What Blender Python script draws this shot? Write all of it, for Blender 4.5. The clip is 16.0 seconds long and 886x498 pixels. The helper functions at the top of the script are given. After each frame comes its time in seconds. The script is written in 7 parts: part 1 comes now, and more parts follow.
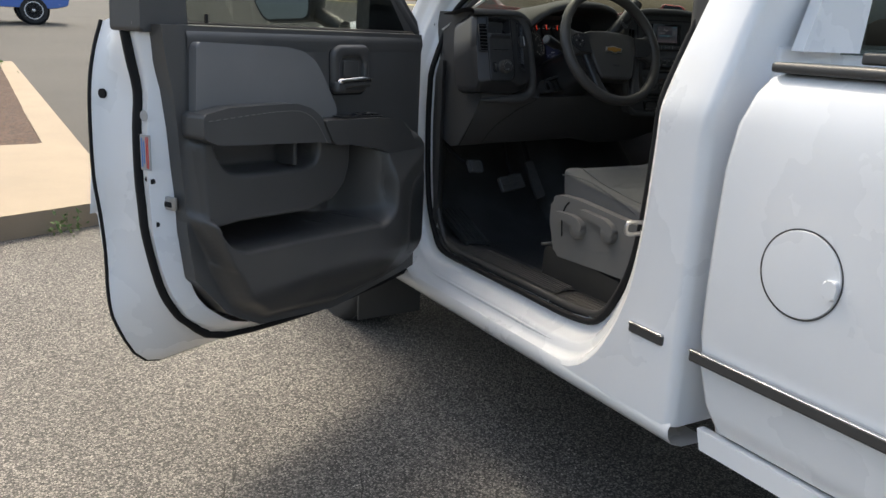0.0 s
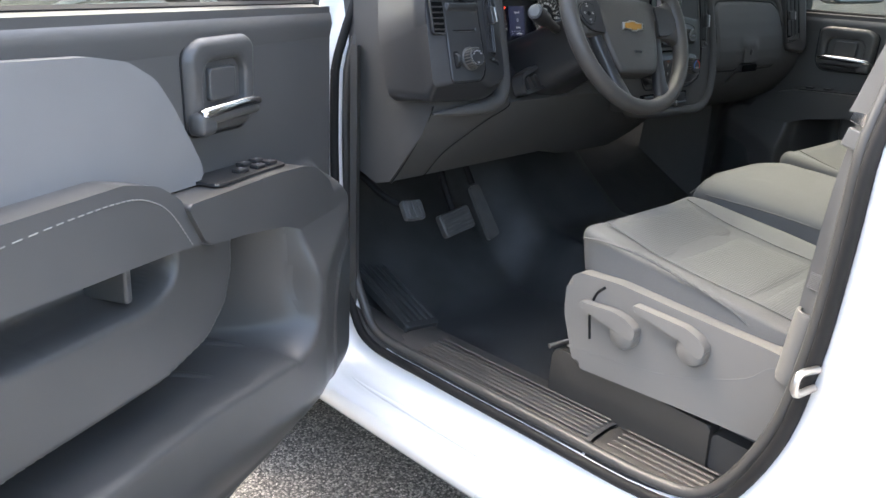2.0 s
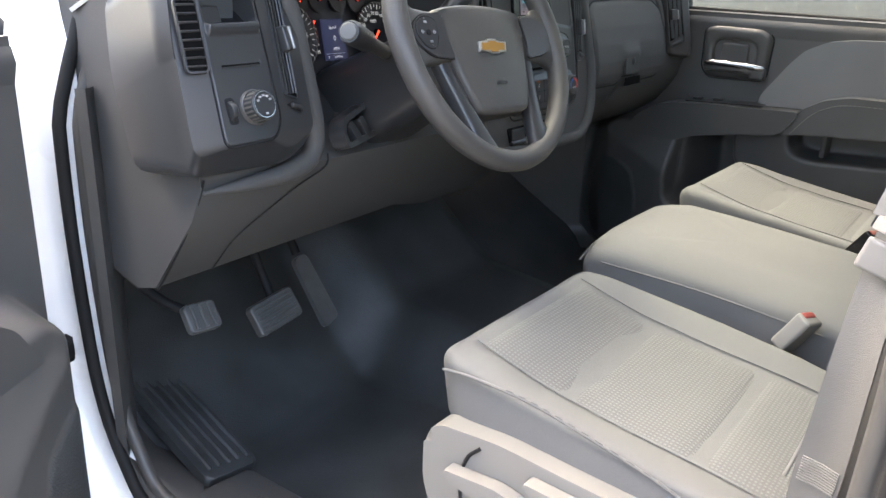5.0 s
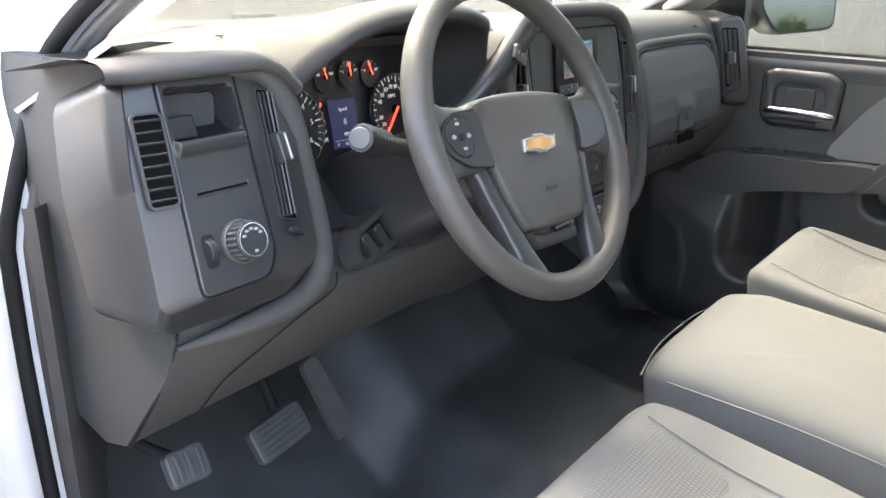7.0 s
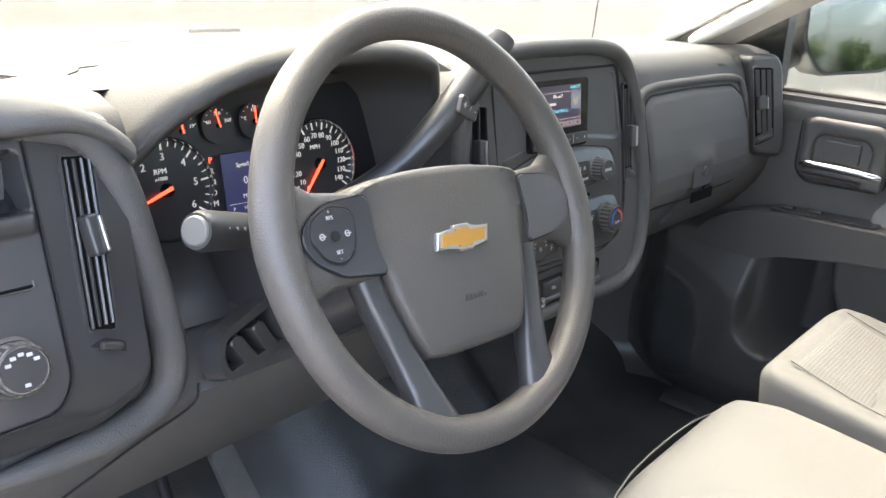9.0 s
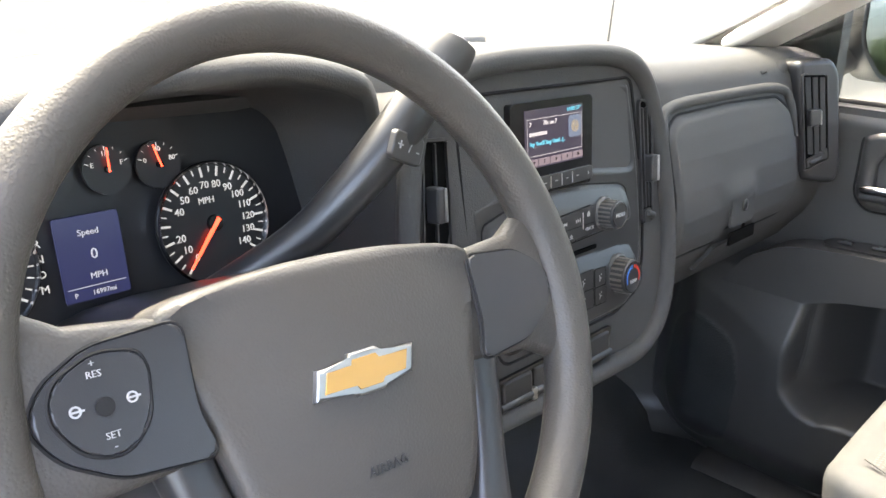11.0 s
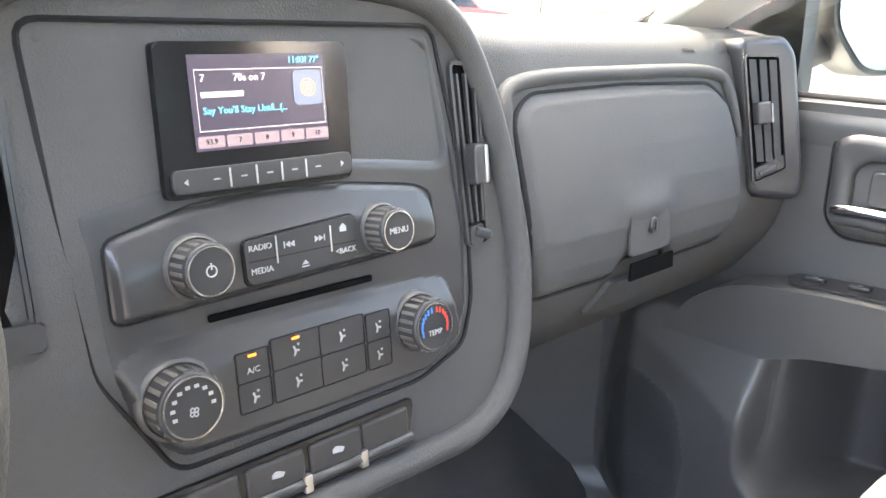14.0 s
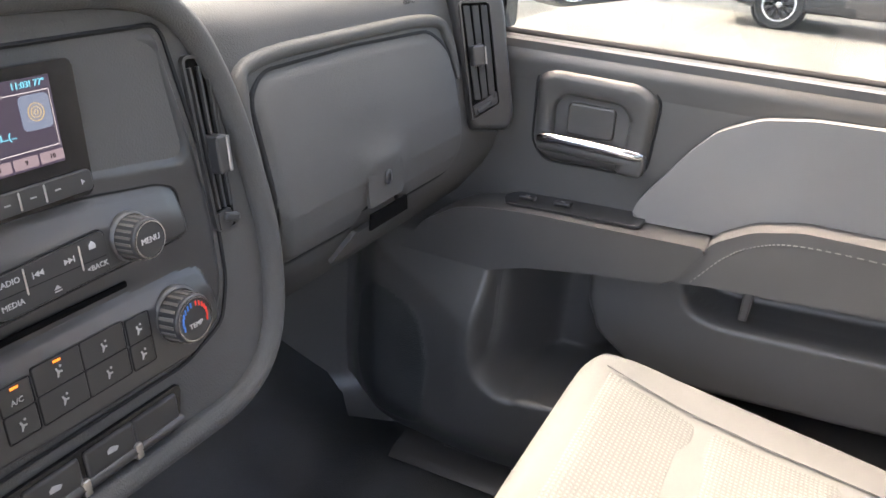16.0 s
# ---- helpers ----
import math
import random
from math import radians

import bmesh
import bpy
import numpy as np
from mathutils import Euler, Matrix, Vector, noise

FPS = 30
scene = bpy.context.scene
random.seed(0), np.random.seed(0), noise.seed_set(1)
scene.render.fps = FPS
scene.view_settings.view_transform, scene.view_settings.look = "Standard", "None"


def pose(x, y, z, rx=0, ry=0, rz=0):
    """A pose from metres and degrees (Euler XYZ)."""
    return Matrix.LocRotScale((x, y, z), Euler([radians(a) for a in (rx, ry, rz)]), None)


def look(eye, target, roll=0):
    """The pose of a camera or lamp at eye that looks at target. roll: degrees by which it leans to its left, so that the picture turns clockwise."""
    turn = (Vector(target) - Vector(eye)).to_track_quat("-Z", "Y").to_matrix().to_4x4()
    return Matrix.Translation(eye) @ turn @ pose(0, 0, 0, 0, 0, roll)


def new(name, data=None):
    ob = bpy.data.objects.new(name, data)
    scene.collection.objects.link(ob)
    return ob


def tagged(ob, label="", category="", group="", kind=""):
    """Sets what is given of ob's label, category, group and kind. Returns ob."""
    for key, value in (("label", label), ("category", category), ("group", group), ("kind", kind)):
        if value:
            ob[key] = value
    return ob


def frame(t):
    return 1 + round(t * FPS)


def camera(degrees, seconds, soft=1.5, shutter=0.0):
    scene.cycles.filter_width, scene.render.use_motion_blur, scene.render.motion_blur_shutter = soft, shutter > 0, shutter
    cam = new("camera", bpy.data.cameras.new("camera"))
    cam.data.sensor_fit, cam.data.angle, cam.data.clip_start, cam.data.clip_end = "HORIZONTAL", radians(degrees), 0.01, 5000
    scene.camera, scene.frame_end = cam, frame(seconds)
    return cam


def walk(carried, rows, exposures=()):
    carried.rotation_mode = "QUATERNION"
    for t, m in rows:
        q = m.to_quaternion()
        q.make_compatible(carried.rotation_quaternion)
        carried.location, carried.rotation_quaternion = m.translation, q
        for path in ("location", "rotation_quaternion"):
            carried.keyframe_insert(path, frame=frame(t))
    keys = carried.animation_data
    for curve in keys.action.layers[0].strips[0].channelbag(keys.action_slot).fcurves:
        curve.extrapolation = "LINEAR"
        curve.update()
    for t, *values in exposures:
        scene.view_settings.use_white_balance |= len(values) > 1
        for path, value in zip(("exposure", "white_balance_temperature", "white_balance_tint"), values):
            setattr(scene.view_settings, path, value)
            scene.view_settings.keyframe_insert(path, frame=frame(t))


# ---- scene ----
cam = camera(57.8, 16.0)
PATH = [
    (0, (-2.311, 0.135, 1.463), (-1.319, 1.776, 0.895), 2.9),
    (0.5, (-2.202, 0.408, 1.489), (-1.238, 2.064, 0.915), 3.0),
    (1, (-2.131, 0.729, 1.465), (-1.125, 2.357, 0.884), 2.4),
    (1.5, (-2.067, 1.03, 1.48), (-0.904, 2.53, 0.851), 2.4),
    (2, (-1.932, 1.218, 1.476), (-0.614, 2.562, 0.802), 3.1),
    (2.5, (-1.838, 1.391, 1.471), (-0.335, 2.491, 0.742), 3.3),
    (3, (-1.788, 1.55, 1.45), (-0.167, 2.459, 0.71), 3.4),
    (3.5, (-1.722, 1.588, 1.434), (-0.1, 2.491, 0.69), 3.3),
    (4, (-1.64, 1.57, 1.433), (-0.024, 2.49, 0.697), 3.2),
    (4.5, (-1.548, 1.548, 1.452), (0.019, 2.563, 0.736), 2.6),
    (5, (-1.462, 1.54, 1.488), (0.059, 2.646, 0.808), 2.3),
    (5.2, (-1.405, 1.502, 1.486), (0.082, 2.665, 0.827), 1.5),
    (7.3, (-1.222, 1.743, 1.584), (0.272, 2.889, 0.911), 1.3),
    (7.5, (-1.189, 1.745, 1.592), (0.302, 2.899, 0.922), 1.9),
    (8, (-1.095, 1.744, 1.605), (0.361, 2.942, 0.939), 2.4),
    (8.2, (-1.059, 1.744, 1.609), (0.386, 2.953, 0.939), 3.4),
    (10.3, (-0.822, 1.885, 1.574), (0.59, 3.136, 0.908), 3.3),
    (10.5, (-0.786, 1.896, 1.577), (0.623, 3.149, 0.912), 3.3),
    (11, (-0.696, 1.914, 1.579), (0.69, 3.197, 0.921), 2.5),
    (11.5, (-0.62, 1.918, 1.579), (0.743, 3.217, 0.903), 2.7),
    (12, (-0.535, 1.925, 1.549), (0.82, 3.237, 0.881), 2.3),
    (12.5, (-0.448, 1.932, 1.504), (0.911, 3.248, 0.855), 2.5),
    (13, (-0.377, 1.932, 1.482), (0.971, 3.266, 0.848), 2.5),
    (13.5, (-0.33, 1.937, 1.465), (1.023, 3.281, 0.864), 2.2),
    (14, (-0.295, 1.936, 1.478), (1.058, 3.297, 0.913), 2.0),
    (14.5, (-0.277, 1.942, 1.508), (1.12, 3.255, 0.938), 1.9),
    (15, (-0.259, 1.94, 1.537), (1.248, 3.102, 0.921), 2.1),
    (15.5, (-0.272, 1.943, 1.565), (1.31, 2.937, 0.852), 3.0),
    (16, (-0.319, 1.931, 1.582), (1.331, 2.704, 0.756), 4.3),
]
walk(cam, [(t, look(eye, target, roll)) for t, eye, target, roll in PATH],
     [(0, 1.55, 7000, 3), (0.8, 1.8, 6900, 3), (1.5, 2.95, 6800, 4), (2.5, 3.92, 6950, 7), (3.5, 4.0, 7100, 9), (5, 4.22, 7150, 8), (8, 4.75, 7300, 9), (11, 5.1, 7350, 11), (12.4, 5.6, 7400, 11), (13.2, 6.25, 7350, 11), (14.5, 6.1, 7450, 12), (15.3, 5.37, 7600, 13), (16, 5.25, 7450, 15)])

# ---- sky and sun ----
world = bpy.data.worlds.new("sky")
scene.world = world
world.use_nodes = True
SUN_EL, SUN_AZ = 58.5, 10.0          # height, and bearing from straight ahead towards the passenger side
sky = world.node_tree.nodes.new("ShaderNodeTexSky")
sky.sky_type, sky.sun_disc = "NISHITA", False
sky.sun_elevation, sky.sun_rotation = radians(SUN_EL), radians(SUN_AZ)
sky.dust_density, sky.air_density, sky.ozone_density = 6.0, 0.8, 0.3
back = world.node_tree.nodes["Background"]
back.inputs["Strength"].default_value = 0.15
world.node_tree.links.new(sky.outputs[0], back.inputs[0])
sun = new("sun", bpy.data.lights.new("sun", "SUN"))
sun.data.energy, sun.data.angle, sun.data.color = 0.5, radians(6), (1.0, 0.95, 0.88)
sun.matrix_world = look((0, 0, 0), (-math.sin(radians(SUN_AZ)) * math.cos(radians(SUN_EL)), -math.cos(radians(SUN_AZ)) * math.cos(radians(SUN_EL)), -math.sin(radians(SUN_EL))))


# ---- materials ----
def material(name, color, rough=0.5, metal=0.0, vary=0.12, scale=6.0, bump=0.0, grain=900.0, fine=0.0, coat=0.0, pattern="noise", spec=0.5):
    """A surface with a slow change of tone, a fine grain and a fine relief, at real size."""
    m = bpy.data.materials.new(name)
    m.use_nodes = True
    nt = m.node_tree
    b = nt.nodes["Principled BSDF"]
    b.inputs["Metallic"].default_value = metal
    b.inputs["Specular IOR Level"].default_value = spec
    b.inputs["Coat Weight"].default_value = coat
    tc = nt.nodes.new("ShaderNodeTexCoord")
    big = nt.nodes.new("ShaderNodeTexNoise")
    big.inputs["Scale"].default_value, big.inputs["Detail"].default_value = scale, 5
    small = nt.nodes.new("ShaderNodeTexNoise")
    small.inputs["Scale"].default_value, small.inputs["Detail"].default_value = grain, 2
    nt.links.new(tc.outputs["Object"], big.inputs["Vector"])
    nt.links.new(tc.outputs["Object"], small.inputs["Vector"])
    ramp = nt.nodes.new("ShaderNodeMapRange")
    ramp.inputs["From Min"].default_value, ramp.inputs["From Max"].default_value = 0.3, 0.7
    ramp.inputs["To Min"].default_value, ramp.inputs["To Max"].default_value = 1 - vary, 1 + vary
    nt.links.new(big.outputs[0], ramp.inputs[0])
    ramp2 = nt.nodes.new("ShaderNodeMapRange")
    ramp2.inputs["From Min"].default_value, ramp2.inputs["From Max"].default_value = 0.3, 0.7
    ramp2.inputs["To Min"].default_value, ramp2.inputs["To Max"].default_value = 1 - fine, 1 + fine
    nt.links.new(small.outputs[0], ramp2.inputs[0])
    mul = nt.nodes.new("ShaderNodeMath")
    mul.operation = "MULTIPLY"
    nt.links.new(ramp.outputs[0], mul.inputs[0])
    nt.links.new(ramp2.outputs[0], mul.inputs[1])
    mix = nt.nodes.new("ShaderNodeVectorMath")
    mix.operation = "SCALE"
    mix.inputs[0].default_value = color
    nt.links.new(mul.outputs[0], mix.inputs["Scale"])
    nt.links.new(mix.outputs[0], b.inputs["Base Color"])
    rr = nt.nodes.new("ShaderNodeMapRange")
    rr.inputs["From Min"].default_value, rr.inputs["From Max"].default_value = 0.3, 0.7
    rr.inputs["To Min"].default_value, rr.inputs["To Max"].default_value = max(0.02, rough - 0.025), min(1, rough + 0.025)
    nt.links.new(big.outputs[0], rr.inputs[0])
    nt.links.new(rr.outputs[0], b.inputs["Roughness"])
    if bump:
        if pattern == "leather":
            src = nt.nodes.new("ShaderNodeTexVoronoi")
            src.feature = "SMOOTH_F1"
            src.inputs["Scale"].default_value = grain
            nt.links.new(tc.outputs["Object"], src.inputs["Vector"])
        else:
            src = small
        bn = nt.nodes.new("ShaderNodeBump")
        bn.inputs["Strength"].default_value, bn.inputs["Distance"].default_value = bump, 0.6 / grain
        nt.links.new(src.outputs[0], bn.inputs["Height"])
        nt.links.new(bn.outputs[0], b.inputs["Normal"])
    return m


def glow(name, color, strength, base=(0.01, 0.01, 0.01)):
    m = bpy.data.materials.new(name)
    m.use_nodes = True
    b = m.node_tree.nodes["Principled BSDF"]
    b.inputs["Base Color"].default_value = (*base, 1)
    b.inputs["Emission Color"].default_value = (*color, 1)
    b.inputs["Emission Strength"].default_value = strength
    b.inputs["Roughness"].default_value = 0.3
    return m


def glass(name, color, rough=0.0, base=0.04):
    m = bpy.data.materials.new(name)
    m.use_nodes = True
    nt = m.node_tree
    nt.nodes.remove(nt.nodes["Principled BSDF"])
    t = nt.nodes.new("ShaderNodeBsdfTransparent")
    t.inputs[0].default_value = (*color, 1)
    g = nt.nodes.new("ShaderNodeBsdfGlossy")
    g.inputs["Roughness"].default_value = rough
    face = nt.nodes.new("ShaderNodeLayerWeight")
    face.inputs[0].default_value = 0.5
    power = nt.nodes.new("ShaderNodeMath")
    power.operation, power.inputs[1].default_value = "POWER", 5.0
    nt.links.new(face.outputs["Facing"], power.inputs[0])
    f = nt.nodes.new("ShaderNodeMath")
    f.operation, f.inputs[1].default_value, f.inputs[2].default_value = "MULTIPLY_ADD", 1 - base, base
    nt.links.new(power.outputs[0], f.inputs[0])
    x = nt.nodes.new("ShaderNodeMixShader")
    nt.links.new(f.outputs[0], x.inputs[0])
    nt.links.new(t.outputs[0], x.inputs[1])
    nt.links.new(g.outputs[0], x.inputs[2])
    nt.links.new(x.outputs[0], nt.nodes["Material Output"].inputs[0])
    return m


WHITE = material("white_paint", (0.78, 0.79, 0.80), 0.28, vary=0.03, scale=3, coat=0.6, grain=1500, fine=0.01)
BLACK = material("black_trim", (0.052, 0.050, 0.048), 0.42, vary=0.08, bump=0.2, grain=1100, pattern="leather")
SOFT = material("soft_black_vinyl", (0.063, 0.062, 0.061), 0.62, vary=0.06, bump=0.4, grain=700, pattern="leather", spec=0.2)
SMOOTH = material("satin_charcoal_plastic", (0.026, 0.026, 0.027), 0.34, vary=0.05, bump=0.06, grain=1500, pattern="leather", spec=0.55)
RIM = material("wheel_rubber", (0.054, 0.050, 0.046), 0.44, vary=0.06, bump=0.32, grain=600, pattern="leather", spec=0.4)
DOORTRIM = material("door_trim_plastic", (0.066, 0.065, 0.064), 0.42, vary=0.07, bump=0.2, grain=1100, pattern="leather")
DOORPANEL = material("door_panel_plastic", (0.056, 0.055, 0.054), 0.4, vary=0.06, bump=0.08, grain=1500, pattern="leather")
SPOKE = material("satin_spoke_black", (0.024, 0.024, 0.026), 0.3, vary=0.02, bump=0.1, grain=1500, pattern="leather")
RUBBER = material("seal_rubber", (0.012, 0.012, 0.013), 0.65, vary=0.2, bump=0.1, spec=0.2)
# near-black that paints in the shade of vents and slots, whose backings are shallow
HOLE_SHADE = material("painted_hole_shade", (0.004, 0.004, 0.004), 0.9, vary=0.1, spec=0.04)
VINYL = material("floor_vinyl", (0.036, 0.038, 0.039), 0.44, vary=0.32, scale=9, bump=0.45, grain=420, pattern="leather", fine=0.08, spec=0.5)
GREY = material("grey_door_insert", (0.155, 0.154, 0.153), 0.5, vary=0.06, bump=0.2, grain=800, pattern="leather")
CLOTH = material("pale_grey_cloth", (0.112, 0.110, 0.108), 0.9, vary=0.06, scale=5, bump=0.5, grain=1300, fine=0.12)
SHELL = material("seat_plastic", (0.175, 0.167, 0.155), 0.45, vary=0.05, bump=0.2, grain=1100, pattern="leather")
DARKBROWN = material("seat_riser_plastic", (0.045, 0.042, 0.038), 0.4, vary=0.1, bump=0.15, grain=900, pattern="leather")
CHROME = material("chrome", (0.52, 0.52, 0.53), 0.16, metal=1.0, vary=0.03)
STEEL = material("steel", (0.42, 0.41, 0.4), 0.35, metal=1.0, vary=0.15, scale=30)
GOLD = material("gold_enamel", (0.43, 0.22, 0.045), 0.3, metal=0.5, vary=0.05, coat=0.5)
GAUGE = material("gauge_black", (0.020, 0.020, 0.022), 0.35, vary=0.05, spec=0.4)
PIANO = material("gloss_black", (0.008, 0.008, 0.009), 0.14, vary=0.05, spec=0.35)
BUTTON = material("button_black", (0.02, 0.02, 0.021), 0.4, vary=0.1)
KNURL = material("knob_knurl", (0.15, 0.14, 0.125), 0.4, metal=0.3, vary=0.04)
INK = material("white_print", (0.32, 0.32, 0.32), 0.5, vary=0.02)
REDINK = material("red_print", (0.6, 0.03, 0.02), 0.5, vary=0.02)
BLUEINK = material("blue_print", (0.03, 0.16, 0.5), 0.5, vary=0.02)
STITCH = material("pale_thread", (0.2, 0.192, 0.18), 0.8, vary=0.1)
PEDAL = material("pedal_rubber", (0.06, 0.06, 0.06), 0.42, vary=0.15, scale=30, bump=0.2, grain=700)
TYRE = material("tyre_rubber", (0.02, 0.02, 0.02), 0.75, vary=0.2, bump=0.3, grain=250)
ALLOY = material("alloy_wheel", (0.55, 0.55, 0.56), 0.3, metal=0.9, vary=0.05)
LINER = material("pale_headliner", (0.72, 0.71, 0.68), 0.85, vary=0.04, bump=0.3, grain=1200)
TRIMGREY = material("pillar_grey", (0.52, 0.51, 0.485), 0.6, vary=0.04, bump=0.2, grain=1000, pattern="leather")
CLEAR = glass("clear_glass", (0.48, 0.51, 0.50))
BACKGLASS = glass("back_glass", (0.55, 0.58, 0.57))
SCREEN = glass("windshield_glass", (0.59, 0.615, 0.605), 0.0, 0.02)
TINT = glass("dark_glass", (0.05, 0.06, 0.06))
MIRROR = material("mirror_silver", (0.30, 0.31, 0.32), 0.02, metal=1.0, vary=0.0)
RED_GLOW = glow("needle_red", (1.0, 0.06, 0.03), 0.2, (0.5, 0.03, 0.02))
WHITE_GLOW = glow("dial_white", (0.8, 0.82, 0.85), 0.02, (0.26, 0.26, 0.26))
BLUE_GLOW = glow("blue_display", (0.035, 0.042, 0.15), 0.026)


# ---- mesh kit ----
def even_normals(me, limit):
    """Vertex normals weighted by face area, so that broad flat faces stay flat beside rounded rims."""
    nf, nl = len(me.polygons), len(me.loops)
    fn, fa = np.zeros(nf * 3), np.zeros(nf)
    me.polygons.foreach_get("normal", fn)
    me.polygons.foreach_get("area", fa)
    fn = fn.reshape(-1, 3)
    lv = np.zeros(nl, int)
    me.loops.foreach_get("vertex_index", lv)
    tot = np.zeros(nf, int)
    me.polygons.foreach_get("loop_total", tot)
    lf = np.repeat(np.arange(nf), tot)
    order = np.argsort(lv, kind="stable")
    cuts = np.split(order, np.nonzero(np.diff(lv[order]))[0] + 1)
    out = np.zeros((nl, 3))
    for c in cuts:
        n, a = fn[lf[c]], fa[lf[c]]
        near = (n @ n.T > limit) * a[None, :]
        out[c] = near @ n
    out /= np.maximum(np.linalg.norm(out, axis=1), 1e-20)[:, None]
    me.normals_split_custom_set(out.tolist())


def part(name, bm, mat, parent=None, label="", sharp=34):
    """Links a bmesh, in world metres, as one mesh object under a thing or a part."""
    bmesh.ops.recalc_face_normals(bm, faces=bm.faces)
    me = bpy.data.meshes.new(name)
    bm.to_mesh(me)
    bm.free()
    me.shade_smooth()
    me.set_sharp_from_angle(angle=radians(sharp))
    if len(me.polygons) < 4000:
        even_normals(me, math.cos(radians(sharp + 26)))
    me.materials.append(mat)
    ob = new(name, me)
    if parent:
        ob.parent = parent
        if parent.type == "EMPTY":
            ob.matrix_parent_inverse = parent.matrix_basis.inverted()
    if label:
        tagged(ob, label)
    return ob


def thing(name, label, category, at, group="", kind=""):
    e = new(name)
    e.empty_display_size = 0.05
    e.location = at
    return tagged(e, label, category, group, kind)


def join(*bms):
    """All given bmeshes as one."""
    out = bmesh.new()
    for b in bms:
        me = bpy.data.meshes.new("tmp")
        b.to_mesh(me)
        b.free()
        out.from_mesh(me)
        bpy.data.meshes.remove(me)
    return out


def plane(o, x, y):
    """A frame with origin o, its x along x and its y near y; z stands off the plane."""
    x, y = Vector(x).normalized(), Vector(y)
    z = x.cross(y).normalized()
    y = z.cross(x)
    m = Matrix((x, y, z)).transposed().to_4x4()
    m.translation = o
    return m


def rbox(c, s, r=0.0, seg=2, m=None):
    bm = bmesh.new()
    bmesh.ops.create_cube(bm, size=1, matrix=Matrix.LocRotScale(c, None, s))
    if r:
        bmesh.ops.bevel(bm, geom=bm.edges[:], offset=r, segments=seg, affect="EDGES", profile=0.6, clamp_overlap=True)
    if m:
        bm.transform(m)
    return bm


def prism(pts, d, m=None, r=0.0, seg=2, z0=0.0):
    """A polygon of (x, y), from z0 to z0 + d, its top rim rounded by r."""
    bm = bmesh.new()
    lo = [bm.verts.new((x, y, z0)) for x, y in pts]
    hi = [bm.verts.new((x, y, z0 + d)) for x, y in pts]
    n = len(pts)
    bm.faces.new(lo[::-1])
    top = bm.faces.new(hi)
    for i in range(n):
        bm.faces.new((lo[i], lo[(i + 1) % n], hi[(i + 1) % n], hi[i]))
    if r:
        bmesh.ops.bevel(bm, geom=list(top.edges), offset=r, segments=seg, affect="EDGES", profile=0.6, clamp_overlap=True)
    if m:
        bm.transform(m)
    return bm


def frame_prism(outer, inner, d, m=None, z0=0.0):
    """A flat ring between two outlines with the same number of points, d thick."""
    bm = bmesh.new()
    n = len(outer)
    r = [[bm.verts.new((x, y, z)) for x, y in o] for o, z in ((outer, z0), (outer, z0 + d), (inner, z0 + d), (inner, z0))]
    for k in range(4):
        a, b = r[k], r[(k + 1) % 4]
        for i in range(n):
            bm.faces.new((a[i], a[(i + 1) % n], b[(i + 1) % n], b[i]))
    if m:
        bm.transform(m)
    return bm


def rrect(w, h, r, n=4, cx=0.0, cy=0.0):
    out = []
    for k, (sx, sy) in enumerate(((1, 1), (-1, 1), (-1, -1), (1, -1))):
        for i in range(n + 1):
            a = math.pi / 2 * (k + i / n)
            out.append((cx + sx * (w / 2 - r) + r * math.cos(a), cy + sy * (h / 2 - r) + r * math.sin(a)))
    return out


def rpoly(pts, r, n=4):
    """A polygon with its corners rounded by r."""
    out, k = [], len(pts)
    for i in range(k):
        p, a, b = Vector(pts[i]), Vector(pts[i - 1]), Vector(pts[(i + 1) % k])
        rr = min(r, (a - p).length * 0.45, (b - p).length * 0.45)
        s, e = p + (a - p).normalized() * rr, p + (b - p).normalized() * rr
        for j in range(n + 1):
            t = j / n
            q = s * (1 - t) ** 2 + p * 2 * t * (1 - t) + e * t * t
            out.append(tuple(q))
    return out


def shrink(pts, d):
    """An outline moved inwards by d (outline runs anticlockwise)."""
    out, k = [], len(pts)
    for i in range(k):
        a, p, b = Vector(pts[i - 1]), Vector(pts[i]), Vector(pts[(i + 1) % k])
        t = (b - a).normalized()
        out.append((p.x - t.y * d, p.y + t.x * d))
    return out


def curve(pts, n=6, closed=False):
    """A smooth line (Catmull-Rom) through points."""
    p = [Vector(q) for q in pts]
    k, out = len(p), []
    for i in range(k if closed else k - 1):
        a = p[i - 1] if closed or i else p[0] * 2 - p[1]
        b, c = p[i], p[(i + 1) % k]
        d = p[(i + 2) % k] if closed or i + 2 < k else p[-1] * 2 - p[-2]
        for j in range(n):
            t = j / n
            out.append(0.5 * (2 * b + (c - a) * t + (2 * a - 5 * b + 4 * c - d) * t * t + (3 * b - a - 3 * c + d) * t ** 3))
    if not closed:
        out.append(p[-1])
    return out


def loft(rings, closed=True, caps=True, loop=False):
    """A skin over rings with equal numbers of points."""
    bm = bmesh.new()
    vs = [[bm.verts.new(q) for q in r] for r in rings]
    n = len(rings[0])
    for k in range(len(vs) if loop else len(vs) - 1):
        a, b = vs[k], vs[(k + 1) % len(vs)]
        for i in range(n if closed else n - 1):
            bm.faces.new((a[i], a[(i + 1) % n], b[(i + 1) % n], b[i]))
    if caps and closed and not loop:
        bm.faces.new(vs[0][::-1])
        bm.faces.new(vs[-1])
    return bm


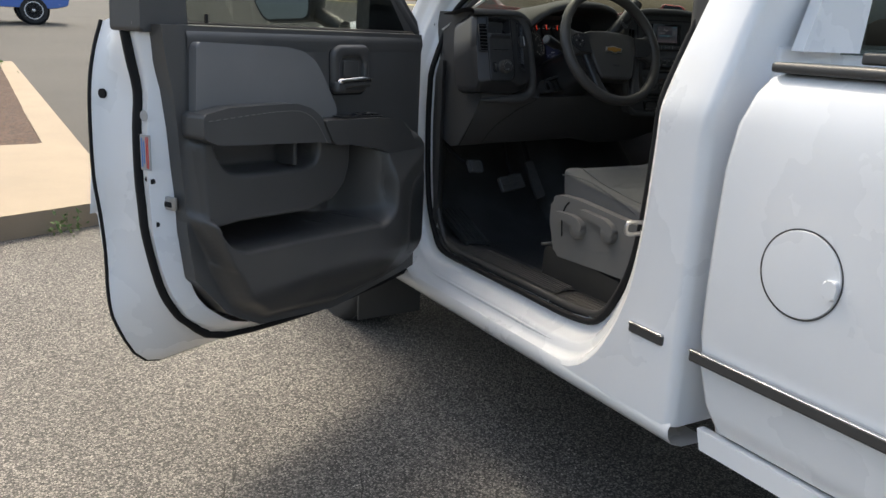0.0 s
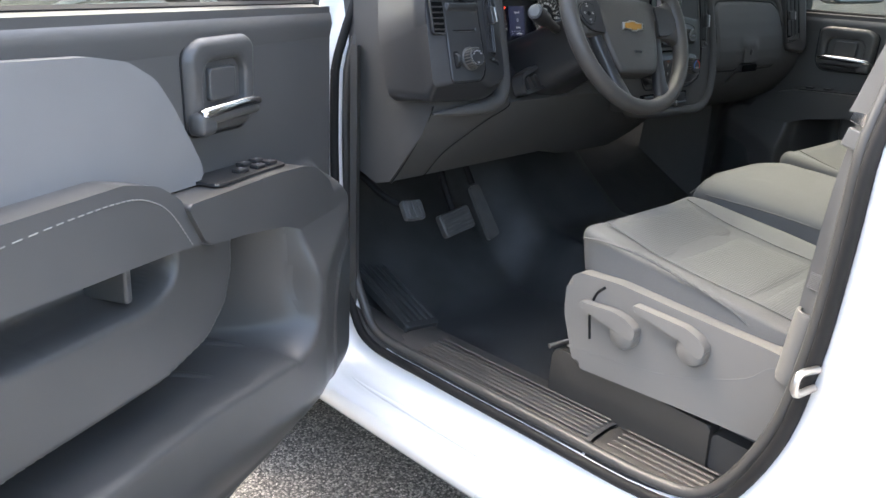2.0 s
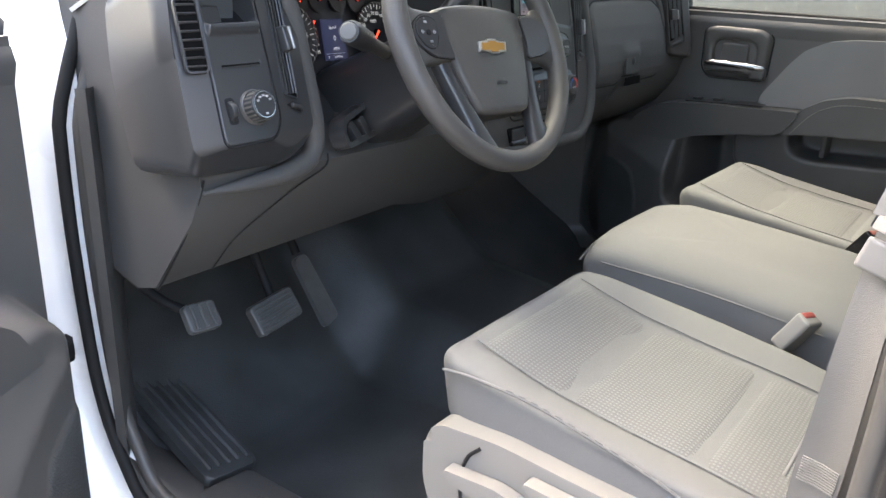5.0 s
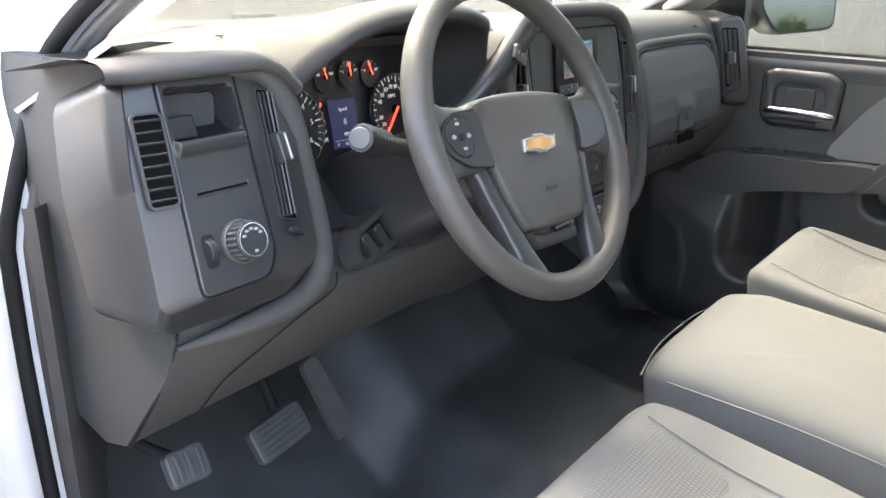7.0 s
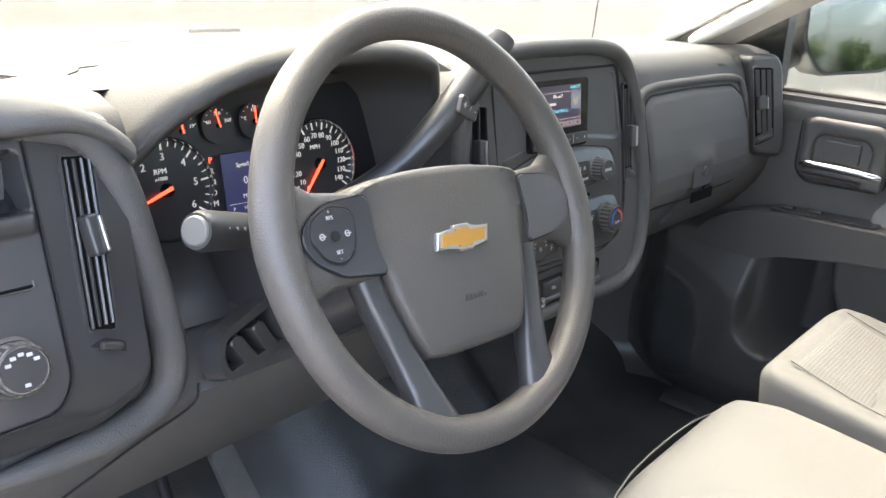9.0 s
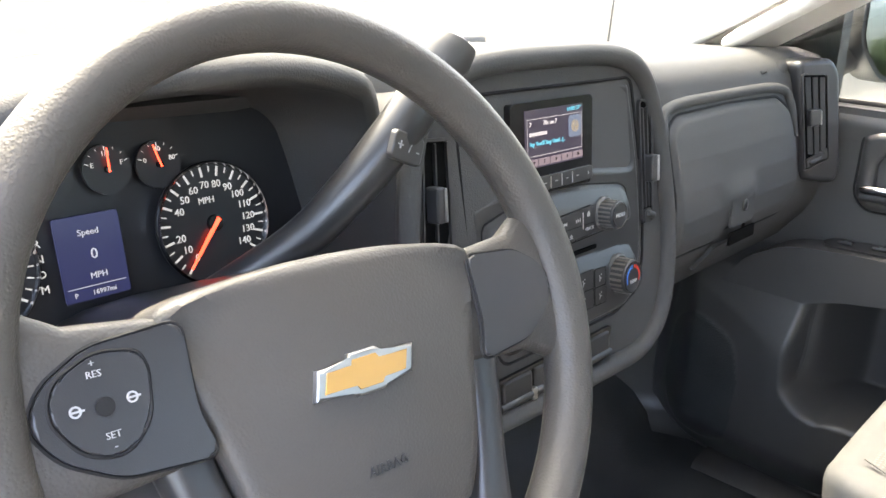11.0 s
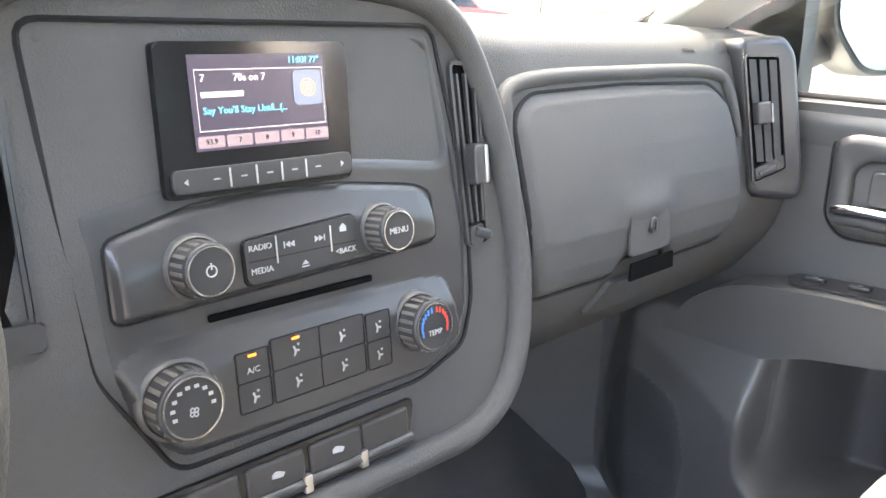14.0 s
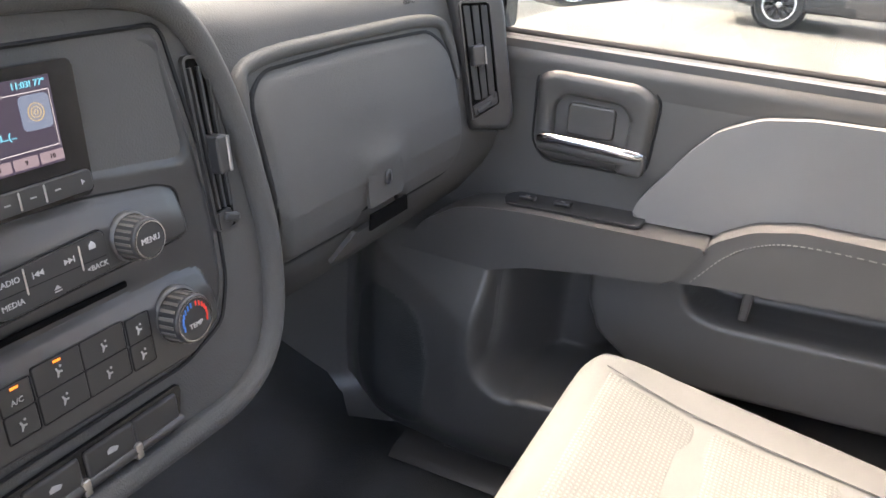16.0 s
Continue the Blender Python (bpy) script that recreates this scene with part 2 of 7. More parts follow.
def tube(pts, r, n=10, closed=False, flat=1.0):
    """A round bar along a line; r one radius or one a point; flat squeezes it across."""
    p = [Vector(q) for q in pts]
    k = len(p)
    rs = np.interp(np.linspace(0, 1, k), np.linspace(0, 1, len(r)), r).tolist() if isinstance(r, (list, tuple)) else [r] * k
    rings, side = [], None
    for i in range(k):
        a = p[i - 1] if closed or i else p[0]
        b = p[(i + 1) % k] if closed or i + 1 < k else p[-1]
        t = (b - a).normalized()
        if side is None:
            side = t.orthogonal().normalized()
        side = (side - t * side.dot(t)).normalized()
        up = t.cross(side)
        rings.append([p[i] + rs[i] * (math.cos(2 * math.pi * j / n) * side + flat * math.sin(2 * math.pi * j / n) * up) for j in range(n)])
    return loft(rings, True, not closed, closed)


def lathe(prof, n=32, m=None, caps=True):
    """A turned body; prof is (radius, z) from bottom to top."""
    bm = loft([[(r * math.cos(2 * math.pi * j / n), r * math.sin(2 * math.pi * j / n), z) for j in range(n)] for r, z in prof], True, caps)
    if m:
        bm.transform(m)
    return bm


def sheet(fn, nu, nv, thick=0.0):
    """A surface fn(u, v), 0 to 1, with a thickness where one is given."""
    bm = loft([[fn(i / nu, j / nv) for i in range(nu + 1)] for j in range(nv + 1)], False, False)
    if thick:
        bmesh.ops.recalc_face_normals(bm, faces=bm.faces)
        bmesh.ops.solidify(bm, geom=bm.faces[:], thickness=thick)
    return bm


def lerp(a, b, t):
    return a + (b - a) * t


def table(xs, x):
    """A value read between (x, value) pairs."""
    for (x0, v0), (x1, v1) in zip(xs, xs[1:]):
        if x <= x1:
            t = min(1, max(0, (x - x0) / (x1 - x0)))
            return v0 + (v1 - v0) * t
    return xs[-1][1]


def words(text, size, m, mat, parent, name="lettering", depth=0.0004, label="", align="CENTER"):
    """Raised print in the built-in font, as a mesh."""
    c = bpy.data.curves.new("tmp", "FONT")
    c.body, c.size, c.align_x, c.align_y, c.extrude = text, size, align, "CENTER", depth
    c.resolution_u = 2
    o = new("tmp", c)
    me = bpy.data.meshes.new_from_object(o.evaluated_get(bpy.context.evaluated_depsgraph_get()))
    bpy.data.objects.remove(o)
    bpy.data.curves.remove(c)
    bm = bmesh.new()
    bm.from_mesh(me)
    bpy.data.meshes.remove(me)
    bm.transform(m)
    return part(name, bm, mat, parent, label)


def shift(x, y, z=0.0):
    return Matrix.Translation((x, y, z))


def signed(poly, X, Y):
    """Signed distance to an outline, less than nothing inside."""
    best, inside = np.full(X.shape, 9.0), np.zeros(X.shape, bool)
    for (x0, y0), (x1, y1) in zip(poly, poly[1:] + poly[:1]):
        dx, dy = x1 - x0, y1 - y0
        t = np.clip(((X - x0) * dx + (Y - y0) * dy) / max(1e-12, dx * dx + dy * dy), 0, 1)
        best = np.minimum(best, np.hypot(X - x0 - t * dx, Y - y0 - t * dy))
        if abs(dy) > 1e-12:
            inside ^= ((y0 > Y) != (y1 > Y)) & (X < dx * (Y - y0) / dy + x0)
    return np.where(inside, -best, best)


def ramp01(t):
    t = np.clip(t, 0, 1)
    return t * t * (3 - 2 * t)


def soft(d, w):
    """One inside an outline, nothing outside, over a rounded edge w wide."""
    return ramp01(0.5 - d / w)


def mixed(a, b, k):
    return a + (b - a) * k


def skin(X, Y, N, keep, m):
    """The kept cells of a relief N over a grid (X, Y), stood on the frame m."""
    bm, vs = bmesh.new(), {}

    def vert(j, i):
        if (j, i) not in vs:
            vs[j, i] = bm.verts.new(m @ Vector((X[j, i], Y[j, i], N[j, i])))
        return vs[j, i]
    for j, i in zip(*(q.tolist() for q in np.nonzero(keep))):
        bm.faces.new((vert(j, i), vert(j, i + 1), vert(j + 1, i + 1), vert(j + 1, i)))
    return bm


# ---- the pickup truck's body ----
truck = thing("pickup_truck", "white regular-cab pickup truck parked with its driver door open", "pickup truck", (0, 1.8, 0))
OPENING = curve([Vector((a, b, 0)) for a, b in (
    (2.705, 1.37), (2.722, 1.2), (2.722, 1.0), (2.70, 0.78), (2.645, 0.65), (2.57, 0.583), (2.35, 0.575), (2.05, 0.574), (1.78, 0.575), (1.655, 0.615), (1.567, 0.77),
    (1.533, 0.94), (1.52, 1.13), (1.512, 1.3), (1.475, 1.5), (1.44, 1.68), (1.49, 1.79), (1.68, 1.825), (1.92, 1.82), (2.22, 1.752), (2.49, 1.604), (2.665, 1.488))], 5, True)
ON = []
for i, p in enumerate(OPENING):
    d = (OPENING[(i + 1) % len(OPENING)] - OPENING[i - 1]).normalized()
    ON.append((-d.y, d.x))
JAMB = ((-0.012, 0.03), (0.0, 0.004), (0.018, 0.0), (0.032, -0.01), (0.04, -0.018), (0.046, -0.045), (0.056, -0.056), (0.075, -0.064), (0.086, -0.072), (0.092, -0.09), (0.1, -0.1), (0.112, -0.105))


def lean(z):
    """How far the cab side leans in at a height."""
    return max(0.0, z - 1.25) * 0.28


def at_opening(i, off, dx, side):
    p, n = OPENING[i], ON[i]
    z = p.y + n[1] * off
    return (side * (0.895 - dx - lean(z)), p.x + n[0] * off, z)


for side, tag in ((-1, "driver"), (1, "passenger")):
    rings = [[at_opening(i, o, d, side) for o, d in JAMB] for i in range(len(OPENING))]
    part("door_frame", loft(rings, False, False, True), WHITE, truck, "white painted door jamb", 50)
    part("door_seal", tube([at_opening(i, -0.002, 0.0, side) for i in range(len(OPENING))], 0.0105, 8, True), RUBBER, truck, "black rubber door seal")
    part("inner_seal", tube([at_opening(i, -0.022, 0.022, side) for i in range(len(OPENING))], 0.0115, 8, True), BLACK, truck, "black rubber inner door seal")
    low_run = [i for i, p in enumerate(OPENING) if p.y < 0.60 and 1.72 < p.x < 2.6]
    for off, dx in ((0.066, -0.0575),):
        part("sill_bead", tube([at_opening(i, off, dx, side) for i in low_run], [0.001, 0.006, 0.006, 0.006, 0.001], 10), WHITE, truck)
    rows = []
    for i, p in enumerate(OPENING):
        if 0.5 < p.y < 1.79 and p.x < 1.72:
            x, y, z = rings[i][-1]
            back_y = 1.255 - max(0, z - 1.2) * 0.12
            rows.append([(x, y, z), (x * 1.004, lerp(y, back_y, 0.5), z), (x * 1.002, back_y + 0.03, z), (x * 0.996, back_y + 0.012, z), (x * 0.975, back_y, z), (side * 0.72, back_y - 0.005, z)])
    part("rear_pillar", loft(rows, False, False), WHITE, truck)
    # rocker panel under the door
    prof = ((-0.995, 0.485), (-1.004, 0.468), (-1.0, 0.445), (-0.985, 0.425), (-0.95, 0.41), (-0.85, 0.405))
    part("rocker_panel", loft([[(-side * x, y, z) for x, z in prof] for y in (1.258, 1.6, 2.2, 2.74, 2.9)], False, False), WHITE, truck)
    # front fender with its wheel arch
    arch = [(3.5 + 0.45 * math.cos(a), 0.40 + 0.47 * math.sin(a)) for a in np.linspace(math.pi, 0, 14)]
    fender = [(2.80, 0.43), (3.04, 0.43)] + arch + [(4.45, 0.45), (4.62, 0.7), (4.6, 1.05), (4.3, 1.3), (3.4, 1.36), (2.80, 1.4)]
    part("front_fender", prism(fender, 0.05, plane((side * 0.985, 0, 0), (0, 1, 0), (0, 0, 1)) @ shift(0, 0, 0.0 if side > 0 else -0.05)), WHITE, truck)

# hood, cowl, roof, back of the cab
part("hood", sheet(lambda u, v: (lerp(-0.92, 0.92, u), lerp(3.30 - 0.46 * abs(2 * u - 1) ** 2, 4.6, v), 1.395 + 0.05 * (1 - abs(2 * u - 1) ** 4) - 0.12 * v ** 3 + 0.02 * (abs(2 * u - 1) > 0.72) * (abs(2 * u - 1) < 0.9)), 40, 16, 0.02), WHITE, truck)
part("cowl", sheet(lambda u, v: (lerp(-0.88, 0.88, u), lerp(3.20, 3.34, v) - 0.46 * abs(2 * u - 1) ** 2, 1.444 - 0.03 * v), 20, 4, 0.02), BLACK, truck)
for x0 in (-0.05, 0.55):
    part("wiper_pivot", rbox((x0, 3.285 - 0.46 * (x0 / 0.88) ** 2, 1.462), (0.10, 0.06, 0.045), 0.014, 2), BLACK, truck)
    part("wiper_arm", tube(curve([(x0, 3.27 - 0.46 * (x0 / 0.88) ** 2, 1.468), (x0 - 0.25, 3.24 - 0.46 * ((x0 - 0.25) / 0.88) ** 2, 1.462), (x0 - 0.5, 3.215 - 0.46 * ((x0 - 0.5) / 0.88) ** 2, 1.455)], 5), 0.007, 6), BLACK, truck)
part("antenna", tube([(0.93, 2.99, 1.38), (0.935, 2.96, 1.9)], 0.0022, 6), BLACK, truck, "thin black antenna mast")
part("roof", sheet(lambda u, v: (lerp(-0.72, 0.72, u), lerp(1.22, 2.14, v), 1.9 - 0.05 * abs(2 * u - 1) ** 3 - 0.05 * (2 * v - 1) ** 4), 16, 12, 0.03), WHITE, truck)
part("cab_back_lower", rbox((0, 1.235, 0.92), (1.7, 0.03, 0.98), 0.01), WHITE, truck)
part("cab_back_top", rbox((0, 1.2, 1.82), (1.5, 0.03, 0.1), 0.01), WHITE, truck)
for s in (-1, 1):
    part("cab_back_post", prism([(s * 0.84, 1.40), (s * 0.64, 1.40), (s * 0.60, 1.78), (s * 0.70, 1.80)], 0.03, plane((0, 1.2, 0), (1, 0, 0), (0, 0, 1))), WHITE, truck)
part("back_window", prism([(-0.66, 1.395), (0.66, 1.395), (0.62, 1.785), (-0.62, 1.785)], 0.006, plane((0, 1.205, 0), (1, 0, 0), (0, 0, 1))), BACKGLASS, truck, "dark tinted rear cab window")


def screen(u, v):
    w = lerp(0.80, 0.62, v)
    x = lerp(-w, w, u)
    return (x, lerp(3.22, 2.16, v) - lerp(0.42, 0.12, v) * (x / w) ** 2, lerp(1.455, 1.865, v) - 0.02 * (x / w) ** 2)


part("windshield", sheet(screen, 16, 8, 0.005), SCREEN, truck, "clear laminated windshield")
for u in (0, 1):
    part("front_pillar", tube([screen(u, k / 8) for k in range(9)], 0.024, 10, flat=0.7), WHITE, truck)
part("windshield_header", tube([screen(k / 10, 1) for k in range(11)], 0.03, 8), WHITE, truck)

# cargo bed
BEDX = ((0.4, 0.49), (0.93, 0.492), (0.958, 0.505), (0.966, 0.56), (0.975, 0.64), (0.985, 0.675), (0.978, 0.69), (0.986, 0.74), (0.995, 0.86), (0.997, 1.0), (0.992, 1.14), (0.982, 1.24), (0.968, 1.31), (0.945, 1.345), (0.905, 1.358), (0.855, 1.358), (0.85, 1.1))
EDGE = ((0.49, 1.148), (0.53, 1.188), (0.60, 1.213), (0.72, 1.224), (0.94, 1.213), (1.1, 1.214), (1.22, 1.209), (1.3, 1.182), (1.36, 1.155))
for side in (-1, 1):
    rows = [[(side * (x - 0.25), table(EDGE, z) - 0.012, z) for x, z in BEDX], [(side * (x - 0.02), table(EDGE, z) - 0.002, z) for x, z in BEDX], [(side * (x - 0.006), table(EDGE, z) - 0.006, z) for x, z in BEDX]] + \
        [[(side * x, table(EDGE, z) - d, z) for x, z in BEDX] for d in (0.02, 0.3, 1.0, 2.1)]
    part("bed_side", loft(rows, False, False), WHITE, truck, "", 40)
    part("bed_rail_cap", rbox((side * 0.905, 0.14, 1.366), (0.11, 2.02, 0.022), 0.008), BLACK, truck, "black plastic bed rail cap")
    part("side_moulding", rbox((side * 0.992, 0.22, 0.683), (0.016, 2.02, 0.028), 0.006), BLACK, truck, "black strip with a bright upper edge")
    part("moulding_trim", rbox((side * 0.9955, 0.22, 0.697), (0.013, 2.018, 0.006), 0.002), CHROME, truck)
    part("side_moulding", rbox((side * 1.002, 1.368, 0.69), (0.016, 0.118, 0.028), 0.006), BLACK, truck)
    part("moulding_trim", rbox((side * 1.006, 1.368, 0.703), (0.012, 0.116, 0.006), 0.002), CHROME, truck)
    part("bed_skirt", prism([(1.205, 0.492), (1.19, 0.44), (-0.85, 0.44), (-0.85, 0.492)], 0.03, plane((side * 0.95, 0, 0), (0, 1, 0), (0, 0, 1)) @ shift(0, 0, -0.015), 0.008), WHITE, truck)
part("bed_front", rbox((0, 1.14, 1.0), (1.72, 0.04, 0.72), 0.01), WHITE, truck)
part("bed_floor", rbox((0, 0.15, 0.86), (1.76, 2.0, 0.04), 0.01), BLACK, truck)
part("tailgate", rbox((0, -0.87, 1.0), (1.8, 0.05, 0.7), 0.015), WHITE, truck)
part("bed_rail_clamp", rbox((-0.83, 0.84, 1.392), (0.08, 0.34, 0.024), 0.006), BLACK, truck, "black bar along the bed rail")

# fuel door
fm = plane((-0.9965, 0.975, 0.958), (0, -1, 0), (0, 0, 1))
part("fuel_gap", lathe([(0.0945, -0.01), (0.0965, 0.0012), (0.0935, 0.0012), (0.0925, -0.01)], 48, fm, False), BLACK, truck)
fd = part("fuel_door", lathe([(0.0925, -0.012), (0.0925, 0.001), (0.0905, 0.0028), (0.02, 0.004), (0.001, 0.004)], 48, fm), WHITE, truck, "round white fuel filler door")
part("finger_notch", prism(rpoly([(0.062, -0.028), (0.088, -0.03), (0.092, 0.0), (0.085, 0.012), (0.06, 0.008)], 0.008), 0.014, fm, 0.005), WHITE, fd)

# chassis, wheels, mud flaps
part("underbody", rbox((0, 2.2, 0.47), (1.55, 4.6, 0.1), 0.03), BLACK, truck)
part("front_panel", rbox((0, 4.56, 0.86), (1.84, 0.06, 0.86), 0.03), WHITE, truck)
part("firewall", rbox((0, 3.06, 0.95), (1.75, 0.04, 0.75), 0.01), BLACK, truck)
for y in (3.5, 0.12):
    for s in (-1, 1):
        wm = plane((s * 0.86, y, 0.395), (0, 1, 0), (0, 0, 1))
        if s < 0:
            wm = plane((s * 0.86, y, 0.395), (0, -1, 0), (0, 0, 1))
        w = part("wheel", lathe([(0.27, -0.12), (0.36, -0.125), (0.39, -0.1), (0.397, -0.05), (0.397, 0.05), (0.39, 0.1), (0.36, 0.125), (0.27, 0.12)], 48, wm), TYRE, truck, "black treaded tyre")
        part("rim", lathe([(0.272, -0.1), (0.272, 0.105), (0.25, 0.1), (0.22, 0.06), (0.07, 0.075), (0.001, 0.08)], 30, wm), ALLOY, w)
        for k in range(36):
            a = 2 * math.pi * k / 36
            part("tread_block", rbox((0.397, 0, 0.055 * (1 if k % 2 else -1)), (0.012, 0.045, 0.075), 0.003, 1, wm @ Matrix.Rotation(a, 4, "Z")), TYRE, w)
    part("mud_flap", rbox((-0.86, y - 0.42, 0.28), (0.3, 0.012, 0.28), 0.004), BLACK, truck)
    part("mud_flap", rbox((0.86, y - 0.42, 0.28), (0.3, 0.012, 0.28), 0.004), BLACK, truck)
# door striker and plug holes on the jamb
part("striker", tube(curve([(-0.905, 1.525, 0.935), (-0.945, 1.535, 0.935), (-0.945, 1.535, 0.905), (-0.905, 1.525, 0.905)], 4), 0.006, 8), STEEL, truck, "steel door latch striker loop")
part("jamb_plug", lathe([(0.011, -0.004), (0.011, 0.002), (0.001, 0.003)], 16, plane((-0.937, 1.54, 0.592), (0, -1, 0.5), (-0.6, 0.2, 0.8))), RUBBER, truck)


# ---- the cab's inside shell ----
cabin = thing("cab_interior", "black vinyl cab floor with dark plastic sill trims", "car interior", (0, 2.2, 0.57))


def floor_z(x, y):
    z = 0.575
    h = max(0.0, 1 - (abs(x) / 0.30) ** 2)
    z += 0.16 * min(1, h * 1.6) * lerp(0.55, 1.0, min(1, max(0, (y - 2.1) / 0.6)))
    if y > 2.62:
        z += (y - 2.62) ** 1.25 * 1.15
    return z


part("floor_covering", sheet(lambda u, v: (lerp(-0.84, 0.84, u), lerp(1.27, 3.03, v), floor_z(lerp(-0.84, 0.84, u), lerp(1.27, 3.03, v))), 56, 60), VINYL, cabin, "black vinyl floor covering over the tunnel")
part("floor_wall", sheet(lambda u, v: (lerp(-0.84, 0.84, u), 3.02, lerp(0.6, 1.4, v)), 8, 8), VINYL, cabin)
for s in (-1, 1):
    # scuff plate with its ribs
    plate = [(s * x, z) for x, z in ((0.715, 0.585), (0.73, 0.598), (0.80, 0.606), (0.845, 0.603), (0.872, 0.592), (0.878, 0.58))]
    sp = part("sill_plate", loft([[(x, y, z) for x, z in plate] for y in (1.93, 2.1, 2.3, 2.46, 2.53)], False, False), BLACK, cabin, "black plastic sill plate")
    for k in range(7):
        part("rib", rbox((s * (0.775 + 0.0125 * k), 2.19, 0.6075 - 0.0006 * k), (0.0055, 0.5, 0.006), 0.002, 1), BLACK, sp)
    rp = part("sill_plate", loft([[(x, y, z - 0.004) for x, z in plate] for y in (1.56, 1.7, 1.925)], False, False), DARKBROWN, cabin, "dark plastic rear sill plate")
    for k in range(5):
        part("rib", rbox((s * (0.775 + 0.016 * k), 1.80, 0.603 - 0.0006 * k), (0.006, 0.2, 0.005), 0.002, 1), DARKBROWN, rp)
    # kick panel from the sill up to the dash
    kick = [[(s * x, y, z) for x, y in ((0.70, 2.95 - 0.1 * (z - 0.6)), (0.82, 2.72), (0.865, 2.66), (0.885, 2.645), (0.893, 2.66))] for z in (0.66, 0.8, 0.95, 1.1, 1.3)]
    base = [[(s * x, y, z) for x, y, z in ((0.69, 2.95, 0.585), (0.80, 2.56, 0.60), (0.845, 2.5, 0.603), (0.876, 2.52, 0.588), (0.885, 2.53, 0.58))]]
    mid = [[(s * x, y, z) for x, y, z in ((0.70, 2.95, 0.61), (0.815, 2.67, 0.625), (0.86, 2.61, 0.625), (0.882, 2.6, 0.612), (0.89, 2.61, 0.6))]]
    part("kick_panel", loft(base + mid + kick, False, False), BLACK, cabin, "black plastic kick panel")
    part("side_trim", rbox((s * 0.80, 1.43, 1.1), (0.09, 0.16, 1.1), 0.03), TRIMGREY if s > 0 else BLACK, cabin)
part("back_trim", rbox((0, 1.275, 1.0), (1.62, 0.02, 0.84), 0.008), TRIMGREY, cabin, "grey trim on the cab's back wall")
part("headliner", sheet(lambda u, v: (lerp(-0.70, 0.70, u), lerp(1.27, 2.15, v), 1.855 - 0.05 * abs(2 * u - 1) ** 3 - 0.03 * v ** 4), 12, 8, 0.012), LINER, cabin, "pale cloth headliner")
for u, s in ((0.0, -1), (1.0, 1)):
    def pil(k, w, u=u, s=s):
        x, y, z = screen(u, k)
        return (x + s * (0.008 + 0.064 * w), y - 0.012 - 0.10 * w - 0.012 * math.sin(w * 3.1), z - 0.012 - 0.01 * w)
    part("pillar_trim", sheet(lambda a, b: pil(lerp(0.0, 1, b), a), 8, 12, 0.006), TRIMGREY, cabin, "pale grey windshield pillar trim")
# grab handle on the passenger's pillar
gh = [Vector(screen(1, k)) + Vector((-0.03, -0.06, -0.02)) + Vector((-0.045, -0.02, 0)) * math.sin(math.pi * min(1, max(0, (k - 0.2) / 0.42))) ** 0.5 for k in np.linspace(0.2, 0.62, 12)]
part("grab_handle", tube(gh, [0.012] + [0.016] * 10 + [0.012], 10), LINER, cabin, "pale pillar grab handle")


# ---- dashboard ----
dash = thing("dashboard", "charcoal plastic dashboard with vents, gauges and radio", "dashboard", (0, 2.6, 1.0))


def dash_profile(x):
    drv = min(1, max(0, (0.16 - x) / 0.1))                       # 1 on the driver's half
    inward = min(1, max(0, (x + 0.9) / 0.75))
    low_z = lerp(1.065, lerp(0.978, 0.992, inward), drv)
    low_y = lerp(2.52, 2.535, drv)
    top = 1.462 + 0.014 * math.cos(x * 1.6)
    pts = [(max(3.19 - 0.42 * (x / 0.8) ** 2, 2.78), 1.444), (2.72, 1.465), (2.62, top), (2.50, top + 0.004), (2.462, top - 0.008), (2.446, top - 0.035), (2.442, 1.33), (2.43, 1.215), (2.412, 1.195), (2.405, 1.175), (2.43, 1.12), (low_y, low_z + 0.01), (low_y + 0.05, low_z - 0.004), (2.86, 1.05)]
    k = min(1, max(0, (x - 0.19) / 0.05))                         # the passenger's half stands further out
    for i, (y, z) in ((4, (2.455, top - 0.006)), (5, (2.43, top - 0.032)), (6, (2.402, 1.345)), (7, (2.3865, 1.255)), (8, (2.399, 1.203)), (9, (2.413, 1.175)), (10, (2.455, 1.12))):
        pts[i] = (lerp(pts[i][0], y, k), lerp(pts[i][1], z, k))
    if -0.655 < x < -0.17:
        for k, (y, z) in ((4, (2.545, 1.468)), (5, (2.61, 1.43)), (6, (2.61, 1.33)), (7, (2.56, 1.232)), (8, (2.455, 1.215))):
            pts[k] = (y, z)
        pts[3] = (2.57, top + 0.004)
    return [(max(x, -0.872) if z > 1.19 else x, y, z) for y, z in pts]


xs = [-0.876, -0.872, -0.86, -0.8, -0.74, -0.70, -0.657, -0.653, -0.6, -0.5, -0.4, -0.3, -0.22, -0.173, -0.168, -0.1, 0.0, 0.1, 0.2, 0.26, 0.3, 0.4, 0.5, 0.6, 0.7, 0.8, 0.87, 0.9, 0.905]
part("dash_body", loft([dash_profile(x) for x in xs], True, True), SOFT, dash, "grained charcoal dash top and knee panel", 40)

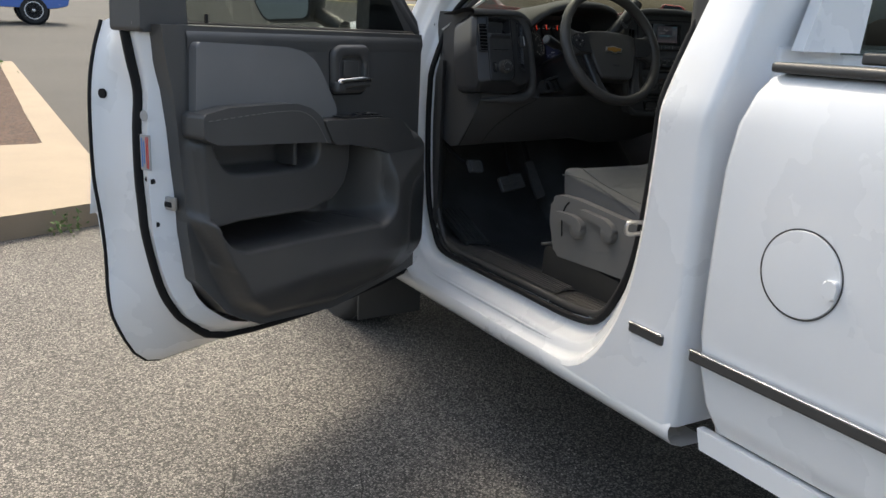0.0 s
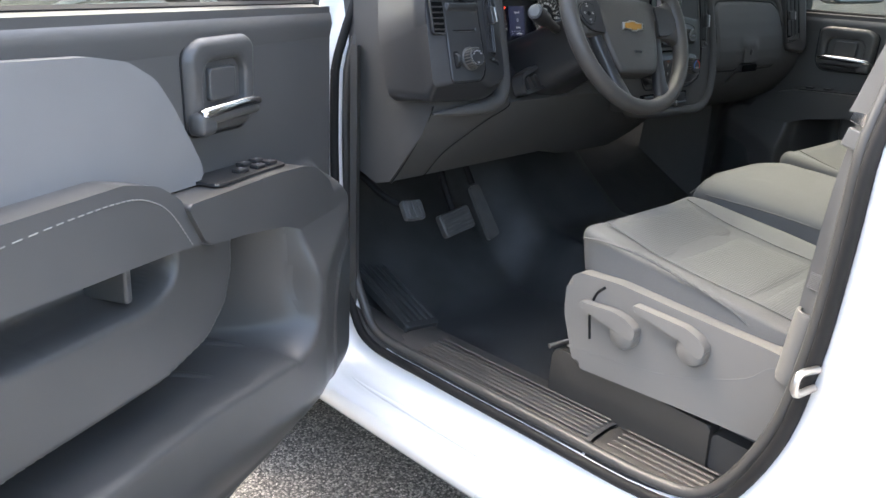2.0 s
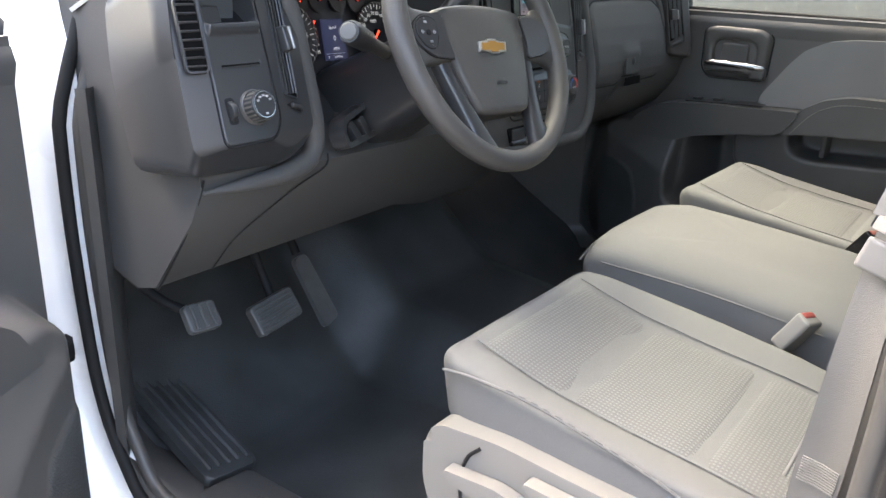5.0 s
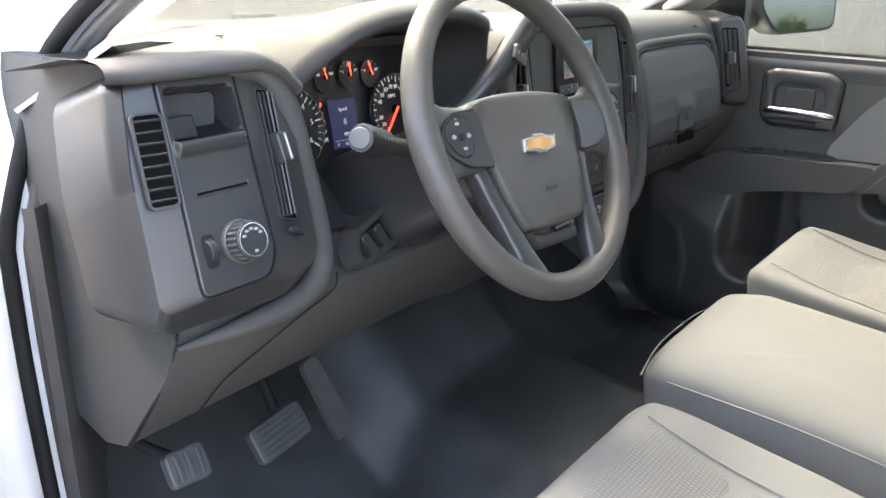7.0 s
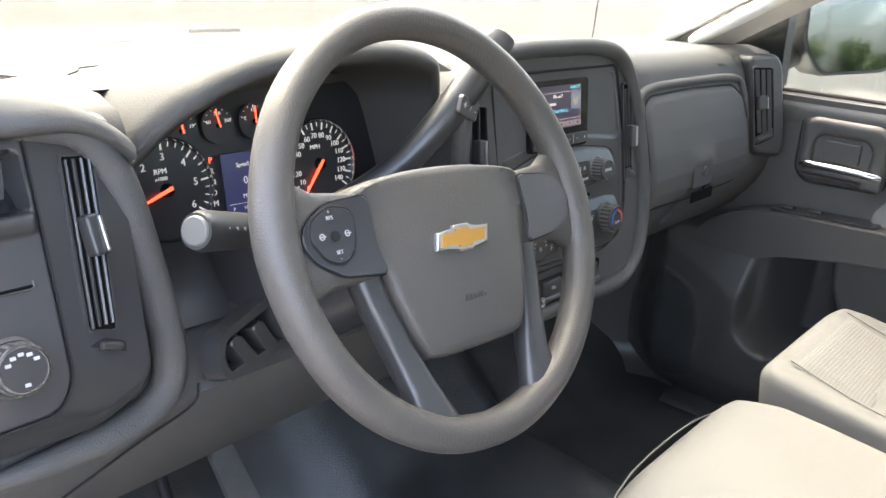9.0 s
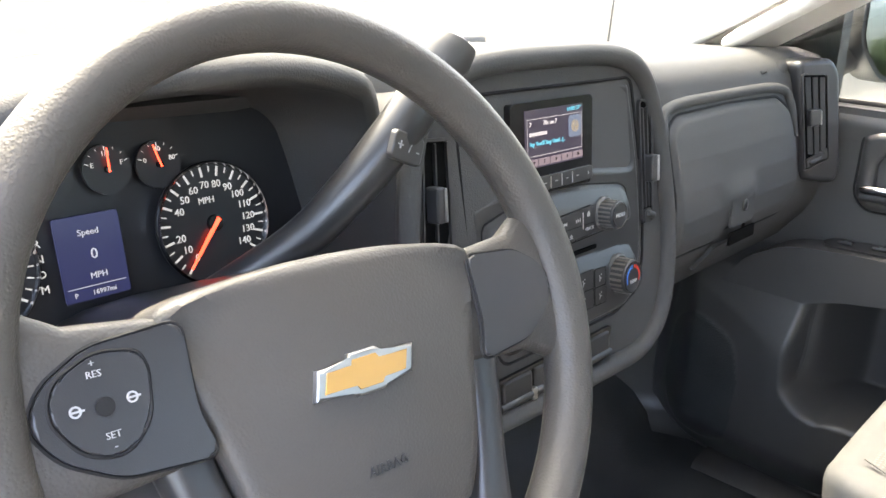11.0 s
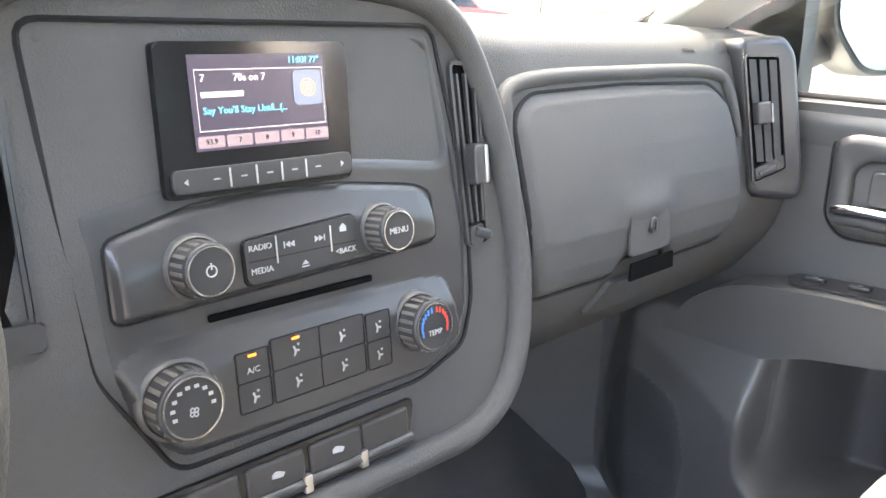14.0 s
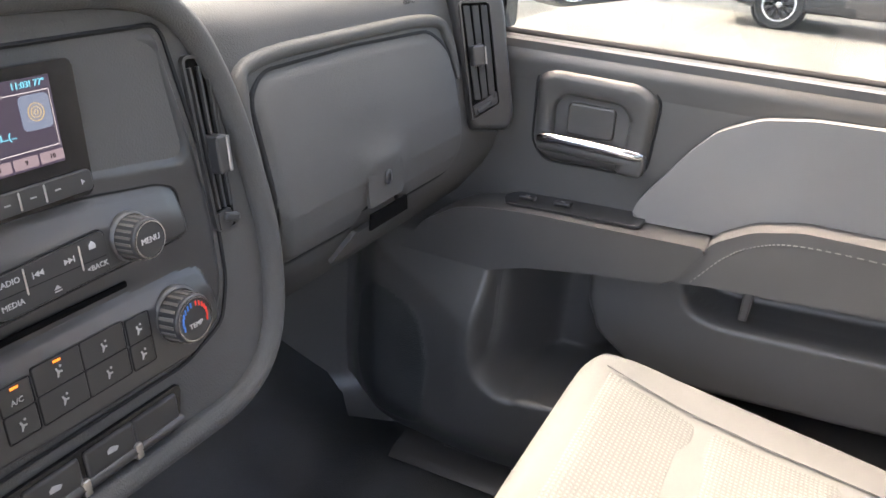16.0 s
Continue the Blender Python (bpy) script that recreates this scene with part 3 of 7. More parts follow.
def knob(m, r, h, parent, label, face=None, teeth=20):
    """A ribbed turning knob with a bright face ring; m stands on its base."""
    part("knob_collar", lathe([(r * 1.2, -0.002), (r * 1.2, 0.002), (r * 1.08, 0.004), (r * 1.0, 0.002)], 32, m), BLACK, parent)
    k = part("knob", lathe([(r, 0.0), (r, h * 0.15), (r * 0.97, h * 0.92), (r * 0.9, h), (r * 0.001, h)], 40, m), SMOOTH, parent, label)
    for i in range(teeth):
        part("grip_rib", rbox((r * 0.985, 0, h * 0.5), (r * 0.06, r * 0.13, h * 0.7), 0, 1, m @ Matrix.Rotation(2 * math.pi * i / teeth, 4, "Z")), KNURL, k)
    part("knob_ring", lathe([(r * 0.89, h - 0.001), (r * 0.89, h + 0.001), (r * 0.83, h + 0.001), (r * 0.83, h - 0.001)], 40, m, False), CHROME, k)
    part("knob_face", lathe([(r * 0.83, h - 0.001), (r * 0.83, h + 0.0002), (0.0001, h + 0.0005)], 32, m), BUTTON, k)
    return k


# knee panel seams, dash end, defroster
part("knee_seam", tube(curve([(-0.62, 2.408, 1.185), (-0.63, 2.404, 1.165), (-0.68, 2.415, 1.14), (-0.72, 2.44, 1.105), (-0.76, 2.48, 1.055), (-0.78, 2.52, 0.995)], 5), 0.0014, 5), RUBBER, dash)
part("end_panel", prism([(2.43, 1.19), (2.47, 1.09), (2.54, 0.99), (2.71, 0.99), (2.71, 1.46), (2.45, 1.46)], 0.016, plane((-0.87, 0, 0), (0, 1, 0), (0, 0, 1)), 0.003), BLACK, dash, "flat black dash end panel")
part("end_seam", tube(curve([(-0.872, 2.402, 1.186), (-0.872, 2.418, 1.15), (-0.872, 2.455, 1.09), (-0.872, 2.51, 1.015), (-0.872, 2.535, 0.985)], 5), 0.002, 6), RUBBER, dash)
part("top_seam", tube(curve([(-0.645, 2.588, 1.4785), (-0.62, 2.62, 1.477), (-0.60, 2.66, 1.474), (-0.542, 2.714, 1.468)], 4), 0.0012, 5), RUBBER, dash)

# gauge hood and cluster
hood_line = curve([Vector((a, 0, b)) for a, b in ((-0.672, 1.39), (-0.658, 1.43), (-0.60, 1.485), (-0.52, 1.515), (-0.43, 1.524), (-0.33, 1.520), (-0.255, 1.500), (-0.212, 1.462), (-0.195, 1.41), (-0.182, 1.32), (-0.176, 1.24))], 5)
HOODY = ((-0.68, 2.46), (-0.6, 2.42), (-0.43, 2.40), (-0.25, 2.42), (-0.17, 2.47))
rows = []
for i, p in enumerate(hood_line):
    t = (hood_line[min(i + 1, len(hood_line) - 1)] - hood_line[max(i - 1, 0)]).normalized()
    nx, nz = t.z, -t.x                                             # into the opening
    y = table(HOODY, p.x)
    f = lambda yy, k: (p.x + nx * k, yy, p.z + nz * k)
    lowback = (p.x, 2.72, min(p.z - 0.02, 1.455))
    rows.append([lowback, (p.x, 2.60, min(p.z - 0.004, 1.49)), f(y + 0.07, -0.004), f(y + 0.02, -0.001), f(y + 0.005, 0.006), f(y + 0.002, 0.016), f(y + 0.008, 0.026), f(2.5, 0.034), f(2.555, 0.05), f(2.60, 0.06)])
part("gauge_hood", loft(rows, False, False), SOFT, dash, "grained gauge hood", 50)
CLU = plane((-0.43, 2.545, 1.355), (1, 0, 0), (0, 0.2, 1))


def cl(x, z, n=0.0):
    return CLU @ Matrix.Translation((x + 0.43, (z - 1.355) * 1.02, n))


part("gauge_panel", prism(rrect(0.47, 0.24, 0.03), 0.004, cl(-0.425, 1.355, -0.006), 0.001), GAUGE, dash, "black gauge panel")


def dial(x, z, r, a0, a1, majors, minors, parent, needle, label, size, texts):
    m = cl(x, z)
    d = part("gauge", lathe([(r, -0.002), (r, 0.001), (0.0001, 0.001)], 40, m), GAUGE, parent, label)
    if r > 0.03:
        part("gauge_ring", lathe([(r, 0), (r * 1.02, 0.004), (r * 0.985, 0.007), (r * 0.96, 0.004), (r * 0.96, 0)], 48, m, False), CHROME, d)
    n = majors * minors
    for k in range(n + 1):
        a = radians(lerp(a0, a1, k / n))
        big = k % minors == 0
        ln = r * (0.16 if big else 0.09)
        part("tick", rbox((r * 0.93 - ln / 2, 0, 0.0015), (ln, r * (0.035 if big else 0.02), 0.0008), 0, 1, m @ Matrix.Rotation(a, 4, "Z")), WHITE_GLOW, d)
    for k, s in enumerate(texts):
        if s:
            a = radians(lerp(a0, a1, k / (len(texts) - 1)))
            words(s, size, m @ shift(r * 0.64 * math.cos(a), r * 0.64 * math.sin(a), 0.0018), WHITE_GLOW, d, "numeral")
    a = radians(needle)
    part("needle", prism([(-0.1 * r, -0.035 * r), (0.86 * r, -0.012 * r), (0.86 * r, 0.012 * r), (-0.1 * r, 0.035 * r)], 0.002, m @ Matrix.Rotation(a, 4, "Z") @ shift(0, 0, 0.004)), RED_GLOW, d, "red pointer")
    part("needle_hub", lathe([(r * 0.14, 0.001), (r * 0.13, 0.005), (0.0001, 0.005)], 20, m), PIANO, d)
    return d


g = dial(-0.567, 1.352, 0.058, 215, -35, 6, 4, dash, 200, "tachometer with white numerals", 0.012, ["", "1", "2", "3", "4", "5", "6"])
words("RPM", 0.0085, cl(-0.572, 1.373, 0.002), WHITE_GLOW, g, "caption")
words("x1000", 0.006, cl(-0.572, 1.365, 0.002), WHITE_GLOW, g, "caption")
g = dial(-0.347, 1.352, 0.058, 232, -38, 14, 2, dash, 230, "speedometer reading zero", 0.0098, ["0", "10", "20", "", "40", "50", "60", "70", "80", "90", "100", "110", "120", "130", "140"])
words("MPH", 0.0085, cl(-0.352, 1.374, 0.002), WHITE_GLOW, g, "caption")
for x, z, nd, tx in ((-0.538, 1.413, 95, ["9", "14", "19"]), (-0.49, 1.415, 100, ["60", "210", "260"]), (-0.439, 1.415, 88, ["E", "1/2", "F"]), (-0.392, 1.413, 105, ["0", "40", "80"])):
    g = dial(x, z, 0.0215, 160, 20, 2, 3, dash, nd, "small round gauge", 0.0062, tx)
ds = part("info_display", prism(rrect(0.056, 0.072, 0.002), 0.0015, cl(-0.466, 1.346, 0.001)), BLUE_GLOW, dash, "blue driver information display")
words("Speed", 0.0075, cl(-0.466, 1.367, 0.003), WHITE_GLOW, ds, "caption")
words("0", 0.013, cl(-0.464, 1.348, 0.003), WHITE_GLOW, ds, "caption")
words("MPH", 0.0075, cl(-0.463, 1.33, 0.003), WHITE_GLOW, ds, "caption")
part("display_rule", rbox((0, 0, 0), (0.05, 0.0006, 0.0005), 0, 1, cl(-0.466, 1.322, 0.003)), WHITE_GLOW, ds)
words("P", 0.006, cl(-0.485, 1.316, 0.003), WHITE_GLOW, ds, "caption")
words("16997mi", 0.006, cl(-0.461, 1.316, 0.003), WHITE_GLOW, ds, "caption")
for k, c in enumerate("PRNDM"):
    words(c, 0.0095, cl(-0.508, 1.377 - 0.0125 * k, 0.002), RED_GLOW if c == "P" else WHITE_GLOW, dash, "gear_letter")
part("lower_gauge_trim", loft([[(x, 2.46 + 0.0 * x, 1.222), (x, 2.49, 1.25), (x, 2.545, 1.29)] for x in (-0.65, -0.53)], False, False), SMOOTH, dash)
part("left_gauge_pad", prism(rpoly([(-0.645, 1.17), (-0.53, 1.17), (-0.535, 1.30), (-0.63, 1.30)], 0.02), 0.02, plane((0, 2.5, 0), (1, 0, 0), (0, 0.28, 1)) @ shift(0, 0.02, -0.05), 0.008), SMOOTH, dash)

# centre stack
STK = plane((0, 2.395, 1.3), (1, 0, 0), (0, 0.13, 1))


def st(x, z, n=0.0):
    return STK @ Matrix.Translation((x, (z - 1.3) * 1.0084, n))


def sz(pts):
    return [(x, (z - 1.3) * 1.0084) for x, z in pts]


half = [(0.10, 1.127), (0.176, 1.14), (0.212, 1.195), (0.228, 1.3), (0.214, 1.42), (0.178, 1.472), (0.12, 1.494), (0.0, 1.498)]
wide = [(0.10, 1.120), (0.19, 1.124), (0.238, 1.165), (0.252, 1.25), (0.238, 1.34), (0.212, 1.42), (0.178, 1.472), (0.12, 1.494), (0.0, 1.498)]   # the passenger side flares out below
rim_line = wide + [(-x, z) for x, z in half[-2::-1]]
stack_out = rpoly(sz(rim_line), 0.02)
part("stack_body", prism(stack_out, 0.14, STK, 0.012, 3, -0.14), SOFT, dash, "padded centre stack surround")
bez = rpoly(sz([(0.124, 1.186), (0.175, 1.203), (0.188, 1.24), (0.188, 1.30), (0.181, 1.36), (0.158, 1.466), (-0.148, 1.466), (-0.141, 1.36), (-0.132, 1.26), (-0.09, 1.187)]), 0.012)
# the panel is one moulding: a sunk display bay, a crowned radio block and a crowned climate block
SX, SY = np.meshgrid(np.linspace(-0.158, 0.194, 150), np.linspace(-0.156, 0.17, 140))
sh = rpoly(sz([(0.146, 1.298), (0.145, 1.338), (0.127, 1.346), (0.06, 1.355), (0.0, 1.358), (-0.06, 1.355), (-0.119, 1.341), (-0.119, 1.290)]), 0.008)
hv = rpoly(sz([(0.168, 1.215), (0.158, 1.266), (0.123, 1.271), (0.024, 1.2735), (-0.10, 1.2735), (-0.124, 1.267), (-0.115, 1.226), (-0.092, 1.198), (0.018, 1.193), (0.128, 1.193)]), 0.01)
bay = rpoly(sz([(0.162, 1.362), (0.15, 1.452), (0.12, 1.458), (-0.115, 1.458), (-0.142, 1.452), (-0.148, 1.36), (-0.06, 1.376), (0.06, 1.375)]), 0.012)
dP, dB, dRad, dCli = (signed(q, SX, SY) for q in (bez, bay, sh, hv))
SN = 0.003 - 0.006 * ramp01((dP + 0.012) / 0.014)
SN = mixed(SN, -0.005, soft(dB, 0.016))
for d_, top_, reach in ((dRad, ((-0.119, 1.341), (-0.06, 1.355), (0.0, 1.358), (0.06, 1.355), (0.127, 1.346), (0.145, 1.338)), 0.030), (dCli, ((-0.124, 1.267), (-0.10, 1.2735), (0.024, 1.2735), (0.123, 1.271), (0.158, 1.266)), 0.026)):
    ztop = np.interp(SX, [q[0] for q in top_], [(q[1] - 1.3) * 1.0084 for q in top_])
    SN = mixed(SN, 0.0055 + 0.008 * ramp01((ztop - SY) / reach) ** 0.8, soft(d_ + 0.002, 0.006))
cell = lambda d: (d[:-1, :-1] + d[1:, 1:]) / 2 < 0
part("stack_panel", skin(SX, SY, SN, cell(dP) & ~cell(dRad) & ~cell(dCli), STK), SMOOTH, dash, "satin charcoal radio and climate panel", 60)
rad = part("radio_panel", skin(SX, SY, SN, cell(dRad), STK), SMOOTH, dash, "radio control panel with two knobs", 60)
cli = part("climate_panel", skin(SX, SY, SN, cell(dCli), STK), SMOOTH, dash, "climate control panel", 60)
part("stack_gap", tube([STK @ Vector((x, y, 0.001)) for x, y in shrink(bez, -0.0015)], 0.002, 5, True), RUBBER, dash)
part("stack_ridge", tube(curve([STK @ Vector((x, (z - 1.3) * 1.0084, 0.002)) for x, z in rim_line], 5, True), 0.0125, 10, True), SOFT, dash, "padded ridge round the centre stack")
# display module
mod = rpoly(sz([(0.064, 1.359), (0.067, 1.455), (-0.077, 1.455), (-0.079, 1.36)]), 0.005)
md = part("radio_display", prism(mod, 0.015, STK, 0.002, 2, -0.006), PIANO, dash, "radio display showing a song title")
part("lit_screen", prism(sz([(0.045, 1.388), (0.046, 1.447), (-0.056, 1.447), (-0.056, 1.388)]), 0.0008, STK, 0, 1, 0.0092), glow("display_violet", (0.03, 0.022, 0.045), 0.05), md, "dark violet lit screen")
lit = glow("display_text", (0.85, 0.82, 0.9), 0.03)
cyan = glow("display_cyan", (0.15, 0.65, 0.9), 0.035)
pinkish = glow("display_tabs", (0.42, 0.33, 0.40), 0.025)
words("11:03! 77°", 0.0062, st(0.029, 1.4428, 0.0105), cyan, md, "screen_text")
words("70s on 7", 0.0068, st(-0.014, 1.4325, 0.0105), lit, md, "screen_text")
words("7", 0.0068, st(-0.0475, 1.4325, 0.0105), lit, md, "screen_text")
part("name_bar", rbox((0, 0, 0), (0.03, 0.0036, 0.0004), 0, 1, st(-0.0345, 1.4225, 0.0105)), lit, md, "plain bar in place of a name")
words("Say You'll Stay Until...(...", 0.0064, st(-0.018, 1.4125, 0.0105), cyan, md, "screen_text")
box_pts = sz([(0.0435, 1.4), (0.0435, 1.438), (-0.0525, 1.438), (-0.0525, 1.4)])
part("screen_frame", frame_prism(box_pts, shrink(box_pts, 0.0006), 0.0003, STK, 0.0102), lit, md)
part("channel_tile", prism(rrect(0.023, 0.0235, 0.004), 0.0004, st(0.0305, 1.4245, 0.0103)), glow("tile_blue", (0.28, 0.36, 0.55), 0.022), md, "pale blue channel tile")
for k in range(3):
    part("tile_mark", lathe([(0.0018 + 0.0022 * k, 0), (0.0018 + 0.0022 * k, 0.0004), (0.0012 + 0.0022 * k, 0.0004), (0.0012 + 0.0022 * k, 0)], 20, st(0.0305, 1.4245, 0.0107), False), glow("tile_gold", (0.7, 0.5, 0.2), 0.03), md)
for k, s in enumerate(("93.9", "7", "8", "9", "10")):
    part("preset_tab", prism(rrect(0.0185, 0.0075, 0.0012), 0.0004, st(-0.0455 + 0.0202 * k, 1.3935, 0.0103)), pinkish, md)
    words(s, 0.0048, st(-0.0455 + 0.0202 * k, 1.3935, 0.0108), PIANO, md, "screen_text")
part("preset_strip", prism(rrect(0.137, 0.0155, 0.004), 0.004, st(-0.0065, 1.3705, 0.008), 0.001), BUTTON, md, "row of preset keys")
for k in range(5):
    part("key_dash", rbox((0, 0, 0), (0.0045, 0.001, 0.0005), 0, 1, st(-0.0455 + 0.0195 * k, 1.3705, 0.0122)), INK, md)
    if k < 4:
        part("key_divider", rbox((0, 0, 0), (0.0014, 0.0125, 0.0012), 0.0004, 1, st(-0.036 + 0.0195 * k, 1.3705, 0.0122)), STEEL, md)
for x, s in ((-0.0665, 1), (0.0535, -1)):
    part("arrow", prism([(-0.0015 * s, 0), (0.0012 * s, 0.002), (0.0012 * s, -0.002)], 0.0005, st(x, 1.3705, 0.012)), INK, md)
# radio control shelf
part("shelf_gap", tube([STK @ Vector((x, y, 0.0035)) for x, y in shrink(sh, -0.001)], 0.0011, 4, True), RUBBER, rad)
kp = knob(st(-0.068, 1.318, 0.012), 0.0178, 0.022, dash, "power and volume knob")
part("power_mark", lathe([(0.0038, 0), (0.0038, 0.0006), (0.003, 0.0006), (0.003, 0)], 20, st(-0.068, 1.318, 0.0345), False), INK, kp)
part("power_bar", rbox((0, 0.003, 0.0004), (0.0009, 0.004, 0.0006), 0, 1, st(-0.068, 1.318, 0.0345)), INK, kp)
km = knob(st(0.0835, 1.319, 0.012), 0.0165, 0.022, dash, "menu knob")
words("MENU", 0.0066, st(0.0835, 1.319, 0.0347), INK, km)
kpad = rpoly(sz([(0.0585, 1.302), (0.0575, 1.3335), (-0.0345, 1.3285), (-0.034, 1.299)]), 0.005)
part("keypad_joint", tube([STK @ Vector((x, y, 0.0142)) for x, y in shrink(kpad, -0.0006)], 0.0010, 4, True), RUBBER, rad)
pad_ = part("radio_keypad", prism(kpad, 0.0035, STK, 0.0012, 1, 0.0135), BUTTON, rad, "black radio keypad")
for text, x, z in (("RADIO", -0.0228, 1.323), ("MEDIA", -0.0228, 1.3075), ("<BACK", 0.047, 1.309)):
    words(text, 0.0058, st(x, z, 0.0172), INK, pad_)
for x0, s in ((-0.0015, -1), (0.0225, 1)):
    for j in range(2):
        part("seek_mark", prism([(s * 0.002, 0), (-s * 0.0018, 0.0022), (-s * 0.0018, -0.0022)], 0.0004, st(x0 + 0.0036 * j, 1.3215, 0.0171)), INK, pad_)
    part("seek_bar", rbox((0, 0, 0), (0.0007, 0.0046, 0.0005), 0, 1, st(x0 + (0.0065 if s > 0 else -0.0028), 1.3215, 0.0172)), INK, pad_)
part("eject_mark", prism([(-0.003, 0), (0.003, 0), (0, 0.003)], 0.0004, st(0.0115, 1.3055, 0.0171)), INK, pad_)
part("eject_bar", rbox((0, -0.0015, 0), (0.006, 0.0009, 0.0005), 0, 1, st(0.0115, 1.3055, 0.0172)), INK, pad_)
part("home_mark", prism([(-0.0028, -0.0025), (0.0028, -0.0025), (0.0028, 0.0008), (0.0, 0.0035), (-0.0028, 0.0008)], 0.0004, st(0.0455, 1.3255, 0.0171)), INK, pad_)
for x in (-0.0105, 0.0345):
    part("key_divider", rbox((0, 0, 0), (0.0012, 0.019, 0.0014), 0.0004, 1, st(x, 1.3195, 0.0172)), STEEL, pad_)
for z in (1.3125,):
    part("key_seam", rbox((0, 0, 0), (0.088, 0.0007, 0.0004), 0, 1, st(0.012, z + 0.002, 0.01705)), RUBBER, pad_)
# disc slot
# shallow bar, the slot's inner shade painted near-black
part("disc_slot", rbox((0, 0, 0), (0.137, 0.0052, 0.003), 0.001, 1, st(0.009, 1.281, 0.0055)), HOLE_SHADE, dash, "narrow disc slot")
# climate panel
kf = knob(st(-0.089, 1.237, 0.010), 0.0228, 0.022, dash, "fan speed knob")
for k in range(9):
    a = radians(200 - 200 * k / 8)
    part("mark", rbox((0.0135 * math.cos(a), 0.0135 * math.sin(a), 0.0226), (0.003, 0.0022, 0.0005), 0, 1, st(-0.089, 1.237, 0.010)), INK, kf)
for k in range(4):
    a = k * math.pi / 2 + 0.6
    part("fan_blade", lathe([(0.0017, 0), (0.0017, 0.0005), (0.0009, 0.0005), (0.0009, 0)], 12, st(-0.089, 1.237, 0.0326) @ shift(0.0019 * math.cos(a), 0.0019 * math.sin(a) - 0.003), False), INK, kf)
kt = knob(st(0.1155, 1.238, 0.010), 0.0215, 0.022, dash, "temperature knob")
words("TEMP", 0.0062, st(0.1155, 1.233, 0.0326), INK, kt)
for sgn, mm in ((-1, BLUEINK), (1, REDINK)):
    for k in range(7):
        a = radians(90 + sgn * -1 * (12 + 16 * k))
        part("scale_mark", rbox((0.0135 * math.cos(a), 0.0135 * math.sin(a), 0.0226), (0.0016, 0.0044, 0.0005), 0, 1, st(0.1155, 1.238, 0.010)), mm, kt)
amber = glow("amber_lamp", (1.0, 0.25, 0.03), 0.06)
CLIMATE = [(-0.0355, 1.2447, 0.0245, 0.0203), (-0.0355, 1.2238, 0.0245, 0.0203), (-0.0007, 1.2472, 0.0395, 0.0220), (-0.0007, 1.2246, 0.0395, 0.0220), (0.0395, 1.2472, 0.0395, 0.0220), (0.0395, 1.2246, 0.0395, 0.0220), (0.0735, 1.2455, 0.0225, 0.0212), (0.0735, 1.2238, 0.0225, 0.0212)]
for k, (x, z, w, h) in enumerate(CLIMATE):
    part("key_joint", tube([st(x, z, 0.0136) @ Vector((px, py, 0)) for px, py in rrect(w + 0.0008, h + 0.0008, 0.002)], 0.0007, 4, True), RUBBER, cli)
    b = part("climate_key", prism(rrect(w, h, 0.002), 0.0025, st(x, z, 0.0115), 0.0008), BUTTON, dash)
    if k == 0:
        words("A/C", 0.006, st(x, z - 0.003, 0.0142), INK, b)
    else:
        part("key_symbol", prism([(-0.0024, -0.004), (-0.0012, -0.004), (0.0004, -0.0008), (0.0024, -0.0012), (0.0028, 0.0002), (0.0, 0.0006), (-0.0014, 0.0036), (-0.0028, 0.0032), (-0.0016, 0.0)], 0.0004, st(x, z - 0.001, 0.014)), INK, b)
        part("key_symbol_dot", lathe([(0.001, 0), (0.001, 0.0004), (0.0001, 0.0004)], 10, st(x + 0.0018, z + 0.003, 0.014)), INK, b)
    if k in (0, 2):
        part("indicator", rbox((0, 0, 0), (0.0062, 0.0018, 0.0006), 0, 1, st(x, z + h * 0.36, 0.0142)), amber, b, "amber indicator lamp")
# switch row under the climate panel
row = part("switch_tray", prism(rpoly(sz([(0.104, 1.14), (0.112, 1.174), (-0.112, 1.174), (-0.104, 1.14)]), 0.006), 0.004, STK, 0.001, 1, 0.001), PIANO, dash, "black switch tray")
for k, x in enumerate((-0.075, -0.022, 0.031, 0.079)):
    part("tray_switch", rbox((0, 0, 0), (0.048, 0.024, 0.008), 0.003, 2, st(x, 1.158, 0.004)), BUTTON, dash)
    if k in (1, 2):
        part("switch_symbol", prism([(-0.005, -0.002), (0.004, -0.003), (0.006, 0.0), (0.002, 0.002), (-0.002, 0.003), (-0.005, 0.001)], 0.0004, st(x, 1.159, 0.0081)), INK, dash)
for x in (-0.05, 0.002, 0.054):
    part("tray_clip", rbox((0, 0, 0), (0.007, 0.014, 0.006), 0.0015, 2, st(x, 1.143, 0.008)), STEEL, dash)
part("tray_lip", tube([st(x, 1.143, 0.006).translation for x in (-0.105, -0.05, 0, 0.05, 0.105)], 0.005, 8), SMOOTH, dash)
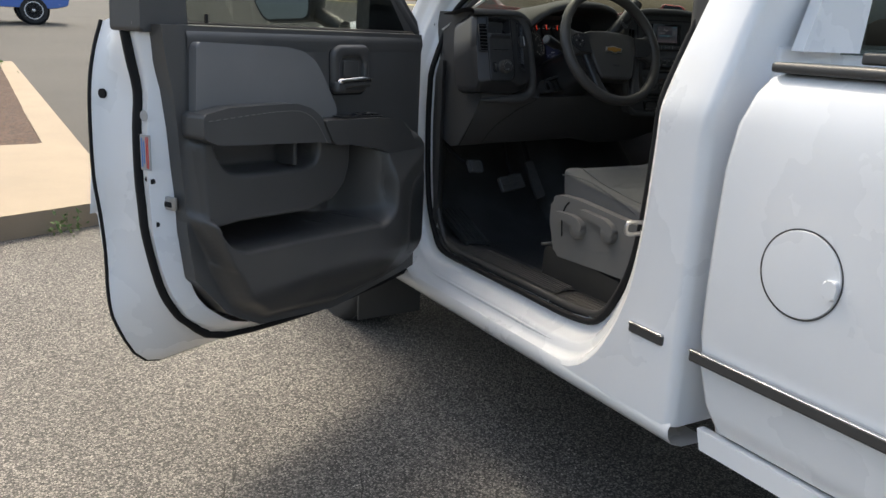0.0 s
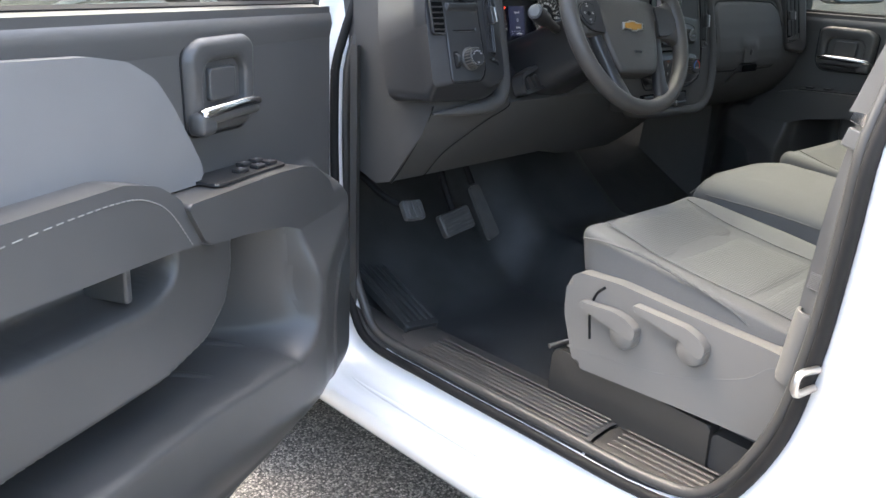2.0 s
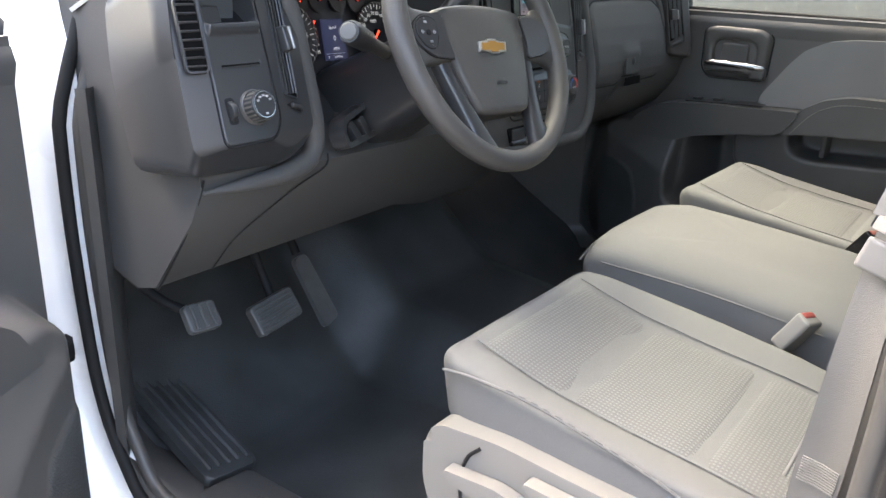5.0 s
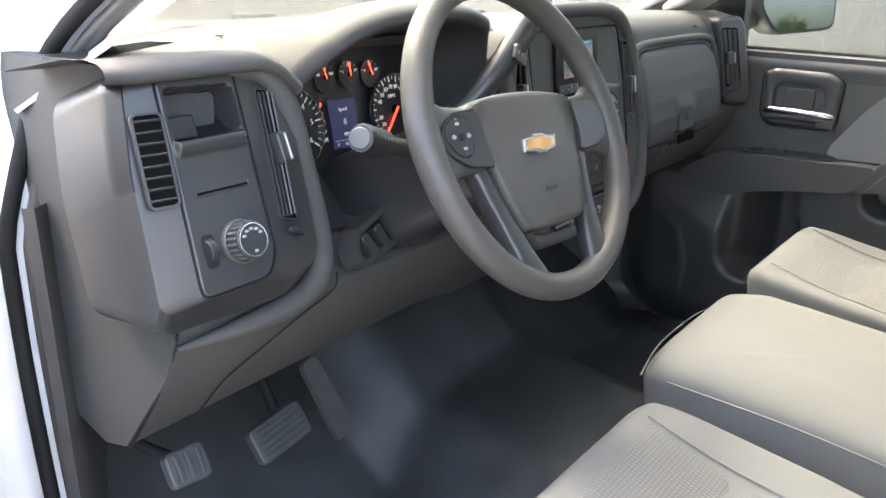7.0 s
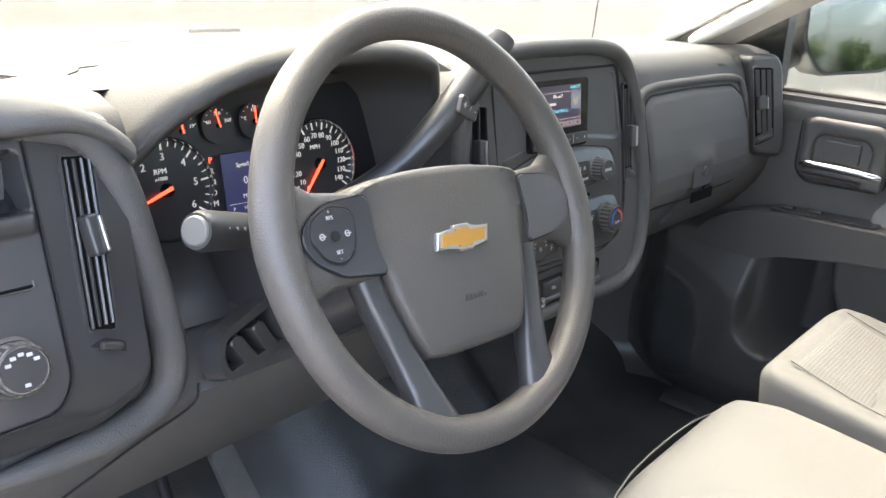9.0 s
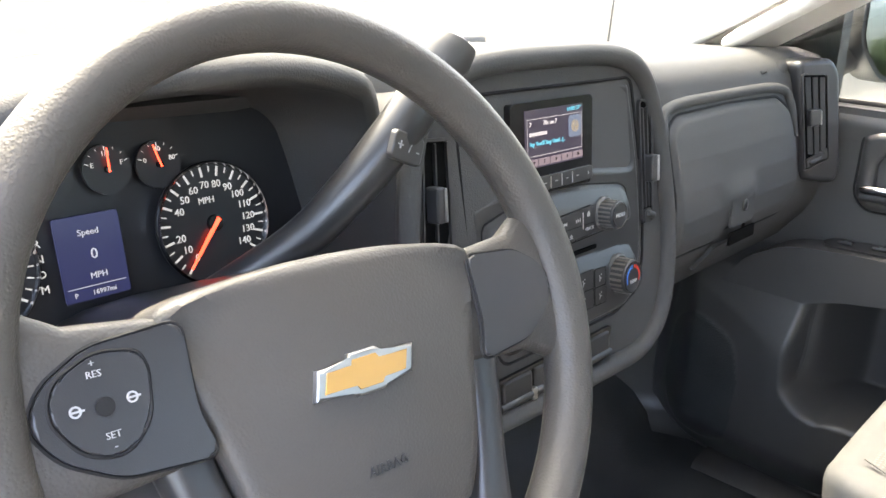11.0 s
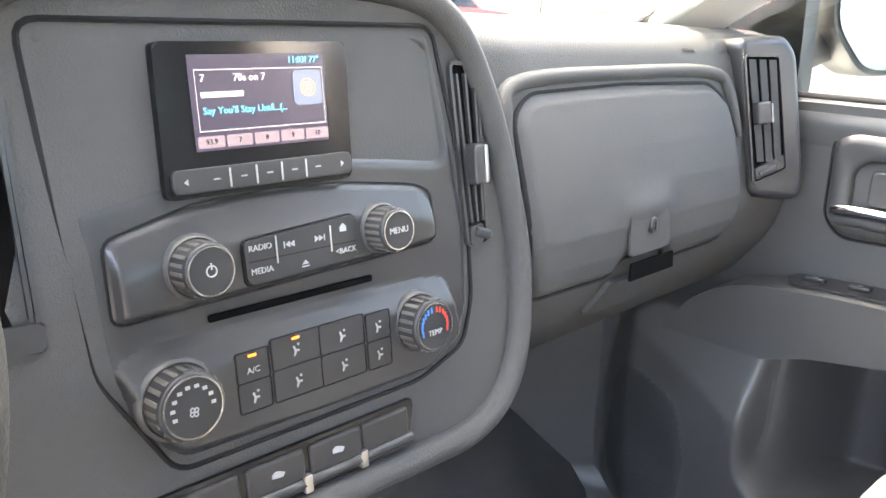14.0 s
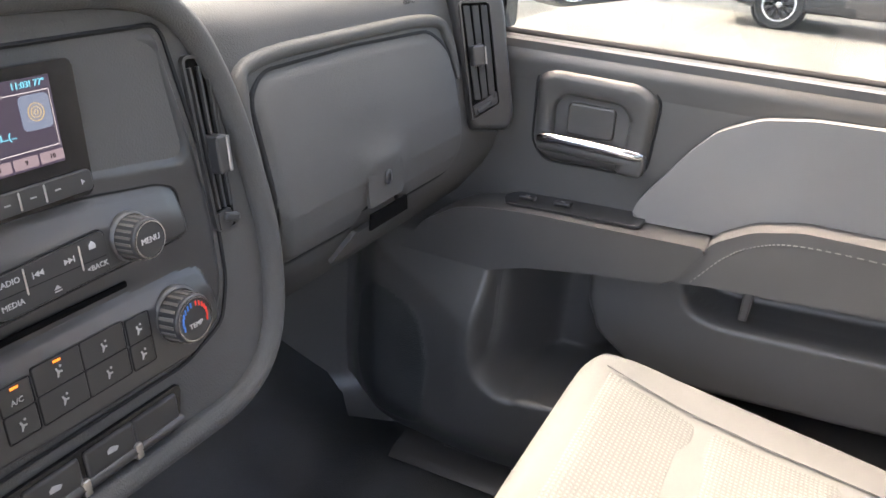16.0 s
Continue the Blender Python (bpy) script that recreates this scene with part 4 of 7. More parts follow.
# vents at both sides of the stack: a wide one turned to the driver, a narrow one on the other side
for s, corners, low, high, slide in ((-1, [(-0.158, -0.018), (-0.1605, 0.134), (-0.203, 0.138), (-0.213, -0.012)], (-0.208, -0.164), (-0.2, -0.165), (-0.190, 0.076)), (1, [(0.188, -0.012), (0.209, -0.014), (0.205, 0.136), (0.177, 0.139)], (0.191, 0.205), (0.181, 0.201), (0.194, 0.056))):
    vo = rpoly(corners[::-1] if s < 0 else corners, 0.005)
    # flat backing plate, the depth of the vent painted in as darkness
    part("air_vent", prism(vo, 0.002, STK, 0, 1, 0.0005), HOLE_SHADE, dash, "upright air vent beside the stack")
    part("vent_frame", frame_prism(shrink(vo, -0.003), vo, 0.0045, STK, 0.0), SMOOTH, dash)
    for k in range(3):
        part("vane", loft([[STK @ Vector((lerp(*span, k / 2) + dx, y, n)) for dx, n in ((-0.0012, 0.002), (-0.0012, 0.006), (0.0012, 0.006), (0.0012, 0.002))] for span, y in ((high, 0.131), (low, 0.006))]), SMOOTH, dash)
    foot = rpoly([(corners[0][0], -0.014), (corners[1 if s > 0 else 3][0] - (0.002 if s > 0 else -0.002), -0.012), (low[1] if s > 0 else low[0], 0.004), (corners[0][0] + 0.001, 0.003)][::s], 0.003)
    part("vent_foot", prism(foot, 0.004, STK, 0.001, 1, 0.0015), SMOOTH, dash)
    part("vent_slider", rbox((0, 0, 0), (0.013, 0.034, 0.018), 0.003, 2, STK @ shift(slide[0], slide[1], 0.008)), SMOOTH, dash)
    part("slider_trim", rbox((0, 0, 0), (0.0035, 0.032, 0.006), 0.0015, 2, STK @ shift(slide[0] + 0.006, slide[1], 0.0155)), STEEL, dash)
    part("vent_wheel", rbox((0, 0, 0), (0.02, 0.009, 0.008), 0.003, 2, STK @ shift((low[0] + low[1]) / 2 + 0.006 * s, -0.005, 0.004) @ Matrix.Rotation(-0.3 * s, 4, "Z")), BUTTON, dash)

# glove box: a bulging door with a soft brow over it
GFACE = ((1.15, 2.427), (1.17, 2.412), (1.195, 2.398), (1.215, 2.387), (1.24, 2.380), (1.27, 2.3775), (1.31, 2.383), (1.35, 2.393), (1.38, 2.403), (1.405, 2.413), (1.43, 2.424))
door_o = rpoly([(0.278, 1.214), (0.412, 1.211), (0.424, 1.231), (0.512, 1.229), (0.524, 1.211), (0.652, 1.212), (0.678, 1.245), (0.672, 1.33), (0.664, 1.385), (0.63, 1.406), (0.45, 1.410), (0.29, 1.407), (0.262, 1.386), (0.264, 1.31)], 0.016, 5)
GX, GZ = np.meshgrid(np.linspace(0.255, 0.685, 150), np.linspace(1.206, 1.415, 90))
dG = signed(door_o, GX, GZ)
GN = np.interp(GZ, [q[0] for q in GFACE], [q[1] for q in GFACE]) + 0.007 * (1 - ramp01(-dG / 0.012)) ** 2
GN -= 0.007 * np.exp(-((GX - 0.452) / 0.05) ** 4 - ((GZ - 1.287) / 0.018) ** 2)
gl = part("glovebox_door", skin(GX, GZ, -GN, cell(dG), Matrix(((1, 0, 0, 0), (0, 0, -1, 0), (0, 1, 0, 0), (0, 0, 0, 1)))), SOFT, dash, "charcoal glove box door with a lock", 60)


def gy(z):
    return float(np.interp(z, [q[0] for q in GFACE], [q[1] for q in GFACE]))


part("glovebox_gap", tube([(x, gy(z) + 0.0085, z) for x, z in shrink(door_o, -0.001)], 0.0034, 6, True), RUBBER, dash)
part("glovebox_brow", tube(curve([(x, gy(z) + 0.006, z) for x, z in ((0.252, 1.33), (0.250, 1.39), (0.283, 1.4185), (0.45, 1.4225), (0.64, 1.4185), (0.676, 1.392), (0.684, 1.34))], 6), [0.003] + [0.0085] * 5 + [0.003], 10), SOFT, dash)
LAT = plane((0.456, 2.3745, 1.258), (1, 0, 0), (0, 0.03, 1))
part("latch", prism(rpoly([(-0.036, -0.022), (0.042, -0.021), (0.036, 0.026), (-0.042, 0.028)], 0.005), 0.004, LAT @ shift(0, 0, -0.003), 0.0015), SOFT, gl, "black glove box latch")
part("lock", lathe([(0.0068, 0), (0.0068, 0.002), (0.0055, 0.003), (0.0001, 0.003)], 24, LAT @ shift(0.001, 0.008, 0.002) @ Matrix.Diagonal((1, 1.35, 1, 1))), SMOOTH, gl, "dull key lock")
part("key_slot", rbox((0, 0, 0), (0.0016, 0.009, 0.001), 0, 1, LAT @ shift(0.001, 0.008, 0.0052)), RUBBER, gl)
# thin plate coloured near-black for the shade of the recess
part("finger_slot", prism([(-0.032, -0.05), (0.056, -0.05), (0.054, -0.031), (-0.03, -0.031)], 0.003, LAT @ shift(0, 0, -0.0035)), HOLE_SHADE, dash, "pull recess with its shade painted on")
part("lower_latch", prism(rpoly([(-0.056, -0.030), (0.044, -0.030), (0.058, 0.019), (-0.042, 0.019)], 0.006), 0.006, plane((0.455, 2.404, 1.19), (1, 0, 0), (0, -0.59, 1)), 0.003), SOFT, dash)
words("AIRBAG", 0.008, plane((0.60, 2.4345, 1.445), (1, 0, 0), (0, 0.95, 1)), SMOOTH, dash, "embossed_word")

# passenger end of the dash, and the vent pod turned towards the driver
END = plane((0.735, 2.426, 1.35), (1, 0.1, 0), (0, 0.14, 1))
end_o = rpoly([(-0.085, -0.07), (-0.03, -0.13), (0.07, -0.10), (0.085, 0.0), (0.07, 0.09), (0.045, 0.115), (-0.075, 0.112)], 0.03)
part("dash_end", loft([[END @ Vector((x, y, n)) for x, y in shrink(end_o, d)] for d, n in ((0.0, -0.10), (0.0, -0.022), (0.0015, -0.014), (0.005, -0.007), (0.010, -0.0025), (0.016, -0.0005), (0.020, 0.0))]), SOFT, dash, "grained dash end")
RP = plane((0.69, 2.400, 1.35), (1, -0.5, 0), (0, 0.14, 1))
rp_o = rpoly([(0.024, -0.088), (0.098, -0.096), (0.108, -0.072), (0.084, 0.093), (0.066, 0.117), (-0.008, 0.112)], 0.016)
part("end_pod", loft([[RP @ Vector((x, y, n)) for x, y in shrink(rp_o, d)] for d, n in ((-0.004, -0.09), (-0.001, -0.02), (0.0, -0.009), (0.0025, -0.004), (0.006, -0.001), (0.011, 0.0))]), SMOOTH, dash, "satin charcoal end pod")
rv = rpoly([(0.024, -0.070), (0.0715, -0.052), (0.0495, 0.089), (0.0, 0.0885)], 0.005)
# no hole behind the vanes: its shade is the plate's colour
part("air_vent", prism(rv, 0.001, RP, 0, 1, 0.0005), HOLE_SHADE, dash, "upright passenger air vent")
part("vent_frame", frame_prism(shrink(rv, -0.003), rv, 0.004, RP, 0.0), SMOOTH, dash)
for k in range(3):
    part("vane", loft([[RP @ Vector((lerp(*span, k / 2) + dx, y, n)) for dx, n in ((-0.004, 0.0018), (-0.004, 0.003), (0.004, 0.006), (0.0045, 0.0045))] for span, y in (((0.009, 0.040), 0.085), ((0.031, 0.058), -0.043))]), SMOOTH, dash)
part("vent_slider", rbox((0, 0, 0), (0.021, 0.028, 0.012), 0.003, 2, RP @ shift(0.026, 0.019, 0.008) @ Matrix.Rotation(0.12, 4, "Z")), SMOOTH, dash)
part("slider_trim", rbox((0, 0, 0), (0.002, 0.024, 0.004), 0.001, 2, RP @ shift(0.0368, 0.019, 0.0130) @ Matrix.Rotation(0.12, 4, "Z")), STEEL, dash)
part("vent_foot", prism(rpoly([(0.026, -0.066), (0.069, -0.0505), (0.066, -0.034), (0.023, -0.052)], 0.002), 0.003, RP, 0.001, 1, 0.0015), SMOOTH, dash)
part("vent_wheel", rbox((0, 0, 0), (0.028, 0.009, 0.008), 0.003, 2, RP @ shift(0.043, -0.055, 0.003) @ Matrix.Rotation(0.36, 4, "Z")), BUTTON, dash)


# the driver's half of the dash at its true size
def slim(ob):
    me = ob.data
    co = np.zeros(len(me.vertices) * 3)
    me.vertices.foreach_get("co", co)
    co = co.reshape(-1, 3)
    k = np.clip((-0.17 - co[:, :1]) / 0.12, 0, 1)
    goal = (co - (-0.17, 2.28, 1.43)) * 0.937 + (-0.17, 2.28, 1.43)
    goal[:, 0] = co[:, 0]
    co = co + (goal - co) * k
    left = co[:, 0] < -0.17
    co[left, 0] = -0.17 + (co[left, 0] + 0.17) * 0.9355
    me.vertices.foreach_set("co", co.ravel())
    me.update()


for ob in dash.children_recursive:
    slim(ob)


# pod at the dash's end, by the driver door: a chamfered body round a flat switch panel
POD = plane((-0.744, 2.376, 1.351), (1, 0, 0), (0, 0.33, 1))


def pp(u, v, n=0.0):
    return POD @ Matrix.Translation((u, v, n))


PANEL = rpoly([(-0.0835, -0.1035), (0.001, -0.1025), (0.0165, -0.080), (0.0205, 0.116), (-0.0725, 0.118), (-0.0765, 0.03)], 0.014, 6)
lift = lambda pts, n: [(x, y, n) for x, y in pts]
EDGE_ = rpoly([(-0.124, -0.106, -0.011), (0.040, -0.117, -0.014), (0.085, -0.099, -0.014), (0.100, 0.120, -0.014), (-0.098, 0.121, -0.008), (-0.1145, 0.03, -0.009)], 0.016, 6)
FOOT_ = rpoly([(-0.114, -0.130, -0.046), (0.045, -0.135, -0.045), (0.091, -0.111, -0.036), (0.106, 0.128, -0.032), (-0.106, 0.129, -0.034), (-0.121, 0.03, -0.034)], 0.020, 6)
BACK_ = rpoly([(-0.120, -0.108, -0.155), (0.060, -0.125, -0.150), (0.100, -0.105, -0.140), (0.110, 0.130, -0.140), (-0.098, 0.133, -0.150), (-0.110, 0.03, -0.165)], 0.030, 6)
blend = lambda p, q, k: [tuple(Vector(a_).lerp(Vector(b_), k)) for a_, b_ in zip(p, q)]
TOP_ = lift(PANEL, 0.0)
rings = [BACK_, blend(BACK_, FOOT_, 0.7), blend(BACK_, FOOT_, 0.93), FOOT_, blend(FOOT_, EDGE_, 0.3), blend(FOOT_, EDGE_, 0.75), blend(FOOT_, EDGE_, 0.93), EDGE_, blend(EDGE_, TOP_, 0.06), blend(EDGE_, TOP_, 0.2), blend(EDGE_, TOP_, 0.9), blend(EDGE_, TOP_, 0.97), TOP_, lift(shrink(PANEL, 0.001), -0.006)]
part("side_pod", loft([[POD @ Vector(q) for q in r] for r in rings], True, False), SMOOTH, dash, "satin charcoal switch pod", 28)
part("flank_line", tube([POD @ Vector(q) for q in blend(FOOT_, EDGE_, 0.97)[29:42]], 0.0011, 5), RUBBER, dash)
# switch panel: one moulding with a deep cubby and a lip under it
PX, PY = np.meshgrid(np.linspace(-0.0845, 0.0215, 90), np.linspace(-0.1045, 0.1185, 150))
cubby = rpoly([(-0.0665, 0.0525), (0.0125, 0.0535), (0.0125, 0.0995), (-0.0645, 0.1025)], 0.006)
lip = rpoly([(-0.068, 0.0375), (0.0135, 0.0375), (0.0145, 0.0525), (-0.0685, 0.0515)], 0.003)
dPan, dCub, dLip = (signed(q, PX, PY) for q in (PANEL, cubby, lip))
PN = np.full(PX.shape, 0.0015) - 0.004 * ramp01((dPan + 0.003) / 0.003)
PN = mixed(PN, -0.075 + 0.045 * ramp01((0.1025 - PY) / 0.05), soft(dCub, 0.0035))
PN = mixed(PN, 0.0085 - 0.004 * ramp01((0.047 - PY) / 0.01), soft(dLip, 0.005))
part("switch_panel", skin(PX, PY, PN, cell(dPan) & ~cell(dCub), POD), SMOOTH, dash, "satin switch panel with a storage lip", 60)
part("cubby", skin(PX, PY, PN, cell(dCub), POD), RUBBER, dash, "dark storage cubby", 60)
part("cubby_block", rbox((0, 0, 0), (0.034, 0.024, 0.02), 0.003, 2, pp(-0.047, 0.066, -0.022)), BUTTON, dash)
part("panel_gap", tube([POD @ Vector((x, y, 0.0003)) for x, y in shrink(PANEL, -0.0004)], 0.0011, 5, True), RUBBER, dash)
# slot darkness painted on a thin bar
part("card_slot", rbox((0, 0, 0), (0.062, 0.0026, 0.002), 0.0008, 1, pp(-0.0285, -0.0015, 0.0012)), HOLE_SHADE, dash)
part("slot_lip", rbox((0, 0, 0), (0.062, 0.0014, 0.002), 0.0005, 1, pp(-0.0285, -0.0036, 0.0018)), SMOOTH, dash)
part("slot_end", rbox((0, 0, 0), (0.0025, 0.006, 0.002), 0.0008, 1, pp(0.0035, -0.0005, 0.0018)), SMOOTH, dash)
# side window vent, let into the chamfer beside the panel
DEM = POD @ shift(-0.0945, 0.038, 0.0030) @ Matrix.Rotation(-0.19, 4, "Y") @ Matrix.Rotation(-0.055, 4, "Z")
hole = rrect(0.026, 0.086, 0.004)
part("vent_frame", frame_prism(shrink(hole, -0.0025), hole, 0.0055, DEM, -0.003), SMOOTH, dash)
# plate on the pod's face, painted dark in place of an open duct
part("demister_vent", prism(hole, 0.002, DEM, 0, 1, -0.0015), HOLE_SHADE, dash, "narrow side window vent")
for k in range(8):
    part("slat", rbox((0, 0, 0), (0.0255, 0.0022, 0.005), 0.0008, 1, DEM @ shift(0, -0.0375 + 0.0107 * k, 0.0005) @ Matrix.Rotation(-0.35, 4, "X")), SMOOTH, dash)
# upright vent with vanes and a slider
VNT = POD @ shift(0.0545, 0.020, -0.0065) @ Matrix.Rotation(0.165, 4, "Y")
vo = rpoly([(-0.0185, -0.066), (0.0045, -0.072), (0.0175, 0.070), (-0.009, 0.072)], 0.003)
# vent backing with the duct's shade put into its colour
part("air_vent", prism(vo, 0.003, VNT, 0, 1, -0.0015), HOLE_SHADE, dash, "upright air vent")
part("vent_frame", frame_prism(shrink(vo, -0.0022), vo, 0.004, VNT, -0.001), SMOOTH, dash)
for k in range(4):
    part("vane", tube([VNT @ Vector((lerp(-0.006, 0.0145, k / 3), 0.069, 0.003)), VNT @ Vector((lerp(-0.0155, 0.0025, k / 3), -0.066, 0.003))], 0.0017, 6), SMOOTH, dash)
part("vent_slider", rbox((0, 0, 0), (0.012, 0.034, 0.016), 0.003, 2, VNT @ shift(-0.001, 0.007, 0.008) @ Matrix.Rotation(0.07, 4, "Z")), SMOOTH, dash)
part("slider_trim", rbox((0, 0, 0), (0.0035, 0.030, 0.005), 0.0015, 2, VNT @ shift(0.004, 0.007, 0.016) @ Matrix.Rotation(0.07, 4, "Z")), STEEL, dash)
part("wheel_slot", prism(rpoly([(-0.020, -0.080), (0.010, -0.093), (0.011, -0.084), (-0.006, -0.076)], 0.002), 0.001, VNT, 0, 1, 0.0002), RUBBER, dash)
part("vent_wheel", rbox((0, 0, 0), (0.020, 0.007, 0.008), 0.003, 2, VNT @ shift(-0.003, -0.084, 0.002) @ Matrix.Rotation(-0.3, 4, "Z")), BUTTON, dash)
kb = knob(pp(-0.0245, -0.0575, 0.002), 0.0195, 0.021, dash, "round headlight knob")
for k, a in enumerate((150, 120, 90, 60, 30, 270)):
    part("mark", rbox((0.0115 * math.cos(radians(a)), 0.0115 * math.sin(radians(a)), 0.0219), (0.004, 0.0026, 0.0006), 0, 1, pp(-0.0245, -0.0575, 0.002)), INK, kb)
part("dimmer_wheel", lathe([(0.0125, -0.0045), (0.0135, -0.003), (0.0135, 0.003), (0.0125, 0.0045)], 28, pp(-0.062, -0.0585, -0.002) @ Matrix.Rotation(math.pi / 2, 4, "Y")), BUTTON, dash, "ribbed dimmer wheel")
part("wheel_well", prism(rrect(0.014, 0.034, 0.004), 0.001, pp(-0.062, -0.0585, 0.0012)), RUBBER, dash)
# padded band over and round the pod
part("pod_ridge", tube(curve([(-0.83, 2.44, 1.455), (-0.81, 2.425, 1.459), (-0.79, 2.418, 1.460), (-0.737, 2.418, 1.460), (-0.682, 2.416, 1.453), (-0.652, 2.415, 1.415), (-0.634, 2.41, 1.344), (-0.620, 2.40, 1.25), (-0.632, 2.394, 1.206), (-0.68, 2.388, 1.190), (-0.755, 2.386, 1.187), (-0.83, 2.392, 1.186)], 6), [0.006, 0.008, 0.010, 0.010, 0.013] + [0.016] * 5 + [0.010, 0.003], 14), SOFT, dash, "padded ridge round the switch pod")
brow = []
for x in np.linspace(-0.872, -0.640, 26).tolist():
    e = max(0.0, (x + 0.70) / 0.06) ** 2 * 0.03 - max(0.0, -0.835 - x) * 0.06      # falls away beside the cluster, rises to the door
    brow.append([(x, y, z - e * k) for y, z, k in ((2.60, 1.452, 0.2), (2.53, 1.464, 0.4), (2.47, 1.4745, 0.7), (2.43, 1.4775, 1.0), (2.408, 1.4755, 1.0), (2.398, 1.470, 1.0), (2.3955, 1.463, 1.0), (2.402, 1.457, 1.0), (2.44, 1.452, 1.0))])
part("pod_brow", loft(brow, False, False), SOFT, dash, "grained dash top rolling over the switch pod", 50)
# defroster outlet, flush with the dash top
def_o = rpoly([(-0.815, 2.528), (-0.725, 2.572), (-0.64, 2.630), (-0.626, 2.655), (-0.655, 2.672), (-0.83, 2.60)], 0.008)
part("defrost_grille", prism(def_o, 0.003, Matrix.Translation((0, 0, 1.4625)), 0.001), SOFT, dash, "ribbed defroster grille")
for k in range(26):
    u = (k + 0.5) / 26
    a, b = Vector((-0.813, 2.533, 1.4657)).lerp(Vector((-0.634, 2.637, 1.4657)), u), Vector((-0.826, 2.597, 1.4657)).lerp(Vector((-0.655, 2.668, 1.4657)), u)
    part("grille_rib", tube([a, b], 0.0011, 4), RUBBER, dash)


# ---- steering wheel, column, levers, pedals ----
TH = 0.456
WM = plane((-0.4285, 2.2295, 1.3764), (1, -0.012, 0), (0, math.sin(TH), math.cos(TH))) @ Matrix.Rotation(-0.06, 4, "Z") @ Matrix.Scale(0.957, 4)
steer = thing("steering_wheel", "grained dark grey four-spoke steering wheel with a gold emblem", "steering wheel", (-0.426, 2.2295, 1.3764))


def wl(x, y, n=0.0):
    return WM @ Vector((x, y, n))


NR = 96
rr_ = []
for k in range(NR):
    a = 2 * math.pi * k / NR
    # thicker where the spokes meet the rim
    swell = 1 + 0.12 * math.exp(-((math.cos(a) ** 2 < 0.99) * 0 + (math.sin(a) - 0.06) ** 2) / 0.03)
    rr_.append([wl((0.1975 + 0.0172 * swell * math.cos(b)) * math.cos(a), (0.1975 + 0.0172 * swell * math.cos(b)) * math.sin(a), 0.0185 * math.sin(b)) for b in np.linspace(0, 2 * math.pi, 14, endpoint=False)])
part("rim", loft(rr_, True, False, True), RIM, steer, "grained dark grey rim")


def padheight(x, y):
    return 0.012 - 0.9 * x * x - 0.6 * (y + 0.03) ** 2


pad_pts = [(0.112, 0.042), (0.06, 0.053), (0.0, 0.056), (-0.06, 0.053), (-0.112, 0.042), (-0.106, 0.008), (-0.097, -0.025), (-0.084, -0.075), (-0.07, -0.108), (-0.055, -0.119), (0.0, -0.121), (0.055, -0.119), (0.07, -0.108), (0.084, -0.075), (0.097, -0.025), (0.106, 0.008)]
outline = [tuple(q)[:2] for q in curve([Vector((x, y, 0)) for x, y in pad_pts], 4, True)]
rings = []
for s, n in ((1.0, -0.035), (1.0, -0.006), (0.985, 0.0), (0.95, 0.0045), (0.88, None), (0.7, None), (0.45, None), (0.2, None), (0.02, None)):
    ring = []
    for x, y in outline:
        X, Y = x * s, (y + 0.03) * s - 0.03
        ring.append(wl(X, Y, n if n is not None else padheight(X, Y) - 0.002 + 0.001 * s))
    rings.append(ring)
part("airbag_cover", loft(rings), RIM, steer, "grained airbag cover", 50)
